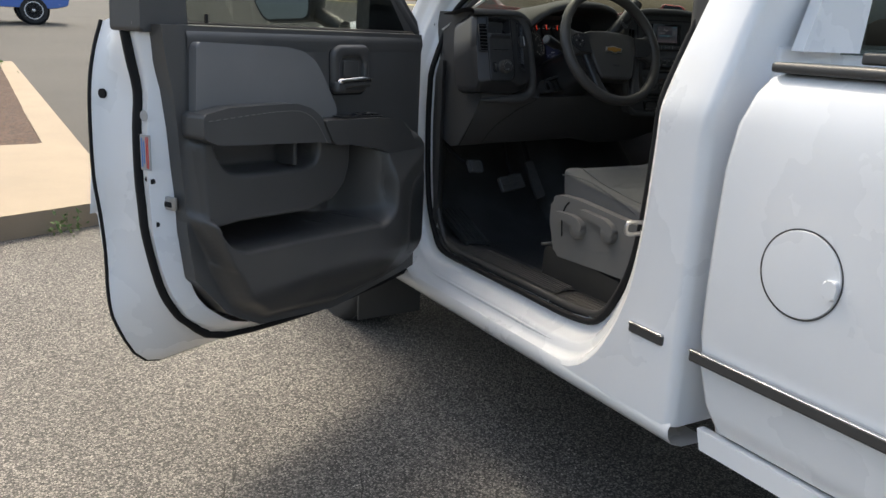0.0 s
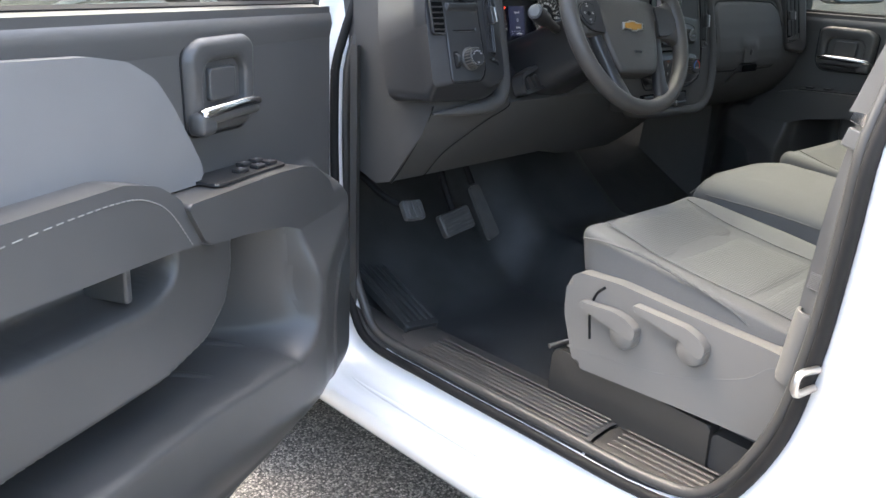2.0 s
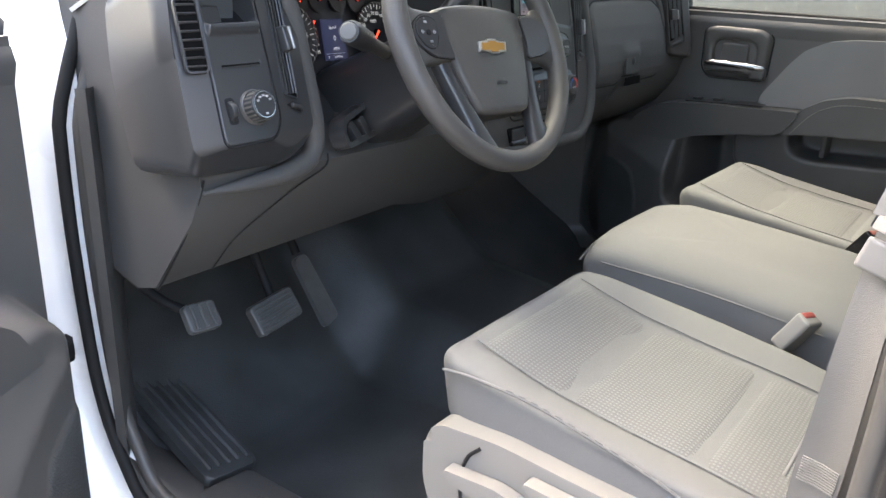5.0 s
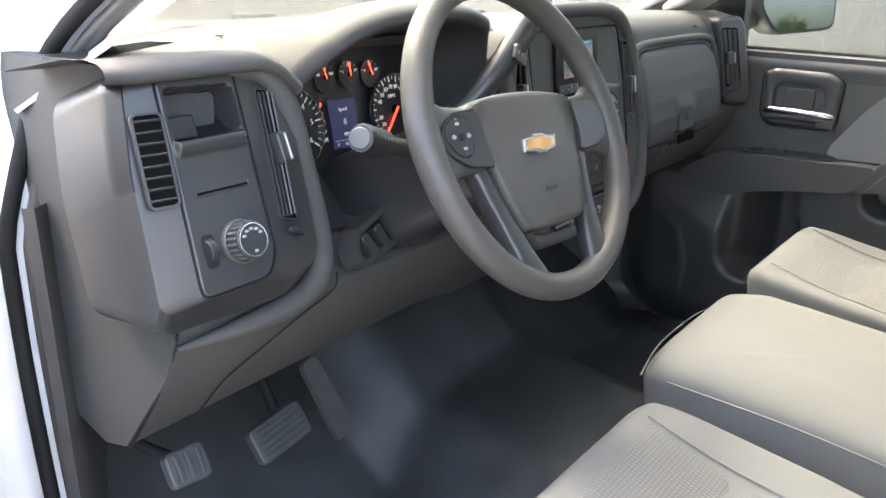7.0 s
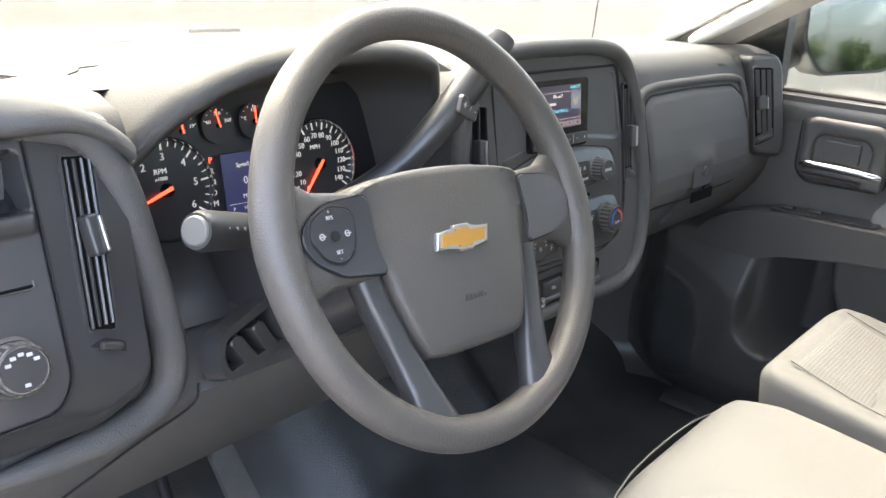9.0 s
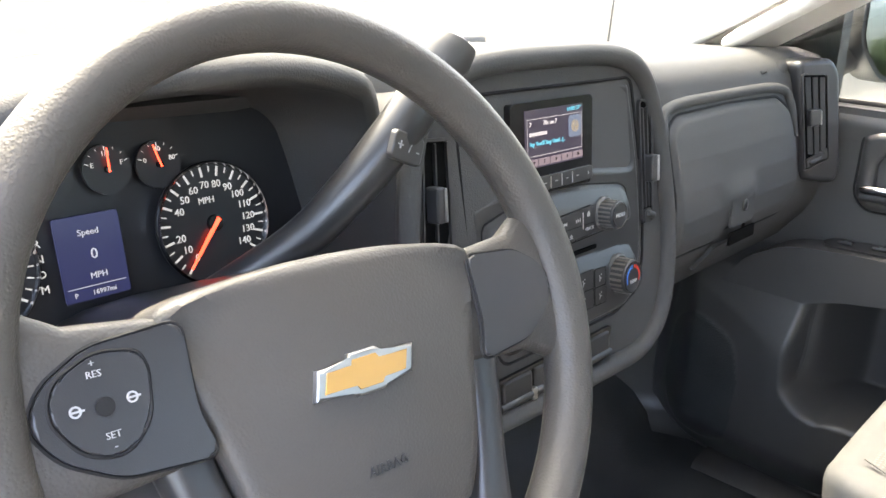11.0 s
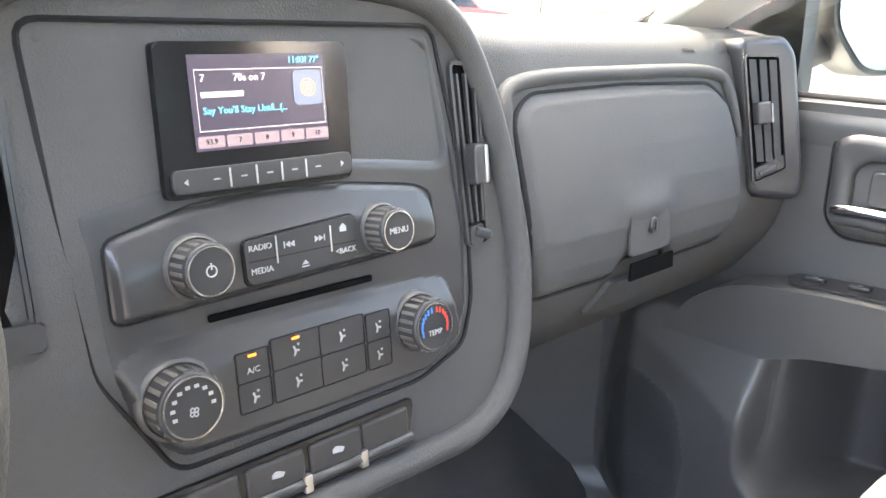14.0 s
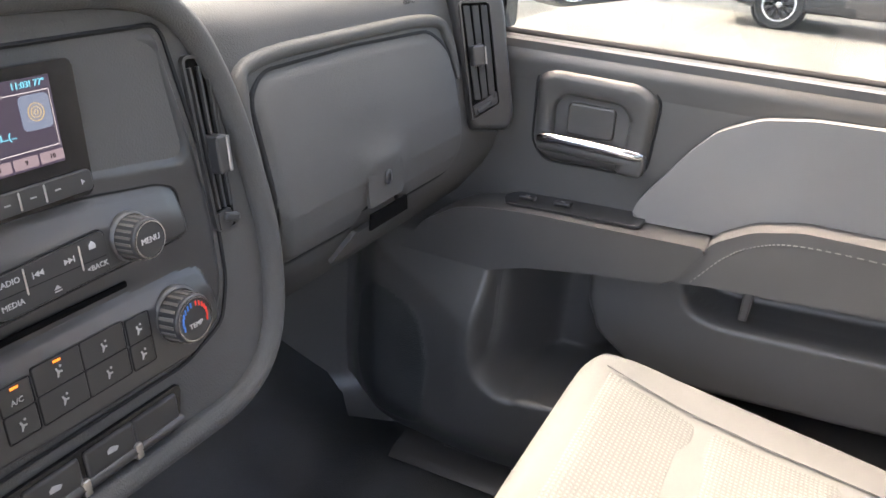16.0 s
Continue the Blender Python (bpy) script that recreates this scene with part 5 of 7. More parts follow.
# side spokes with satin panels
for s in (-1, 1):
    secs = []
    for x, lo, hi, th in ((0.094, -0.034, 0.037, 0.008), (0.118, -0.037, 0.042, 0.0135), (0.155, -0.039, 0.046, 0.0145), (0.178, -0.051, 0.060, 0.0145), (0.192, -0.070, 0.080, 0.012)):
        secs.append([wl(s * x, lerp(lo, hi, 0.5) + (hi - lo) / 2 * math.copysign(abs(math.sin(b)) ** 0.6, math.sin(b)), -0.008 + th * math.copysign(abs(math.cos(b)) ** 0.6, math.cos(b))) for b in np.linspace(0, 2 * math.pi, 20, endpoint=False)])
    part("spoke", loft(secs), RIM, steer)
    pts = [(s * x, y) for x, y in ((0.103, 0.036), (0.104, -0.01), (0.097, -0.034), (0.145, -0.029), (0.170, -0.014), (0.181, 0.004), (0.173, 0.020), (0.15, 0.033))]
    cover = part("spoke_panel", prism(rpoly(pts if s > 0 else pts[::-1], 0.008), 0.0045, WM, 0.0022, 3, 0.0045), SPOKE, steer, "satin charcoal spoke panel")
    part("panel_groove", tube([WM @ Vector((x, y, 0.0062)) for x, y in shrink(rpoly(pts if s > 0 else pts[::-1], 0.008), -0.0008)], 0.0011, 5, True), RUBBER, cover)
    if s < 0:
        pod = rpoly([(-0.125, 0.018), (-0.128, 0.026), (-0.147, 0.03), (-0.168, 0.02), (-0.172, 0.005), (-0.16, -0.014), (-0.142, -0.019), (-0.128, -0.006)], 0.008)
        kp_ = part("cruise_pad", prism(pod, 0.0025, WM, 0.001, 1, 0.008), SPOKE, cover, "cruise control button pad")
        part("pad_groove", tube([WM @ Vector((x, y, 0.009)) for x, y in shrink(pod, -0.001)], 0.001, 5, True), RUBBER, cover)
        words("RES", 0.0046, WM @ shift(-0.15, 0.0205, 0.0115), INK, kp_)
        words("+", 0.005, WM @ shift(-0.15, 0.0255, 0.0115), INK, kp_)
        words("SET", 0.0046, WM @ shift(-0.147, -0.0085, 0.0115), INK, kp_)
        words("-", 0.005, WM @ shift(-0.147, -0.0135, 0.0115), INK, kp_)
        for x in (-0.161, -0.135):
            part("key_symbol", lathe([(0.0028, 0), (0.0028, 0.0005), (0.0019, 0.0005), (0.0019, 0)], 14, WM @ shift(x, 0.006, 0.011), False), INK, kp_)
            part("key_symbol_bar", rbox((x + 0.001, 0.006, 0.0113), (0.006, 0.001, 0.0005), 0, 1, WM @ Matrix.Rotation(0.0, 4, "Z")), INK, kp_)
        part("centre_key", lathe([(0.0045, 0), (0.0045, 0.001), (0.0001, 0.0012)], 18, WM @ shift(-0.148, 0.005, 0.011)), RUBBER, kp_)
    # lower spoke, satin, from the cover down to the rim
    low = []
    for x, y, w, t in ((0.112, -0.02, 0.016, -0.016), (0.104, -0.06, 0.015, -0.014), (0.093, -0.10, 0.015, -0.012), (0.081, -0.14, 0.018, -0.008), (0.075, -0.178, 0.027, -0.002)):
        low.append([wl(s * (x + w * math.copysign(abs(math.cos(b)) ** 0.7, math.cos(b))), y, t + 0.013 * math.copysign(abs(math.sin(b)) ** 0.7, math.sin(b))) for b in np.linspace(0, 2 * math.pi, 14, endpoint=False)])
    part("lower_spoke", loft(low), SMOOTH, steer, "satin charcoal lower spoke")
# emblem: a plain two-tone bar and cross shape
bow = [(-0.036, -0.010), (-0.0095, -0.010), (-0.0075, -0.0155), (0.0125, -0.0155), (0.0145, -0.010), (0.0345, -0.010), (0.0395, 0.010), (0.013, 0.010), (0.0115, 0.0155), (-0.009, 0.0155), (-0.0105, 0.010), (-0.031, 0.010)]
bow = [(x, y * 0.82) for x, y in bow]
EM = WM @ shift(-0.004, -0.0165, 0.0085)
eb = part("emblem", prism(bow, 0.005, EM, 0.0018, 2), STEEL, steer, "gold and chrome emblem")
part("emblem_inlay", prism([(x * 0.84 + 0.0002, y * 0.70) for x, y in bow], 0.0008, EM @ shift(0, 0, 0.005), 0.0003, 1), GOLD, eb)
words("AIRBAG", 0.0085, WM @ shift(0.0, -0.073, 0.0095), SMOOTH, steer, "embossed_word", 0.0006)

column = thing("steering_column", "black steering column shroud with levers", "steering column", (-0.446, 2.42, 1.27))
CA = WM.to_3x3() @ Vector((0, 0, -1))
cc = Vector((-0.443, 2.223, 1.373))
secs = []
for d, w, h, dz in ((0.035, 0.05, 0.05, 0.0), (0.06, 0.07, 0.065, -0.004), (0.14, 0.085, 0.075, -0.01), (0.24, 0.095, 0.085, -0.012), (0.36, 0.1, 0.09, -0.01)):
    o = cc + CA * d
    secs.append([o + Vector((w * math.copysign(abs(math.cos(b)) ** 0.6, math.cos(b)), 0, dz)) + (WM.to_3x3() @ Vector((0, 1, 0))) * (h * math.copysign(abs(math.sin(b)) ** 0.6, math.sin(b))) for b in np.linspace(0, 2 * math.pi, 24, endpoint=False)])
part("shroud", loft(secs), SMOOTH, column, "charcoal column shroud")
part("column_surround", rbox((-0.45, 2.47, 1.20), (0.20, 0.10, 0.07), 0.025, 3), BLACK, column)
TP = plane((-0.565, 2.392, 1.225), (1, 0.25, 0.1), (0, 0.35, 1))
tp = rpoly([(-0.052, -0.028), (0.05, -0.03), (0.066, 0.012), (0.056, 0.03), (-0.04, 0.022), (-0.056, 0.0)], 0.012)
pocket = part("lever_pocket", frame_prism(tp, shrink(tp, 0.009), 0.03, TP, -0.022), SMOOTH, column, "moulded lever pocket")
part("pocket_floor", prism(shrink(tp, 0.004), 0.002, TP, 0, 1, -0.02), RUBBER, pocket)
for x, a in ((-0.022, 0.45), (0.012, 0.35)):
    part("tilt_lever", prism(rpoly([(-0.009, -0.026), (0.008, -0.028), (0.01, 0.012), (-0.006, 0.014)], 0.005), 0.022, TP @ shift(x, -0.002, -0.014) @ Matrix.Rotation(a, 4, "Z"), 0.006), SMOOTH, pocket, "column tilt lever")
# turn-signal stalk
tip, root = Vector((-0.676, 2.305, 1.389)), Vector((-0.53, 2.36, 1.345))
ax = (root - tip).normalized()
part("stalk", tube([root, tip + ax * 0.075], 0.0115, 12), BLACK, column, "black turn-signal stalk")
part("stalk_grip", tube([tip + ax * 0.08, tip + ax * 0.074, tip + ax * 0.01, tip + ax * 0.002], [0.013, 0.0165, 0.018, 0.0155], 20), BUTTON, column)
part("stalk_cap", tube([tip + ax * 0.003, tip, tip - ax * 0.0015], [0.0135, 0.0128, 0.011], 20), material("stalk_cap_grey", (0.085, 0.083, 0.078), 0.4, vary=0.03), column, "pale grey stalk end button")
for k in range(4):
    part("stalk_mark", rbox((0, 0, 0), (0.006, 0.001, 0.003), 0, 1, Matrix.Translation(tip + ax * (0.03 + 0.012 * k) + Vector((0, -0.0166, 0.006)))), INK, column)
# gear lever
gp = curve([(-0.42, 2.45, 1.315), (-0.356, 2.40, 1.37), (-0.318, 2.378, 1.412), (-0.28, 2.366, 1.455), (-0.252, 2.362, 1.487), (-0.232, 2.362, 1.508)], 6)
rad_ = [lerp(0.016, 0.0205, min(1, k / (len(gp) * 0.55))) for k in range(len(gp))]
part("gear_lever", tube(gp, rad_, 16), SMOOTH, column, "dark column gear lever")
part("gear_knob", tube([gp[-1], gp[-1] + Vector((0.008, 0, 0.010)), gp[-1] + Vector((0.016, 0, 0.022)), gp[-1] + Vector((0.018, 0, 0.025))], [0.0195, 0.0225, 0.0215, 0.014], 18), BLACK, column)
gk = plane((-0.281, 2.3475, 1.450), (0.92, 0.1, -0.38), (0.36, 0.1, 0.93))
sw = part("shift_button", prism(rrect(0.040, 0.024, 0.005), 0.006, gk @ shift(0, 0, -0.004), 0.002), BLACK, column, "plus and minus shift button")
words("+", 0.014, gk @ shift(-0.012, 0, 0.0025), INK, sw)
words("/", 0.010, gk @ shift(0.001, 0, 0.0025), INK, sw)
words("-", 0.014, gk @ shift(0.012, 0, 0.0025), INK, sw)

# pedals
brake = thing("brake_pedal", "black ribbed rubber brake pedal", "pedal", (-0.507, 2.69, 0.80))
bm_ = plane((-0.515, 2.672, 0.806), (1, 0.05, 0.12), (0, 0.55, 1))
bp = part("pad", prism(rrect(0.118, 0.066, 0.010), 0.018, bm_, 0.005), PEDAL, brake)
for k in range(5):
    part("rib", rbox((0, -0.022 + 0.011 * k, 0.019), (0.10, 0.006, 0.004), 0.0015, 1, bm_), PEDAL, bp)
part("arm", tube(curve([(-0.49, 2.70, 0.82), (-0.485, 2.76, 0.92), (-0.48, 2.8, 1.05)], 5), 0.010, 8), RUBBER, brake)
accel = thing("accelerator_pedal", "black hanging accelerator pedal", "pedal", (-0.375, 2.72, 0.8))
am = plane((-0.378, 2.69, 0.80), (1, 0.12, 0.12), (-0.1, 0.5, 1))
part("pad", prism(rpoly([(-0.024, -0.075), (0.028, -0.07), (0.022, 0.09), (-0.02, 0.09)], 0.012), 0.012, am, 0.004), PEDAL, accel)
part("arm", tube(curve([(-0.385, 2.735, 0.885), (-0.385, 2.81, 1.0), (-0.39, 2.88, 1.08)], 5), 0.010, 8), RUBBER, accel)
pb = thing("parking_brake_pedal", "small black parking brake pedal", "pedal", (-0.765, 2.58, 0.90))
pm = plane((-0.757, 2.585, 0.898), (1, 0.02, -0.1), (0, 0.7, 1))
part("pad", prism(rrect(0.066, 0.052, 0.010), 0.014, pm, 0.004), PEDAL, pb)
for k in range(3):
    part("rib", rbox((-0.018 + 0.018 * k, 0, 0.015), (0.007, 0.040, 0.004), 0.001, 1, pm), PEDAL, pb)
part("arm", tube(curve([(-0.76, 2.60, 0.905), (-0.79, 2.66, 0.93), (-0.82, 2.76, 1.0)], 5), 0.009, 8), RUBBER, pb)
rest = thing("foot_rest", "ribbed black plastic foot rest on the floor", "foot rest", (-0.72, 2.7, 0.6))
fr = plane((-0.725, 2.695, 0.655), (0.93, -0.02, -0.12), (0.30, 1, 0.32))
part("plate", prism(rpoly([(-0.06, -0.165), (0.055, -0.165), (0.05, 0.165), (-0.065, 0.165)], 0.015), 0.02, fr @ shift(0, 0, -0.02), 0.006), VINYL, rest)
for k in range(5):
    part("rib", rbox((-0.042 + 0.021 * k, 0.0, 0.002), (0.009, 0.29, 0.008), 0.003, 1, fr), VINYL, rest)


# ---- doors ----
def build_door(door, m, driver):
    """The door in its own frame: x towards the hinge, y up, z into the cab."""
    def o(pts, n):
        return [m @ Vector((-u, z, n)) for u, z in pts]

    A = [(1.225, 1.385), (1.25, 1.32), (1.268, 1.24), (1.275, 1.14), (1.275, 1.0), (1.262, 0.9), (1.254, 0.79), (1.253, 0.667), (1.231, 0.58), (1.145, 0.455), (0.958, 0.434), (0.6, 0.415), (0.245, 0.402), (0.0, 0.41)]
    B = [(1.272, 1.385), (1.266, 1.31), (1.243, 1.215), (1.25, 1.13), (1.25, 1.017), (1.243, 0.94), (1.235, 0.87), (1.2, 0.726), (1.165, 0.65), (1.114, 0.592), (1.01, 0.511), (0.6, 0.47), (0.25, 0.46), (0.0, 0.46)]
    C = [(1.305, 1.385), (1.278, 1.31), (1.268, 1.24), (1.276, 1.15), (1.28, 1.03), (1.277, 0.95), (1.27, 0.86), (1.233, 0.734), (1.185, 0.66), (1.13, 0.605), (0.969, 0.55), (0.6, 0.505), (0.25, 0.50), (0.0, 0.52)]
    P = [(1.274, 1.385), (1.262, 1.30), (1.246, 1.232), (1.235, 1.14), (1.228, 1.05), (1.22, 0.98), (1.215, 0.88), (1.195, 0.76), (1.168, 0.69), (1.11, 0.63), (0.98, 0.562), (0.62, 0.515), (0.22, 0.536), (0.03, 0.55)]
    up = lambda pts: [tuple(q)[:2] for q in curve([Vector((a, b, 0)) for a, b in pts], 3)]
    A, B, C, P = up(A), up(B), up(C), up(P)
    A2 = [(u - 0.012, z + 0.008) for u, z in A]
    part("door_shell", loft([o(A, -0.235), o(A, -0.228), o(A2, -0.215), o([(lerp(a[0], b[0], 0.3), lerp(a[1], b[1], 0.3)) for a, b in zip(A2, B)], -0.17), o(B, -0.105), o([(lerp(a[0], b[0], 0.6), lerp(a[1], b[1], 0.6)) for a, b in zip(B, C)], -0.06), o(C, -0.035), o([(u - 0.01, z + 0.004) for u, z in P], -0.012)], False, False), WHITE, door, "white painted door edge", 50)
    part("outer_skin", loft([o(A, -0.235), o([(u, 0.9) for u, z in A], -0.262), o([(min(u, 1.225), 1.352) for u, z in A], -0.215), o([(min(u, 1.225), 1.36) for u, z in A], -0.04)], False, False), WHITE, door)
    part("edge_guard", tube(o(A, -0.238), 0.006, 6), RUBBER, door, "black edge guard")
    part("weather_seal", tube(o([(lerp(a[0], b[0], 0.35) + 0.002, lerp(a[1], b[1], 0.35)) for a, b in zip(B, C)], -0.083), 0.017, 8, flat=0.8), RUBBER, door, "black rubber weather seal")
    # moulded inner panel: one relief, cut into its pieces
    front = 0.11 if driver else 0.03
    low_edge = ((0.03, 0.55), (0.22, 0.536), (0.62, 0.515), (0.98, 0.562), (1.11, 0.63), (1.168, 0.69), (1.2, 0.75))
    rear_edge = ((0.69, 1.168), (0.76, 1.195), (0.88, 1.215), (0.98, 1.22), (1.05, 1.228), (1.14, 1.235), (1.232, 1.246), (1.30, 1.262), (1.385, 1.274))
    NS, NV = 260, 200
    U, Z = np.zeros((NV + 1, NS + 1)), np.zeros((NV + 1, NS + 1))
    for j in range(NV + 1):
        for i in range(NS + 1):
            z = lerp(table(low_edge, lerp(front, 1.2, i / NS)), 1.384, j / NV)
            Z[j, i], U[j, i] = z, front + (table(rear_edge, z) - front) * i / NS
    middle = rpoly([(1.205, 1.12), (1.19, 0.878), (1.07, 0.882), (0.78, 0.863), (0.66, 0.881), (0.60, 0.925), (0.575, 0.98), (0.57, 1.09), (0.80, 1.10)], 0.03)
    recess = rpoly([(0.43, 0.79), (0.44, 1.05), (0.57, 1.07), (0.575, 0.98), (0.60, 0.925), (0.66, 0.881), (0.78, 0.863), (1.07, 0.882), (1.165, 0.878), (1.14, 0.85), (1.09, 0.81), (0.6, 0.79)], 0.012)
    pull = rpoly([(1.155, 1.10), (1.116, 1.036), (1.06, 1.022), (0.80, 1.006), (0.748, 1.022), (0.742, 1.075), (0.78, 1.097), (1.0, 1.112)], 0.025)
    pocket = rpoly([(1.205, 0.92), (1.175, 0.912), (1.143, 0.857), (1.09, 0.825), (0.75, 0.805), (0.48, 0.798), (0.435, 0.825), (0.428, 0.90), (0.44, 1.03), (0.39, 1.06), (0.22, 1.07), (0.13, 1.0), (0.09, 0.80), (0.085, 0.70), (0.12, 0.618), (0.23, 0.575), (0.62, 0.552), (0.95, 0.59), (1.06, 0.66), (1.12, 0.76)], 0.025)
    speaker = rpoly([(0.14, 0.87), (0.20, 0.93), (0.30, 0.90), (0.33, 0.80), (0.32, 0.66), (0.25, 0.625), (0.16, 0.65), (0.125, 0.72)], 0.03)
    dM, dR, dK, dL, dS = (signed(q, U, Z) for q in (middle, recess, pull, pocket, speaker))
    N = np.full(U.shape, 0.022)
    N = mixed(N, 0.062, soft(dM, 0.022))
    N = mixed(N, -0.075 - 0.075 * ramp01((U - 0.55) / 0.1) + 0.16 * (1 - ramp01((U - 0.43) / 0.09)), soft(dR, np.where(U > 0.6, 0.013, 0.022)))
    N = mixed(N, -0.02, soft(dK, 0.016))
    bulge = np.where(U > 0.39, 0.14 - 0.045 * ramp01((U - 0.42) / 0.36), 0.026 + 0.084 * ramp01((U - 0.09) / 0.13) + 0.03 * np.clip((U - 0.22) / 0.17, 0, 1))
    bulge = bulge * (0.35 + 0.65 * ramp01((Z - 0.53) / 0.17)) + 0.02 * ramp01((0.6 - Z) / 0.08)
    bulge = np.minimum(bulge, 0.14 - 0.040 * ramp01((Z - 0.9) / 0.13))
    N = mixed(N, bulge, soft(dL, np.where(U < 0.36, 0.05, np.where((U > 0.5) & (dR < 0.05), 0.014, 0.034))))
    N = N + 0.004 * soft(dS, 0.004)
    for _ in range(4):
        N[1:-1, 1:-1] = (4 * N[1:-1, 1:-1] + N[:-2, 1:-1] + N[2:, 1:-1] + N[1:-1, :-2] + N[1:-1, 2:]) / 8
    fc = lambda d: (d[:-1, :-1] + d[1:, 1:]) / 2 < 0
    kinds = np.where(fc(dS), 5, np.where(fc(dL), 4, np.where(fc(dK), 3, np.where(fc(dR), 2, np.where(fc(dM), 1, 0)))))
    for k, nm, mat, lab in ((0, "trim_panel", DOORTRIM, "black plastic door trim panel"), (1, "middle_panel", DOORPANEL, "smooth dark middle panel"), (2, "bottle_recess", DOORPANEL, "dark bottle recess"), (3, "pull_pocket", DOORTRIM, "dark pull pocket"), (4, "map_pocket", DOORPANEL, "moulded map pocket"), (5, "speaker_grille", VINYL, "perforated speaker grille")):
        bm = bmesh.new()
        vs = {}

        def vert(j, i, n=None):
            key = (j, i, n is None)
            if key not in vs:
                vs[key] = bm.verts.new(m @ Vector((-U[j, i], Z[j, i], N[j, i] if n is None else n)))
            return vs[key]
        for j, i in zip(*np.nonzero(kinds == k)):
            j, i = int(j), int(i)
            bm.faces.new((vert(j, i), vert(j, i + 1), vert(j + 1, i + 1), vert(j + 1, i)))
            for cond, p, q in ((j == 0, (j, i), (j, i + 1)), (j == NV - 1, (j + 1, i), (j + 1, i + 1)), (i == 0, (j, i), (j + 1, i)), (i == NS - 1, (j, i + 1), (j + 1, i + 1))):
                if cond:
                    bm.faces.new((vert(*p), vert(*q), vert(*q, -0.05), vert(*p, -0.05)))
        part(nm, bm, mat, door, lab, 60)
    part("door_inner", prism([(-0.2, 0.52), (0.0, 0.5), (0.0, 1.385), (-0.2, 1.385)], 0.03, m, 0.004, 1, -0.085), WHITE, door)
    part("belt_trim", loft([[m @ Vector((-u, z, n)) for z, n in ((1.32, 0.021), (1.35, 0.028), (1.37, 0.024), (1.382, 0.008), (1.387, -0.02), (1.36, -0.03))] for u in (1.2, 0.9, 0.6, 0.3, front)], False, False), DOORTRIM, door)
    grey = rpoly([(-1.2, 1.158), (-0.63, 1.135), (-0.635, 1.165), (-0.70, 1.26), (-0.735, 1.30), (-0.79, 1.327), (-0.86, 1.338), (-1.19, 1.348)], 0.014)
    part("grey_insert", prism(grey, 0.026, m, 0.012, 3, 0.02), GREY, door, "smooth grey padded door insert")
    # inside handle
    hb = rpoly([(-0.633, 1.205), (-0.47, 1.2), (-0.447, 1.225), (-0.445, 1.335), (-0.47, 1.347), (-0.61, 1.345), (-0.638, 1.325)], 0.022)
    hin = rpoly([(-0.598, 1.228), (-0.50, 1.226), (-0.478, 1.24), (-0.476, 1.295), (-0.494, 1.312), (-0.585, 1.31), (-0.602, 1.29)], 0.018)
    cup = [(shrink(hb, -0.004), 0.015), (shrink(hb, -0.002), 0.022), (hb, 0.029), (shrink(hb, 0.006), 0.035), (shrink(hb, 0.012), 0.037), (shrink(hin, -0.010), 0.037), (shrink(hin, -0.003), 0.033), (hin, 0.03), (shrink(hin, 0.002), 0.012), (shrink(hin, 0.006), 0.005)]
    part("handle_bezel", loft([[m @ Vector((x, z, n)) for x, z in q] for q, n in cup], True, False), DOORPANEL, door, "satin charcoal handle surround", 60)
    part("bezel_gap", tube([m @ Vector((x, z, 0.0225)) for x, z in shrink(hb, -0.005)], 0.002, 5, True), RUBBER, door)
    part("handle_recess", prism(shrink(hin, 0.003), 0.03, m, 0.006, 2, -0.02), DOORTRIM, door)
    part("lock_button", prism(rrect(0.078, 0.052, 0.008, 4, -0.538, 1.274), 0.022, m, 0.004, 2, 0.008), DOORPANEL, door)
    arm = [m @ Vector((x, z, n)) for x, z, n in ((-0.632, 1.238, 0.046), (-0.60, 1.241, 0.053), (-0.54, 1.2435, 0.056), (-0.49, 1.243, 0.054), (-0.462, 1.24, 0.048))]
    hd = part("handle", tube(curve(arm, 4), [0.006] + [0.0085] * 15 + [0.006], 14), CHROME, door, "chrome inside door handle")
    part("handle_back", tube(curve([q + (m.to_3x3() @ Vector((0, -0.012, -0.008))) for q in arm], 4), 0.010, 10), DOORTRIM, hd)
    part("handle_root", rbox((-0.615, 1.222, 0.038), (0.045, 0.036, 0.03), 0.012, 3, m), DOORTRIM, hd)
    # arm rest
    arm_o = rpoly([(-1.222, 1.125), (-1.17, 1.104), (-0.79, 1.078), (-0.714, 1.068), (-0.735, 1.10), (-0.768, 1.148), (-0.815, 1.176), (-0.88, 1.192), (-1.13, 1.195), (-1.222, 1.182)], 0.012)
    part("arm_rest", prism(arm_o, 0.085, m, 0.018, 3, 0.01), DOORTRIM, door, "padded black arm rest with pale stitching")
    st_ = [m @ Vector((x, z, n)) for x, z, n in ((-1.21, 1.166, 0.0955), (-1.0, 1.174, 0.0955), (-0.88, 1.172, 0.0955), (-0.826, 1.157, 0.0955), (-0.788, 1.13, 0.0955), (-0.745, 1.075, 0.0955))]
    stl = curve(st_, 9)
    for a, b in zip(stl[:-1], stl[1:]):
        part("stitch", tube([a.lerp(b, 0.15), a.lerp(b, 0.75)], 0.0010, 5), STITCH, door)
    part("pocket_divider", rbox((-0.83, 1.05, 0.015), (0.014, 0.075, 0.07), 0.004, 2, m), DOORTRIM, door)
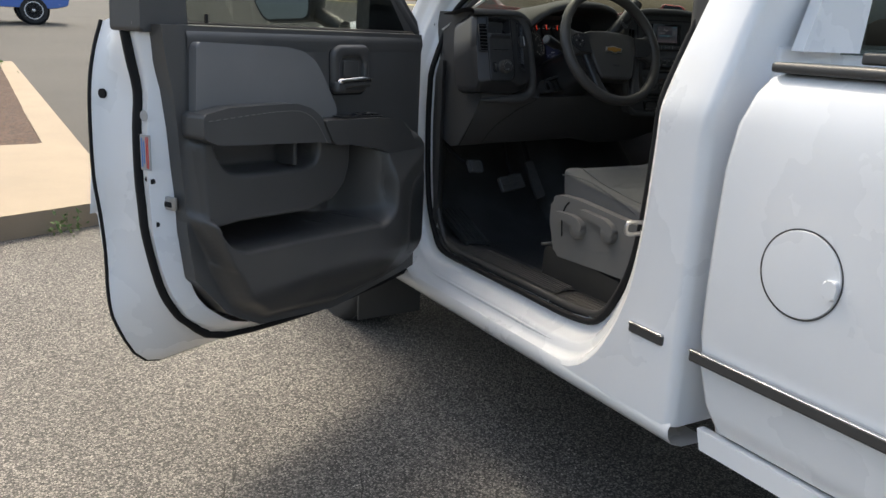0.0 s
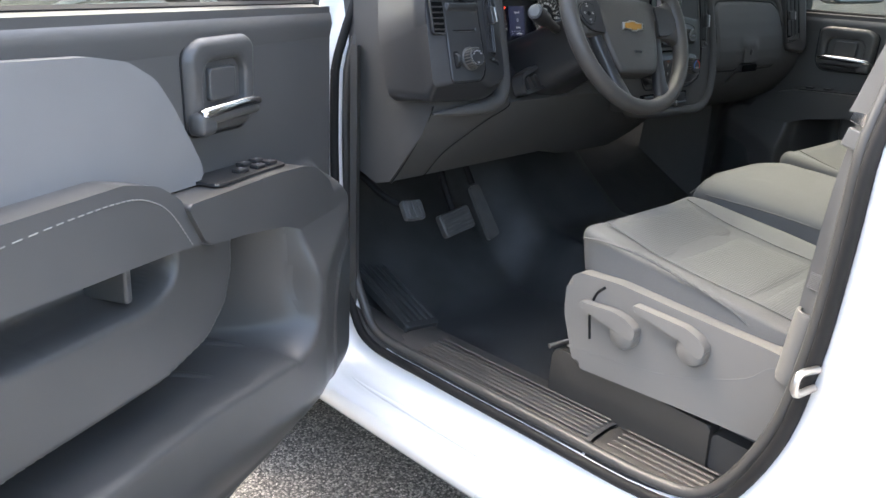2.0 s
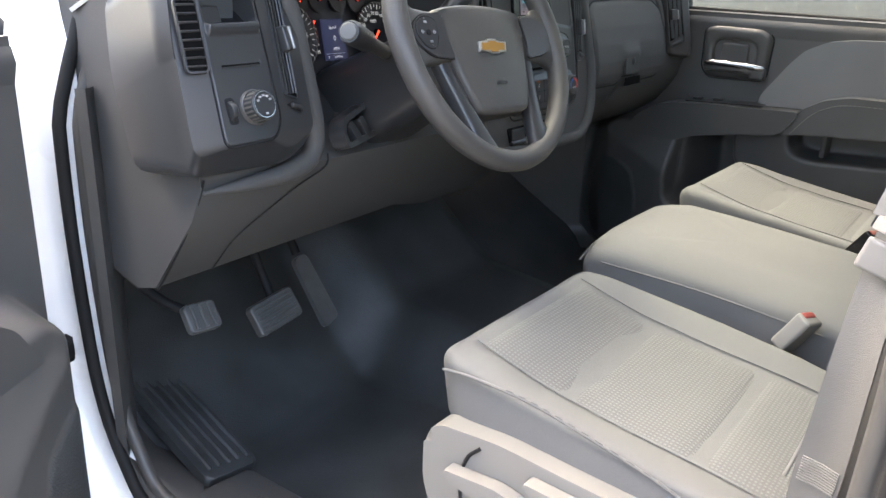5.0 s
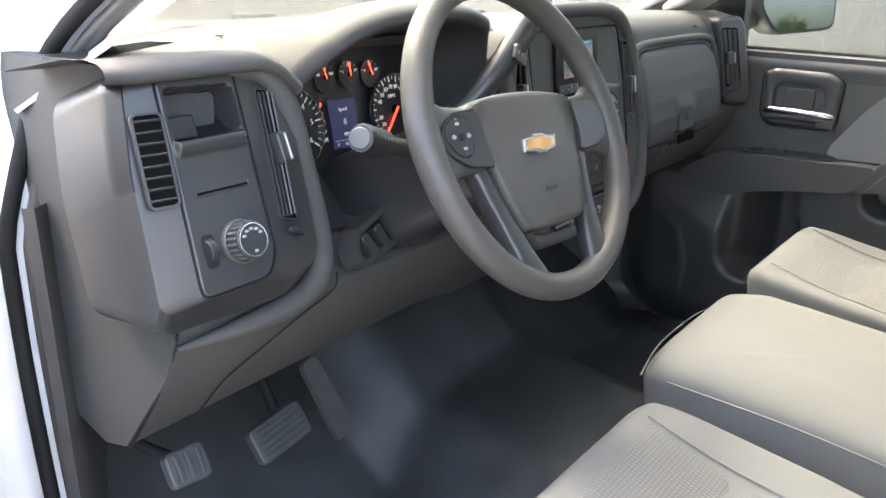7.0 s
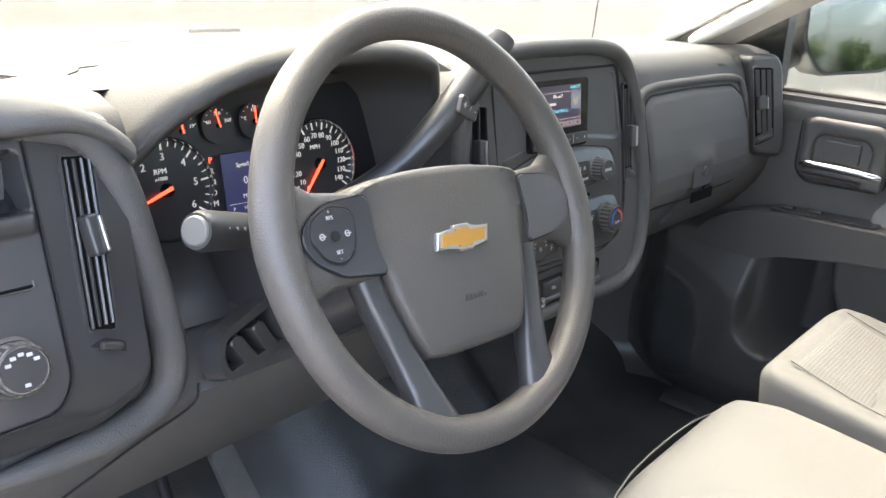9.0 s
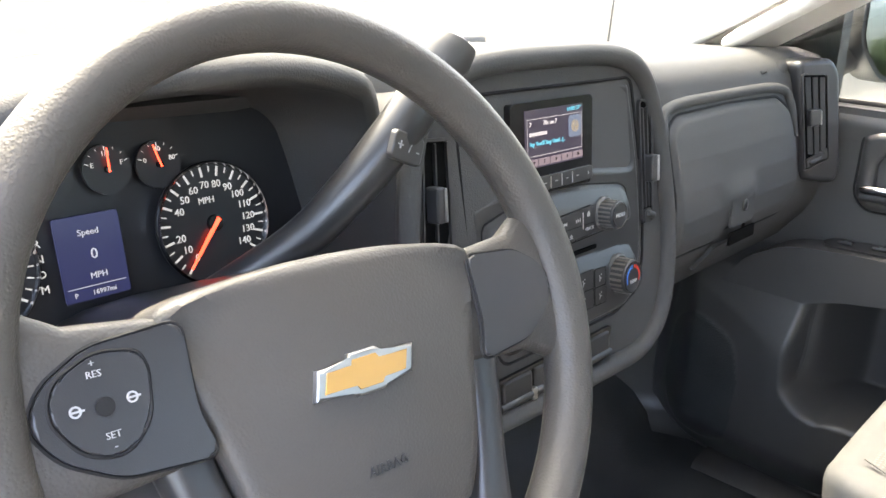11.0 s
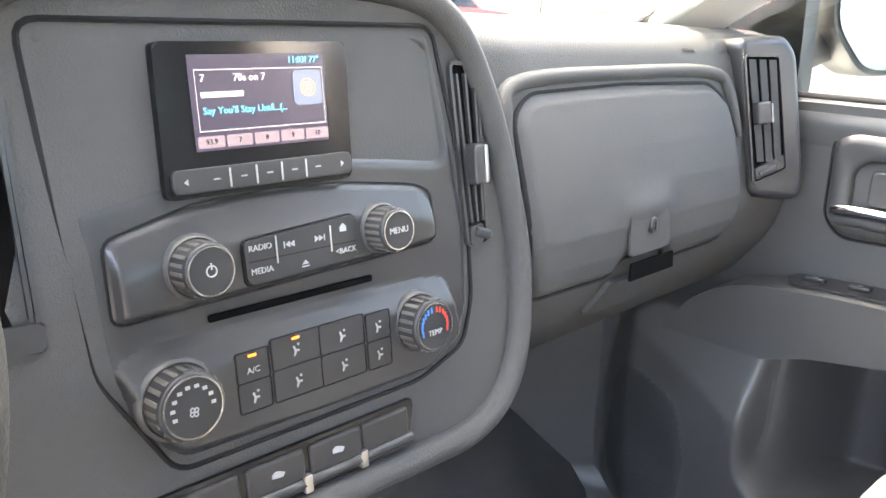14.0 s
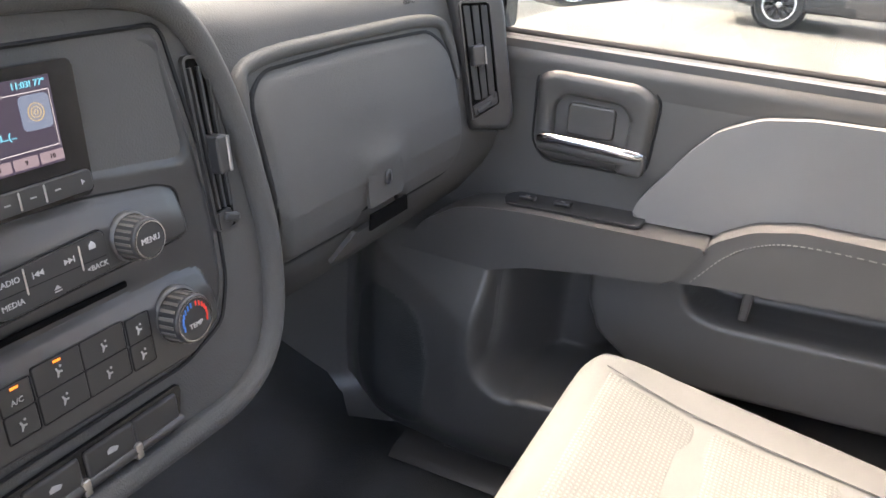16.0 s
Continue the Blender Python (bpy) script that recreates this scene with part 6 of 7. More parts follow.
    # window switches
    swp = rpoly([(-0.765, 1.138), (-0.718, 1.066), (-0.62, 1.055), (-0.48, 1.03), (-0.40, 1.002), (-0.33, 0.985), (-0.26, 0.955), (-0.235, 0.99), (-0.29, 1.07), (-0.35, 1.108), (-0.40, 1.12), (-0.49, 1.128), (-0.66, 1.134)], 0.014)
    sp_ = part("switch_shelf", prism(swp, 0.103, m, 0.014, 5, 0.0), DOORPANEL, door, "switch shelf")
    top = m @ plane((-0.47, 1.128, 0.05), (1, -0.05, 0), (0, 0.02, -1))
    part("switch_plate", prism(rpoly([(-0.185, -0.034), (0.04, -0.032), (0.055, 0.0), (0.04, 0.03), (-0.185, 0.032)], 0.01), 0.004, top, 0.0015, 1), BUTTON, sp_)
    keys = ((-0.03, -0.014), (-0.03, 0.012), (0.012, -0.014), (0.012, 0.012), (-0.08, -0.01)) if driver else ((-0.05, -0.002), (0.012, -0.002))
    for x, y in keys:
        b = part("window_switch", rbox((x, y, 0.007), (0.028, 0.016, 0.007), 0.0025, 2, top), BUTTON, sp_)
        part("switch_mark", rbox((x, y, 0.0108), (0.007, 0.002, 0.0006), 0, 1, top), INK, b)
    for u in (0.50, 0.63) if driver else ():
        part("bottle_rest", tube(curve([m @ Vector((-u - 0.03, 0.80, -0.06)), m @ Vector((-u, 0.788, 0.01)), m @ Vector((-u + 0.012, 0.768, 0.085))], 4), [0.010 + 0.0015 * q for q in range(9)], 10), DOORPANEL, door)
    part("sail_panel", prism(rpoly([(-0.35, 1.383), (-0.03, 1.383), (-0.03, 1.42), (-0.20, 1.55), (-0.34, 1.635)], 0.015), 0.05, m, 0.01, 3, -0.09), DOORTRIM, door)
    # window: glass, frame
    gw = part("window_glass", prism([(-1.2, 1.37), (-0.12, 1.37), (-0.30, 1.56), (-0.72, 1.80), (-1.2, 1.80)], 0.005, m, 0, 1, -0.035), CLEAR, door, "clear door window")
    gw.visible_shadow = False
    fr_ = [m @ Vector((-u, z, -0.06)) for u, z in ((0.03, 1.385), (0.30, 1.585), (0.55, 1.73), (0.80, 1.815), (1.15, 1.825), (1.27, 1.80))]
    part("window_frame", tube(curve(fr_, 4), 0.03, 8, flat=0.8), DOORTRIM, door, "black window frame")
    part("rear_frame", prism(rpoly([(-1.305, 1.365), (-1.16, 1.365), (-1.19, 1.82), (-1.29, 1.82)], 0.012), 0.1, m, 0.01, 2, -0.11), DOORTRIM, door)
    part("window_seal", tube([m @ Vector((-u, 1.386, -0.024)) for u in (1.2, 0.6, 0.1)], 0.008, 6), RUBBER, door)
    return door


DR = plane((-0.95, 2.62, 0), (0.866, 0.5, 0), (0, 0, 1))
ddoor = build_door(thing("driver_door", "open white pickup door with black and grey inner trim", "car door", (-0.95, 2.62, 0.5)), DR, True)
latch = part("door_latch", rbox((-1.236, 0.957, -0.022), (0.012, 0.034, 0.062), 0.005, 2, DR), STEEL, ddoor, "steel door latch")
part("latch_slot", rbox((-1.241, 0.955, -0.024), (0.006, 0.014, 0.046), 0.002, 1, DR), RUBBER, latch)
for u, z, n, r in ((1.262, 1.211, -0.205, 0.012), (1.272, 1.018, -0.047, 0.0065), (1.272, 1.014, -0.030, 0.0065), (1.262, 0.905, -0.034, 0.0075)):
    part("plug_hole", lathe([(r, -0.004), (r, 0.0025), (0.0001, 0.003)], 16, DR @ plane((-u, z, n), (0, 0, 1), (0, 1, 0))), RUBBER, ddoor)
lb = part("paper_label", rbox((-1.281, 1.085, -0.038), (0.002, 0.085, 0.034), 0, 1, DR), INK, ddoor, "white printed paper sticker")
for k, (n, w, mt) in enumerate(((-0.049, 0.070, BLUEINK), (-0.042, 0.055, BLUEINK), (-0.034, 0.075, REDINK), (-0.029, 0.075, REDINK))):
    part("print_bar", rbox((-1.2824, 1.085, n), (0.001, w, 0.0024), 0, 1, DR), mt, lb)
part("round_label", lathe([(0.013, 0), (0.013, 0.001), (0.0001, 0.001)], 20, DR @ plane((-1.279, 1.172, -0.040), (0, 0, 1), (0, 1, 0))), INK, ddoor, "small round white sticker")
part("check_strap", rbox((0.0, 0, 0), (0.10, 0.012, 0.028), 0.004, 1, Matrix.Translation((-0.985, 2.645, 0.885)) @ Matrix.Rotation(0.5, 4, "Z")), RUBBER, ddoor, "black door check strap")
part("strap_bracket", rbox((0, 0, 0), (0.03, 0.02, 0.045), 0.004, 1, Matrix.Translation((-0.955, 2.672, 0.885))), RUBBER, ddoor)
part("lock_pin", tube([DR @ Vector((-1.11, 1.39, 0.0)), DR @ Vector((-1.11, 1.412, 0.0))], 0.005, 8), RUBBER, ddoor)
PS = plane((0.858, 2.748, 0.081), (0, 1, 0), (0, 0, 1)) @ Matrix.Diagonal((0.937, 0.937, -0.937, 1))
build_door(thing("passenger_door", "closed passenger door with black and grey inner trim", "car door", (0.9, 2.1, 0.5)), PS, False)


def mirror_thing(name, label, at, s, turn):
    t = thing(name, label, "wing mirror", at)
    mm = Matrix.Translation(at) @ Matrix.Rotation(turn, 4, "Z") @ Matrix.Rotation(-0.075, 4, "X")
    # housing opens rearwards (-y)
    rings = []
    o = rpoly([(0.135, 0.098), (-0.135, 0.098), (-0.135, -0.03), (-0.075, -0.1), (0.135, -0.088)], 0.03, 5)
    for y, k in ((-0.035, 1.0), (-0.02, 1.03), (0.03, 1.0), (0.07, 0.85), (0.095, 0.5)):
        rings.append([mm @ Vector((x * k, y, z * k)) for x, z in o])
    part("housing", loft(rings), BLACK, t, "black mirror housing")
    part("mirror_glass", prism([(x * 0.94, z * 0.93) for x, z in o], 0.004, mm @ plane((0, -0.034, 0), (1, 0, 0), (0, 0, 1))), MIRROR, t, "rear-view mirror glass")
    part("arm", tube([mm @ Vector((-s * 0.10, 0.02, -0.05)), mm @ Vector((-s * 0.26, 0.0, -0.11))], 0.03, 8), BLACK, t)
    return t


mirror_thing("wing_mirror", "black passenger-side door mirror", (1.10, 2.378, 1.505), 1, radians(-29))
mirror_thing("wing_mirror", "black driver-side mirror on the open door", tuple(DR @ Vector((-0.26, 1.50, -0.45))), -1, radians(-62))


# ---- seats ----
def pillow(c, h, e=0.35, nu=40, nv=20, warp=None, m=None):
    """A rounded cushion: centre, half sizes, and how square it is; warp moves its points."""
    def sp(t):
        return math.copysign(abs(math.sin(t)) ** e, math.sin(t))

    def cp(t):
        return math.copysign(abs(math.cos(t)) ** e, math.cos(t))
    rings = []
    for j in range(nv + 1):
        b = -math.pi / 2 + math.pi * j / nv
        ring = []
        for i in range(nu):
            a = 2 * math.pi * i / nu
            p = Vector((c[0] + h[0] * cp(b) * cp(a), c[1] + h[1] * cp(b) * sp(a), c[2] + h[2] * sp(b)))
            if warp:
                p = Vector(warp(p))
            ring.append(m @ p if m else p)
        rings.append(ring)
    return loft(rings)


def weave():
    """A woven cloth with rows of small raised dots."""
    m = material("woven_grey_cloth", (0.142, 0.140, 0.137), 0.92, vary=0.05, scale=5, bump=0.3, grain=1400, fine=0.1)
    nt = m.node_tree
    b = nt.nodes["Principled BSDF"]
    tc = nt.nodes.new("ShaderNodeTexCoord")
    br = nt.nodes.new("ShaderNodeMix")
    br.data_type, br.blend_type = "RGBA", "MULTIPLY"
    br.inputs[0].default_value = 1.0
    for k, (axis, pitch) in enumerate((("X", 0.0068), ("Y", 0.0056))):
        wv = nt.nodes.new("ShaderNodeTexWave")
        wv.bands_direction = axis
        wv.inputs["Scale"].default_value = math.pi / 10 / pitch
        wv.inputs["Distortion"].default_value, wv.inputs["Detail"].default_value = 0.0, 0.0
        nt.links.new(tc.outputs["Object"], wv.inputs["Vector"])
        nt.links.new(wv.outputs[0], br.inputs[6 + k])
    bn = nt.nodes.new("ShaderNodeBump")
    bn.inputs["Strength"].default_value, bn.inputs["Distance"].default_value = 0.6, 0.0012
    nt.links.new(br.outputs[2], bn.inputs["Height"])
    old = b.inputs["Normal"].links[0].from_node
    nt.links.new(old.outputs[0], bn.inputs["Normal"])
    nt.links.new(bn.outputs[0], b.inputs["Normal"])
    mul = nt.nodes.new("ShaderNodeMix")
    mul.data_type, mul.blend_type = "RGBA", "MULTIPLY"
    mul.inputs[0].default_value = 0.3
    src = b.inputs["Base Color"].links[0].from_socket
    nt.links.new(src, mul.inputs[6])
    nt.links.new(br.outputs[2], mul.inputs[7])
    nt.links.new(mul.outputs[2], b.inputs["Base Color"])
    return m


WEAVE = weave()


def cushion_top(y):
    return table(((1.6, 0.872), (1.72, 0.892), (1.85, 0.908), (1.95, 0.926), (2.03, 0.952), (2.075, 0.968), (2.1, 0.962), (2.13, 0.92)), y)


def bucket(seat, cx, sgn, front, lift=0.008):
    """An outer seat; sgn is -1 where the door side lies at smaller x. front shifts it along the cab."""
    W = 0.228

    def warp(p):
        x, y, z = p
        t = (z - 0.87) / 0.07                                     # -1 bottom .. 1 top
        lx = (x - cx) / W
        top = cushion_top(y - front) + lift
        bol = (0.042 if lx * sgn < 0 else 0.028) * max(0, abs(lx) - 0.62) / 0.38 * table(((1.6, 0.4), (1.9, 1.0), (2.1, 0.35)), y - front)
        zz = lerp(0.86, top + bol - 0.010 * (1 - min(1, abs(lx) * 1.3) ** 2) * 0, max(0, min(1, (t + 1) / 2)))
        xx = cx + (x - cx) * (1 + 0.03 * (1 - t) * 0.5)
        return (xx, y + 0.012 * t * (y > 2.05 + front), zz)

    part("seat_cushion", pillow((cx, 1.85 + front, 0.87), (W, 0.258, 0.07), 0.26, 72, 26, warp), CLOTH, seat, "pale grey cloth cushion", 60)

    def top(x, y, up=0.0):
        lx = (x - cx) / W
        bol = (0.042 if lx * sgn < 0 else 0.028) * max(0, abs(lx) - 0.62) / 0.38 * table(((1.6, 0.4), (1.9, 1.0), (2.1, 0.35)), y)
        return (x, y + front, cushion_top(y) + lift + bol + up)

    # woven centre panels, front and rear, parted by a seam
    for y0, y1 in ((1.60, 1.742), (1.748, 1.928), (1.934, 2.066)):
        def fn(u, v, y0=y0, y1=y1):
            x = cx + lerp(-0.158, 0.158, u)
            y = lerp(y0, y1, v)
            edge = min(1, 12 * min(u, 1 - u, ), 9 * min(v, 1 - v))
            return top(x, y, -0.003 + 0.0075 * edge ** 0.5)
        part("woven_panel", sheet(fn, 20, 12), WEAVE, seat, "woven grey cloth panel", 70)
    for s in (-1, 1):
        line = [Vector(top(cx + s * 0.16, y, 0.0025)) for y in np.linspace(1.62, 2.07, 14)]
        part("seam", tube(line, 0.0014, 6), CLOTH, seat)
    # piping along the outer side
    side = curve([(cx + sgn * 0.226, 2.082 + front, 0.955), (cx + sgn * 0.233, 2.03 + front, 0.962), (cx + sgn * 0.234, 1.94 + front, 0.957), (cx + sgn * 0.233, 1.85 + front, 0.937), (cx + sgn * 0.231, 1.75 + front, 0.908), (cx + sgn * 0.229, 1.705 + front, 0.884)], 5)
    part("piping", tube(side, 0.0024, 6), CLOTH, seat)
    for a_, b_ in zip(side[8:-1], side[9:]):
        part("stitch", tube([a_.lerp(b_, 0.2) + Vector((sgn * 0.001, 0, 0.0035)), a_.lerp(b_, 0.75) + Vector((sgn * 0.001, 0, 0.0035))], 0.0009, 5), CLOTH, seat)
    # seat back
    R = Matrix.Translation((cx, 1.60 + front, 0.93)) @ Matrix.Rotation(radians(14), 4, "X")

    def bw(p):
        x, y, z = p
        k = max(0, abs(x / 0.235) - 0.6) / 0.4
        return (x * lerp(1.0, 0.9, max(0, (z - 0.25) / 0.4)), y + 0.035 * k * (y > -0.03), z)
    part("seat_back", pillow((0, -0.05, 0.29), (0.235, 0.075, 0.34), 0.35, 56, 24, bw, R), CLOTH, seat, "pale grey cloth backrest", 60)
    part("woven_panel", sheet(lambda u, v: R @ Vector((lerp(-0.14, 0.14, u), 0.029 + 0.004 * min(1, 10 * min(u, 1 - u)), lerp(0.02, 0.55, v))), 10, 10), WEAVE, seat)
    part("seam", tube([R @ Vector((sgn * 0.165, 0.043, z)) for z in np.linspace(0.0, 0.55, 12)], 0.0025, 6), STITCH, seat)
    part("head_rest", pillow((0, -0.03, 0.74), (0.13, 0.055, 0.09), 0.4, 32, 14, None, R), CLOTH, seat, "cloth head restraint")
    for s in (-1, 1):
        part("head_rest_post", tube([R @ Vector((s * 0.06, -0.04, 0.6)), R @ Vector((s * 0.06, -0.04, 0.7))], 0.006, 8), STEEL, seat)


dseat = thing("driver_seat", "pale grey cloth driver seat with a plastic side shield", "car seat", (-0.49, 1.85, 0.6), "front seats")
bucket(dseat, -0.505, -1, 0.0)
SD = plane((-0.757, 0, 0), (0, -1, 0), (0, 0, 1))                  # faces the driver door
shield = rpoly([(-2.05, 0.687), (-1.815, 0.695), (-1.54, 0.70), (-1.53, 0.862), (-1.60, 0.866), (-1.655, 0.872), (-1.72, 0.877), (-1.84, 0.887), (-1.965, 0.898), (-2.06, 0.894), (-2.086, 0.872), (-2.087, 0.80)], 0.018)
sd = part("side_shield", prism(shield, 0.085, SD, 0.016, 3, -0.075), SHELL, dseat, "moulded pale grey side shield")
part("shield_crease", tube(curve([SD @ Vector((x, z, 0.008)) for x, z in ((-2.07, 0.727), (-1.9, 0.742), (-1.80, 0.762), (-1.69, 0.804), (-1.652, 0.838), (-1.60, 0.858))], 5), 0.003, 8, flat=0.6), SHELL, sd)


def lever(pts, pivot):
    lv = part("seat_lever", prism(rpoly(pts, 0.007), 0.022, SD, 0.006, 3, 0.012), SHELL, dseat, "pale grey seat adjuster lever")
    part("lever_boss", lathe([(0.03, 0.0), (0.03, 0.016), (0.025, 0.024), (0.0001, 0.026)], 28, SD @ Matrix.Translation((*pivot, 0.008)) @ Matrix.Diagonal((1.0, 1.05, 1, 1))), SHELL, lv)


lever([(-2.037, 0.845), (-2.03, 0.83), (-1.95, 0.812), (-1.905, 0.80), (-1.90, 0.825), (-1.925, 0.842), (-1.955, 0.848)], (-1.932, 0.805))
lever([(-1.915, 0.876), (-1.908, 0.862), (-1.81, 0.84), (-1.765, 0.815), (-1.755, 0.838), (-1.77, 0.856), (-1.80, 0.868)], (-1.787, 0.825))
part("lever_slot", tube(curve([SD @ Vector((x, z, 0.0105)) for x, z in ((-1.992, 0.882), (-2.012, 0.86), (-2.022, 0.82), (-2.016, 0.762))], 5), 0.003, 6), RUBBER, sd)
# riser and track cover under the seat
riser = rpoly([(-2.117, 0.578), (-1.735, 0.585), (-1.737, 0.682), (-2.10, 0.708), (-2.112, 0.69)], 0.008)
part("riser_cover", prism(riser, 0.06, SD, 0.012, 3, -0.058), DARKBROWN, dseat, "dark brown plastic seat riser cover")
part("riser_rear", prism(rpoly([(-1.735, 0.59), (-1.55, 0.60), (-1.55, 0.66), (-1.735, 0.668)], 0.008), 0.06, SD, 0.01, 2, -0.066), BLACK, dseat)
part("seat_pan", rbox((-0.49, 1.84, 0.79), (0.44, 0.46, 0.15), 0.03), SHELL, dseat)
part("seat_track", rbox((-0.49, 1.86, 0.63), (0.46, 0.46, 0.1), 0.02), BLACK, dseat)
part("track_pin", tube([(-0.775, 2.11, 0.712), (-0.73, 2.095, 0.716)], 0.006, 8), STEEL, dseat, "steel track pin")

cseat = thing("centre_seat", "pale grey cloth centre seat cushion", "car seat", (-0.02, 1.9, 0.7), "front seats")


def cwarp(p):
    x, y, z = p
    t = (z - 0.9) / 0.1
    zz = lerp(0.80, table(((1.55, 0.955), (1.8, 0.99), (2.05, 1.016), (2.12, 1.008), (2.16, 0.97)), y), max(0, min(1, (t + 1) / 2)))
    return (x, y + 0.012 * t * (y > 2.0), zz - 0.02 * ((x - 0.01) / 0.21) ** 4 * t)


part("seat_cushion", pillow((0.01, 1.86, 0.9), (0.212, 0.3, 0.1), 0.28, 64, 24, cwarp), CLOTH, cseat, "smooth pale grey cloth cushion", 60)
part("piping", tube(curve([(-0.201, 2.10, 0.965), (-0.203, 1.9, 0.955), (-0.202, 1.7, 0.93)], 6), 0.0016, 6), CLOTH, cseat)
part("piping", tube(curve([(-0.185, 2.152, 0.955), (-0.07, 2.168, 0.965), (0.09, 2.168, 0.965), (0.2, 2.155, 0.955)], 6), 0.0016, 6), CLOTH, cseat)
CR = Matrix.Translation((-0.025, 1.57, 0.97)) @ Matrix.Rotation(radians(14), 4, "X")
part("seat_back", pillow((0, -0.05, 0.25), (0.2, 0.07, 0.3), 0.35, 48, 20, None, CR), CLOTH, cseat, "pale grey cloth folding backrest", 60)
part("seat_base", rbox((-0.025, 1.82, 0.75), (0.36, 0.5, 0.2), 0.03), BLACK, cseat)

pseat = thing("passenger_seat", "pale grey cloth passenger seat with woven panels", "car seat", (0.45, 1.88, 0.6), "front seats")
bucket(pseat, 0.482, 1, 0.03, 0.05)
part("side_shield", rbox((0.70, 1.85, 0.80), (0.07, 0.5, 0.2), 0.03, 3), SHELL, pseat)
part("seat_pan", rbox((0.45, 1.86, 0.72), (0.44, 0.46, 0.28), 0.03), BLACK, pseat)

# belts and buckles
belt = thing("seat_belt", "grey webbing seat belt with a plastic boot", "seat belt", (-0.79, 1.6, 0.9))
part("anchor_boot", lathe([(0.0235, -0.09), (0.0255, -0.08), (0.0245, 0.03), (0.0225, 0.040), (0.017, 0.040), (0.015, 0.02)], 32, Matrix.Translation((-0.768, 1.603, 0.922)) @ Matrix.Rotation(0.1, 4, "X"), True), SHELL, belt, "round grey anchor boot")
WEB = material("grey_webbing", (0.13, 0.124, 0.115), 0.8, vary=0.08, bump=0.6, grain=900)
a, b = Vector((-0.768, 1.603, 0.945)), Vector((-0.785, 1.574, 1.27))


def web(u, v):
    p = a.lerp(b, v)
    w = lerp(0.021, 0.024, min(1, v * 6))
    ang = lerp(0.25, 0.9, v)
    return p + Vector((0.012 * math.sin(v * 7) * 0.4, 0, 0)) + Vector((math.sin(ang) * 0.4, math.cos(ang), 0.12)) * (w * (2 * u - 1)) + Vector((0.004 * math.sin(3.1 * u), 0, 0))


part("webbing", sheet(web, 6, 16, 0.002), WEB, belt, "grey belt webbing")
for k in range(10):
    q = [web(u, 0.16 + 0.009 * k) for u in (0.1, 0.5, 0.9)]
    part("bar_tack", tube([v + Vector((-0.0015, 0, 0)) for v in q], 0.001, 4), STITCH, belt)
part("belt_tongue", rbox((0, 0, 0), (0.010, 0.052, 0.03), 0.004, 2, Matrix.Translation((-0.788, 1.572, 1.245)) @ Matrix.Rotation(0.3, 4, "X")), SHELL, belt, "pale grey belt tongue")
part("tongue_plate", rbox((0, 0, 0), (0.004, 0.03, 0.03), 0.003, 1, Matrix.Translation((-0.792, 1.575, 1.285)) @ Matrix.Rotation(0.3, 4, "X")), CHROME, belt)
part("upper_webbing", sheet(lambda u, v: Vector((-0.805 + 0.07 * v, 1.57 - 0.09 * v + lerp(-0.022, 0.022, u), lerp(1.29, 1.66, v))), 2, 4, 0.002), WEB, belt)
for i, (p, mt, rot) in enumerate((((-0.232, 1.735, 0.938), SHELL, 0.55), ((0.252, 1.725, 0.965), PIANO, 0.6))):
    bk = thing("belt_buckle", "pale grey seat belt buckle with a red button" if i == 0 else "black seat belt buckle with a red button", "belt buckle", p, "belt buckles")
    bmx = Matrix.Translation(p) @ Matrix.Rotation(rot, 4, "X") @ Matrix.Rotation(-0.35, 4, "Z")
    part("body", rbox((0, 0, 0), (0.046, 0.028, 0.07), 0.006, 3, bmx), mt, bk)
    part("button", rbox((0, 0.006, 0.0335), (0.034, 0.012, 0.006), 0.003, 2, bmx), material("buckle_red", (0.24, 0.05, 0.04), 0.4, vary=0.05), bk, "red release button")
    part("strap", rbox((0, 0, -0.055), (0.04, 0.01, 0.06), 0.003, 1, bmx), WEB, bk)


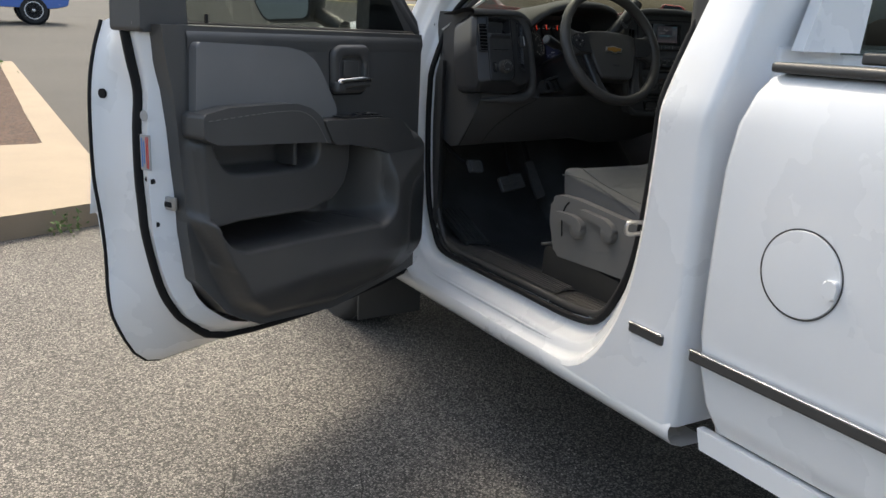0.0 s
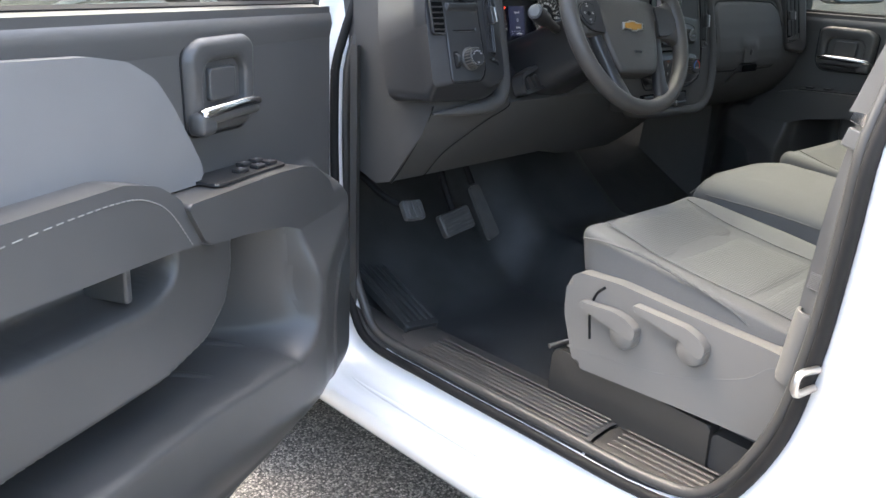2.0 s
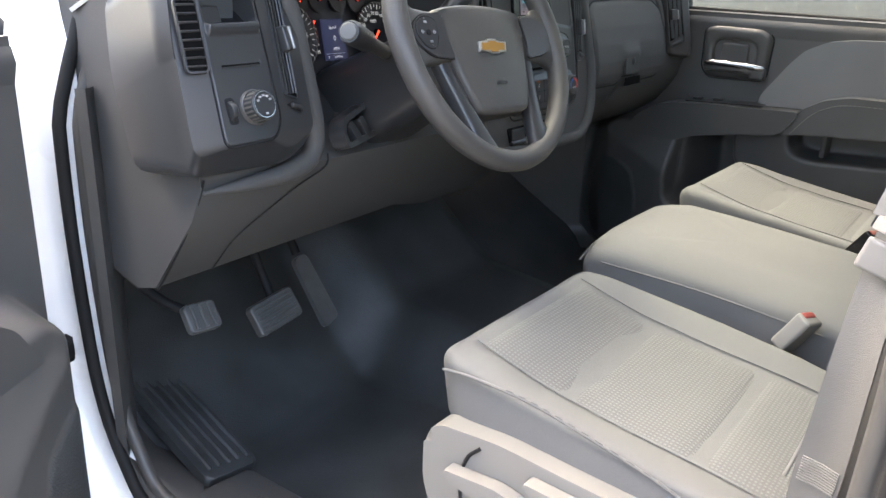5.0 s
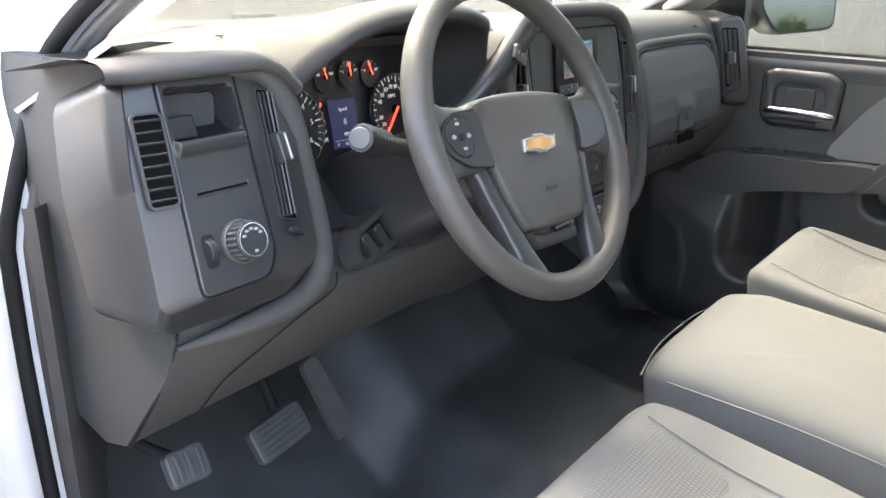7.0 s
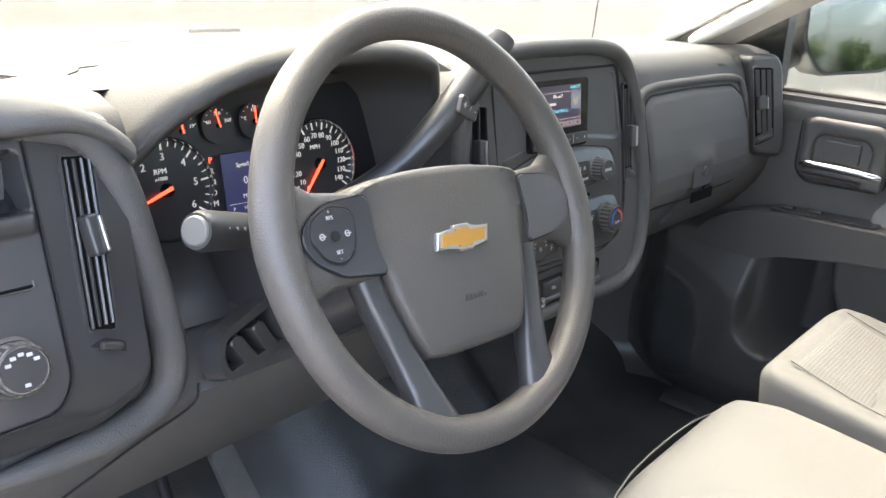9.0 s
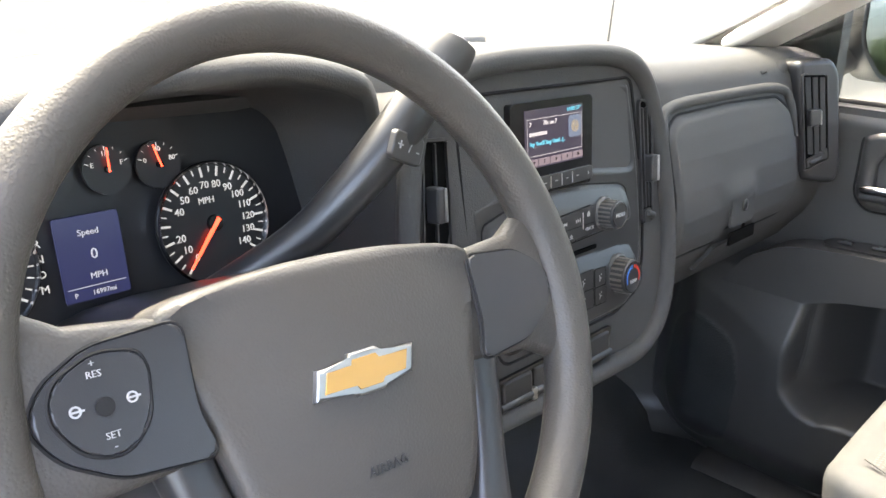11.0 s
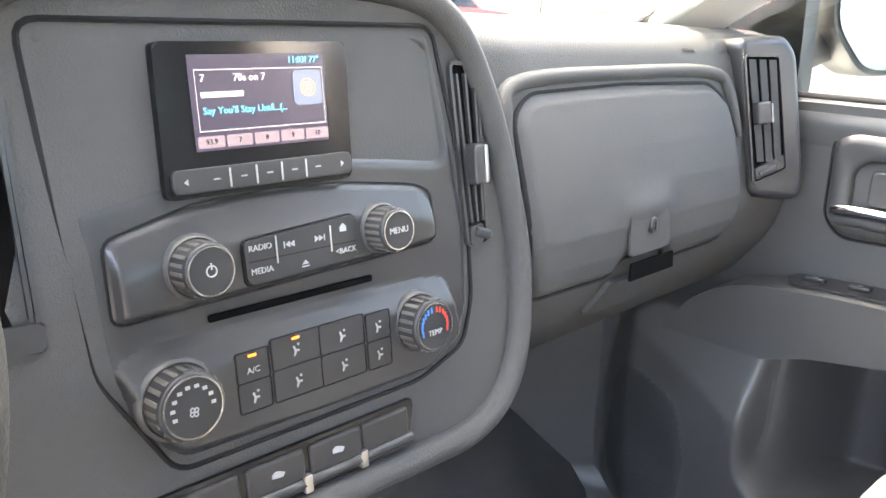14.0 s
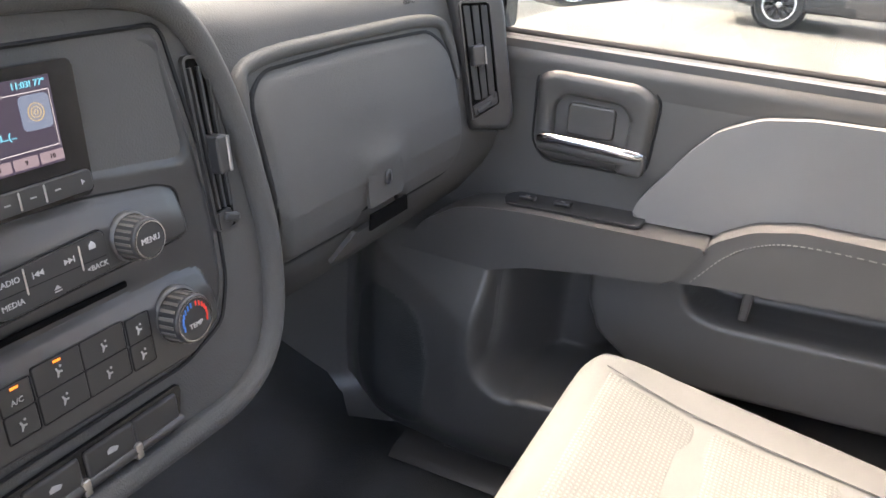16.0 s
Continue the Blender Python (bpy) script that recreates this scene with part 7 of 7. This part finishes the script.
# ---- the lot outside ----
def asphalt():
    m = bpy.data.materials.new("chip_seal_asphalt")
    m.use_nodes = True
    nt = m.node_tree
    b = nt.nodes["Principled BSDF"]
    tc = nt.nodes.new("ShaderNodeTexCoord")
    v = nt.nodes.new("ShaderNodeTexVoronoi")
    v.inputs["Scale"].default_value = 155
    n1 = nt.nodes.new("ShaderNodeTexNoise")
    n1.inputs["Scale"].default_value, n1.inputs["Detail"].default_value = 1.1, 6
    n2 = nt.nodes.new("ShaderNodeTexNoise")
    n2.inputs["Scale"].default_value, n2.inputs["Detail"].default_value = 0.08, 3
    for t in (v, n1, n2):
        nt.links.new(tc.outputs["Object"], t.inputs["Vector"])
    sep = nt.nodes.new("ShaderNodeSeparateColor")
    nt.links.new(v.outputs["Color"], sep.inputs[0])
    ramp = nt.nodes.new("ShaderNodeValToRGB")
    ramp.color_ramp.elements[0].position, ramp.color_ramp.elements[0].color = 0.12, (0.052, 0.049, 0.046, 1)
    ramp.color_ramp.elements[1].position, ramp.color_ramp.elements[1].color = 0.95, (0.275, 0.255, 0.23, 1)
    e = ramp.color_ramp.elements.new(0.5)
    e.color = (0.125, 0.117, 0.107, 1)
    nt.links.new(sep.outputs[0], ramp.inputs[0])
    gap = nt.nodes.new("ShaderNodeMapRange")
    gap.inputs["From Min"].default_value, gap.inputs["From Max"].default_value = 0.35, 0.75
    gap.inputs["To Min"].default_value, gap.inputs["To Max"].default_value = 1.0, 0.35
    nt.links.new(v.outputs["Distance"], gap.inputs[0])
    st_ = nt.nodes.new("ShaderNodeMapRange")
    st_.inputs["From Min"].default_value, st_.inputs["From Max"].default_value = 0.3, 0.7
    st_.inputs["To Min"].default_value, st_.inputs["To Max"].default_value = 0.72, 1.25
    nt.links.new(n1.outputs[0], st_.inputs[0])
    mu = nt.nodes.new("ShaderNodeMath")
    mu.operation = "MULTIPLY"
    nt.links.new(gap.outputs[0], mu.inputs[0])
    nt.links.new(st_.outputs[0], mu.inputs[1])
    sc = nt.nodes.new("ShaderNodeVectorMath")
    sc.operation = "SCALE"
    nt.links.new(ramp.outputs[0], sc.inputs[0])
    nt.links.new(mu.outputs[0], sc.inputs["Scale"])
    nt.links.new(sc.outputs[0], b.inputs["Base Color"])
    b.inputs["Roughness"].default_value = 0.85
    bn = nt.nodes.new("ShaderNodeBump")
    bn.inputs["Strength"].default_value, bn.inputs["Distance"].default_value = 0.7, 0.004
    bn.invert = True
    nt.links.new(v.outputs["Distance"], bn.inputs["Height"])
    nt.links.new(bn.outputs[0], b.inputs["Normal"])
    return m


ASPHALT = asphalt()
WORN = material("worn_pale_asphalt", (0.037, 0.0355, 0.033), 0.9, vary=0.25, scale=0.25, bump=0.3, grain=60, fine=0.15)
CONCRETE = material("sunlit_concrete", (0.235, 0.188, 0.135), 0.85, vary=0.10, scale=1.5, bump=0.2, grain=250, fine=0.08)
MULCH = material("red_mulch", (0.05, 0.027, 0.017), 0.95, vary=0.5, scale=20, bump=0.8, grain=50, fine=0.5)
LEAF = material("leaf_green", (0.07, 0.12, 0.025), 0.6, vary=0.3, scale=3)
FARLEAF = material("tree_green", (0.05, 0.085, 0.03), 0.7, vary=0.35, scale=0.8)
BARK = material("bark", (0.1, 0.075, 0.05), 0.9, vary=0.3, scale=4)


def slope(y):
    """The lot climbs gently ahead of the truck."""
    return 0.022 * max(0.0, y - 10.0)


ground = part("ground", sheet(lambda u, v: (lerp(-150, 150, u), lerp(-150, 150, v), -0.012 + slope(lerp(-150, 150, v))), 30, 60), WORN)
tagged(ground, "pale worn asphalt of the wide car lot", "ground", kind="structure")
lot = part("pavement", sheet(lambda u, v: (lerp(-7, 14, u), lerp(-4, 5.9, v) + 0.0 * u, 0.0), 20, 20), ASPHALT)
tagged(lot, "coarse chip-seal asphalt with loose stones", "pavement", kind="structure")


def pebbles():
    rng = random.Random(5)
    bm = bmesh.new()
    for k in range(2600):
        x, y = rng.uniform(-2.6, -0.6), rng.uniform(0.9, 4.6)
        r = rng.uniform(0.002, 0.0048)
        a = rng.random() * 6
        v = [bm.verts.new((x + r * math.cos(a + j * 2.09), y + r * math.sin(a + j * 2.09), 0.0002)) for j in range(3)]
        t = bm.verts.new((x + r * 0.2, y, r * 0.9))
        for j in range(3):
            bm.faces.new((v[j], v[(j + 1) % 3], t))
    return bm


CRACK = material("crack_dark", (0.03, 0.028, 0.026), 0.95, vary=0.3)
for k, line in enumerate((((-2.1, 1.2), (-1.95, 1.55), (-1.98, 1.9), (-1.8, 2.3)), ((-1.95, 1.55), (-1.6, 1.75), (-1.45, 2.1)), ((-2.6, 0.9), (-2.3, 1.35), (-2.1, 1.25)))):
    rng = random.Random(k)
    pts = [q + Vector((rng.gauss(0, 0.012), rng.gauss(0, 0.012), 0)) for q in curve([Vector((x, y, 0.0)) for x, y in line], 9)]
    part("crack", loft([[q + Vector((-w, 0, 0.0006)), q + Vector((w, 0.002, 0.0006))] for q in pts for w in (rng.uniform(0.001, 0.0035),)], False, False), CRACK, lot)
gr = part("loose_gravel", pebbles(), material("gravel_stone", (0.3, 0.28, 0.25), 0.8, vary=0.4, scale=60))
tagged(gr, "small loose stones scattered on the asphalt", "gravel", kind="stuff")

# island: kerb, concrete walk, mulch bed
isl = part("kerb", prism(rpoly([(-9.0, 2.9), (-1.58, 5.53), (-1.58, 40), (-1.85, 40), (-1.88, 7.85), (-9.0, 7.55)], 0.05), 0.15, None, 0.02), CONCRETE)
tagged(isl, "pale concrete kerb and walk of a planting island", "kerb", kind="structure")
mul = part("mulch_bed", sheet(lambda u, v: (lerp(-9.0, -1.87, u), lerp(7.75, 40, v), 0.14 + slope(lerp(7.75, 40, v)) + 0.02 * noise.noise(Vector((u * 60, v * 260, 0)))), 90, 160), MULCH)
tagged(mul, "reddish brown bark mulch in the island", "mulch", kind="stuff")


def leaf_clump(n, c, s, size, seed):
    rng = random.Random(seed)
    bm = bmesh.new()
    for _ in range(n):
        p = Vector((rng.gauss(0, 1) * s[0], rng.gauss(0, 1) * s[1], rng.gauss(0, 1) * s[2])) + Vector(c)
        m = Matrix.Translation(p) @ Euler((rng.random() * 6.3, rng.random() * 6.3, rng.random() * 6.3)).to_matrix().to_4x4()
        l = size * rng.uniform(0.6, 1.3)
        q = [bm.verts.new(m @ Vector(v)) for v in ((-l, 0, 0), (0, -l * 0.4, 0.1 * l), (l, 0, 0), (0, l * 0.4, 0.1 * l))]
        bm.faces.new(q)
    return bm


weed = thing("weed", "small green weed growing at the kerb's foot", "weed", (-1.97, 5.33, 0.0))
for k, x in enumerate((-2.02, -1.93)):
    part("foliage", leaf_clump(26, (x, 5.27 + 0.04 * k, 0.07), (0.035, 0.03, 0.035), 0.022, k), LEAF, weed)
shrub = thing("shrub", "low spreading green shrub in the mulch bed", "shrub", (-2.9, 14.5, 0.14))
part("foliage", leaf_clump(1600, (-2.95, 14.5, 0.3), (0.4, 0.6, 0.10), 0.05, 9), LEAF, shrub)
part("stem", tube([(-2.9, 14.5, 0.1), (-2.9, 14.5, 0.4)], 0.03, 6), BARK, shrub)


# darker copy of the rim metal: paints the shade behind the spokes
RIM_SHADE = material("rim_shadow", (0.12, 0.12, 0.12), 0.4, metal=0.8, vary=0.05)
BRIGHT = material("bright_rim", (0.7, 0.7, 0.71), 0.35, metal=0.6, vary=0.05)


def vehicle(name, label, cat, paint, kind, m):
    """A parked vehicle; x is its length, nose at +x, wheels on z = 0."""
    t = thing(name, label, cat, m.translation)
    if kind == "pickup":
        L, prof, z0 = 5.6, [(2.75, 0.55), (2.8, 0.8), (2.7, 1.1), (1.35, 1.22), (0.65, 1.82), (-0.35, 1.88), (-0.6, 1.3), (-2.7, 1.3), (-2.8, 0.6), (-2.2, 0.5), (2.3, 0.45)], 0.40
        win = [[(0.62, 1.25), (1.15, 1.25), (0.58, 1.76), (-0.25, 1.8), (-0.45, 1.28)]]
        wh, wr = (1.75, -1.85), 0.4
    elif kind == "suv":
        L, prof, z0 = 4.7, [(2.3, 0.45), (2.35, 0.75), (2.2, 1.0), (1.1, 1.1), (0.4, 1.66), (-1.6, 1.72), (-2.2, 1.15), (-2.32, 0.8), (-2.3, 0.45), (-1.9, 0.32), (1.9, 0.3)], 0.36
        win = [[(0.9, 1.1), (0.38, 1.56), (-0.45, 1.6), (-0.45, 1.1)], [(-0.55, 1.1), (-0.55, 1.6), (-1.55, 1.6), (-1.95, 1.15)]]
        wh, wr = (1.45, -1.4), 0.36
    else:
        L, prof, z0 = 4.9, [(2.4, 0.4), (2.45, 0.62), (2.3, 0.82), (1.15, 0.95), (0.3, 1.4), (-0.9, 1.42), (-1.75, 1.02), (-2.4, 0.98), (-2.48, 0.7), (-2.45, 0.4), (-2.0, 0.26), (1.9, 0.25)], 0.34
        win = [[(0.95, 0.96), (0.28, 1.32), (-0.3, 1.34), (-0.3, 0.96)], [(-0.38, 0.96), (-0.38, 1.34), (-0.88, 1.34), (-1.5, 1.0)]]
        wh, wr = (1.5, -1.45), 0.34
    W = 0.92
    pr = rpoly(prof, 0.14)
    rings = []
    for y, k in ((-W, 0.93), (-W * 0.95, 0.985), (-W * 0.6, 1.0), (W * 0.6, 1.0), (W * 0.95, 0.985), (W, 0.93)):
        rings.append([m @ Vector((x * (0.985 if k < 0.95 else 1.0), y * (1 - 0.16 * max(0, z - 1.0) / 0.8), lerp(0.75, z, k))) for x, z in pr])
    part("body", loft(rings), paint, t)
    for s in (-1, 1):
        for w in win:
            pts = [(x, z) for x, z in w]
            part("side_window", loft([[m @ Vector((x, s * (W + d) * (1 - 0.16 * max(0, z - 1.0) / 0.8), z)) for x, z in rpoly(pts, 0.05)] for d in (-0.03, 0.012)]), TINT, t)
        for x in wh:
            wm = m @ Matrix.Translation((x, s * (W - 0.08), wr)) @ Matrix.Rotation(math.pi / 2 * -s, 4, "X")
            w_ = part("wheel", lathe([(wr * 0.66, -0.1), (wr * 0.95, -0.11), (wr, -0.07), (wr, 0.07), (wr * 0.95, 0.11), (wr * 0.66, 0.1)], 32, wm), TYRE, t, "black tyre")
            part("arch", lathe([(wr * 1.14, -0.02), (wr * 1.14, 0.05), (0.001, 0.05)], 32, wm @ Matrix.Translation((0, 0, -0.02))), RUBBER, t)
            part("rim", lathe([(wr * 0.67, 0.0), (wr * 0.67, 0.1), (wr * 0.62, 0.1), (wr * 0.58, 0.05), (0.001, 0.05)], 28, wm), RIM_SHADE, w_)
            for k in range(10):
                part("spoke", rbox((wr * 0.34, 0, 0.085), (wr * 0.6, wr * 0.13, 0.03), 0.006, 1, wm @ Matrix.Rotation(2 * math.pi * k / 10, 4, "Z")), BRIGHT, w_)
            part("rim_lip", lathe([(wr * 0.68, 0.06), (wr * 0.68, 0.105), (wr * 0.61, 0.105), (wr * 0.61, 0.06)], 28, wm, False), BRIGHT, w_)
            part("hub", lathe([(wr * 0.14, 0.05), (wr * 0.13, 0.105), (0.001, 0.11)], 16, wm), ALLOY, w_)
        part("headlight", rbox((prof[1][0] - 0.12, s * 0.68, prof[2][1] - 0.12), (0.16, 0.32, 0.14), 0.04, 2, m), CHROME, t)
        part("taillight", rbox((prof[-3][0] * 0.99 if kind != "pickup" else -2.76, s * 0.8, 0.95), (0.1, 0.16, 0.26), 0.03, 2, m), material("tail_red", (0.35, 0.02, 0.02), 0.25, vary=0.02), t)
    return t


BLUEP = material("blue_paint", (0.02, 0.09, 0.38), 0.25, vary=0.03, coat=0.6)
REDP = material("red_paint", (0.42, 0.02, 0.015), 0.3, vary=0.03, coat=0.6)
DARKP = material("dark_paint", (0.02, 0.019, 0.019), 0.22, vary=0.05, coat=0.6)
SILVERP = material("silver_paint", (0.5, 0.5, 0.5), 0.3, metal=0.5, vary=0.03, coat=0.5)


def parked(name, label, cat, paint, kind, x, y, deg):
    return vehicle(name, label, cat, paint, kind, Matrix.Translation((x, y, slope(y))) @ Matrix.Rotation(radians(deg), 4, "Z"))


parked("pickup", "blue pickup truck parked across the lot", "pickup truck", BLUEP, "pickup", -2.0, 30.0, 0)
parked("car", "black SUV parked at the far side of the lot", "car", DARKP, "suv", 9.5, 62.0, 5)
parked("pickup", "red pickup truck parked far across the lot", "pickup truck", REDP, "pickup", 31.5, 33.5, -45)
parked("pickup", "red pickup truck parked in the next row", "pickup truck", REDP, "pickup", 26.0, 44.0, -45)
parked("car", "dark sedan with bright ten-spoke wheels beside a clear lane", "car", DARKP, "sedan", 13.35, 1.42, 90)
rng = random.Random(11)
for k in range(9):
    parked("car", "pale car parked in the row behind the truck" if k % 3 else "dark car parked in the row behind the truck", "car", (DARKP, WHITE, SILVERP)[k % 3], ("suv", "sedan")[k % 2], 1.5 + 3.1 * k, -27.0, 78 + rng.uniform(-3, 3))


def tree(x, y, h, seed):
    rng = random.Random(seed)
    t = thing("tree", "broad green tree at the lot's far edge", "tree", (x, y, slope(y)), "trees behind the lot")
    part("trunk", tube([(x, y, 0), (x + 0.1, y, h * 0.3), (x, y + 0.1, h * 0.7)], [0.22, 0.16, 0.05], 8), BARK, t)
    for k in range(3):
        a = rng.random() * 6
        part("limb", tube([(x, y, h * 0.35), (x + h * 0.2 * math.cos(a), y + h * 0.2 * math.sin(a), h * 0.6)], [0.08, 0.03], 6), BARK, t)
    bms = [leaf_clump(260, (x + rng.gauss(0, 0.17) * h, y + rng.gauss(0, 0.15) * h, h * rng.uniform(0.42, 0.92)), (h * 0.09, h * 0.09, h * 0.07), 0.24, seed * 31 + k) for k in range(9)]
    part("crown", join(*bms), FARLEAF, t)


for k in range(14):
    tree(-12 + 5.2 * k + rng.uniform(-1.5, 1.5), -58 + rng.uniform(-5, 5), rng.uniform(2.8, 5.2), 40 + k)
for k in range(9):
    tree(-45 + 13 * k + rng.uniform(-3, 3), 118 + rng.uniform(-8, 8), rng.uniform(6, 10), 80 + k)
grass = part("grass_verge", sheet(lambda u, v: (lerp(-60, 90, u), lerp(-40, -75, v), 0.02 + 0.25 * v), 20, 4), LEAF)
tagged(grass, "strip of green grass behind the parked cars", "grass", kind="structure")
verge = part("dry_verge", sheet(lambda u, v: (lerp(-70, 110, u), lerp(96, 104, v), slope(lerp(96, 104, v)) + 0.05), 20, 3), material("dry_grass", (0.3, 0.27, 0.1), 0.9, vary=0.3, scale=0.6))
tagged(verge, "strip of dry yellow grass beyond the lot", "grass", kind="structure")
for x, y in ((14.0, -45.0), (27.0, -50.0), (6.0, -52.0), (40.0, 70.0)):
    t = thing("light_pole", "tall pale steel lamp pole in the lot", "street lamp", (x, y, slope(y)), "lamp poles")
    part("pole", tube([(x, y, slope(y) - 0.1), (x, y, slope(y) + 9)], [0.09, 0.06], 8), STEEL, t)
    part("lamp_head", rbox((x + 0.4, y, slope(y) + 9.0), (0.9, 0.3, 0.12), 0.03), STEEL, t)


# ---- everything brought to its true size ----
# the body, the seats and the lot were laid out 6.7 % over size, on axes leaning by about a degree
SIZE = 0.937
LEAN = Matrix(((0.9999, -0.0068, 0.0118), (0.0066, 0.9998, 0.0200), (-0.0119, -0.0200, 0.9997)))
OUTER = Matrix.Translation((-0.0223, 0.1148, 0.1245)) @ (LEAN * SIZE).to_4x4()
BODY = OUTER.copy()
BODY[0][0], BODY[0][1], BODY[0][2], BODY[0][3] = 0.985, 0.0, 0.0, 0.018       # the cab keeps its width
LOT = Matrix.Translation((-0.022, 0.13, 0.112)) @ Matrix.Scale(SIZE, 4)
COLUMN = Matrix.Translation((-0.17, 2.33, 1.43)) @ Matrix.Scale(SIZE, 4) @ Matrix.Translation((0.17, -2.33, -1.43))
PLACES = {"pickup_truck": BODY, "cab_interior": BODY, "driver_door": OUTER, "driver_seat": OUTER, "centre_seat": OUTER, "passenger_seat": OUTER, "seat_belt": OUTER, "belt_buckle": OUTER,
          "brake_pedal": OUTER, "accelerator_pedal": OUTER, "parking_brake_pedal": OUTER, "foot_rest": OUTER, "steering_wheel": None, "steering_column": COLUMN, "dashboard": None, "passenger_door": None}
bpy.context.view_layer.update()
for ob in [q for q in bpy.data.objects if q.parent is None and q.type in ("EMPTY", "MESH")]:
    kind_ = ob.name.split(".")[0]
    if kind_ == "wing_mirror":
        place = OUTER if ob.location.x < 0 else None
    else:
        place = PLACES.get(kind_, LOT)
    if place is not None:
        ob.matrix_basis = place @ ob.matrix_basis
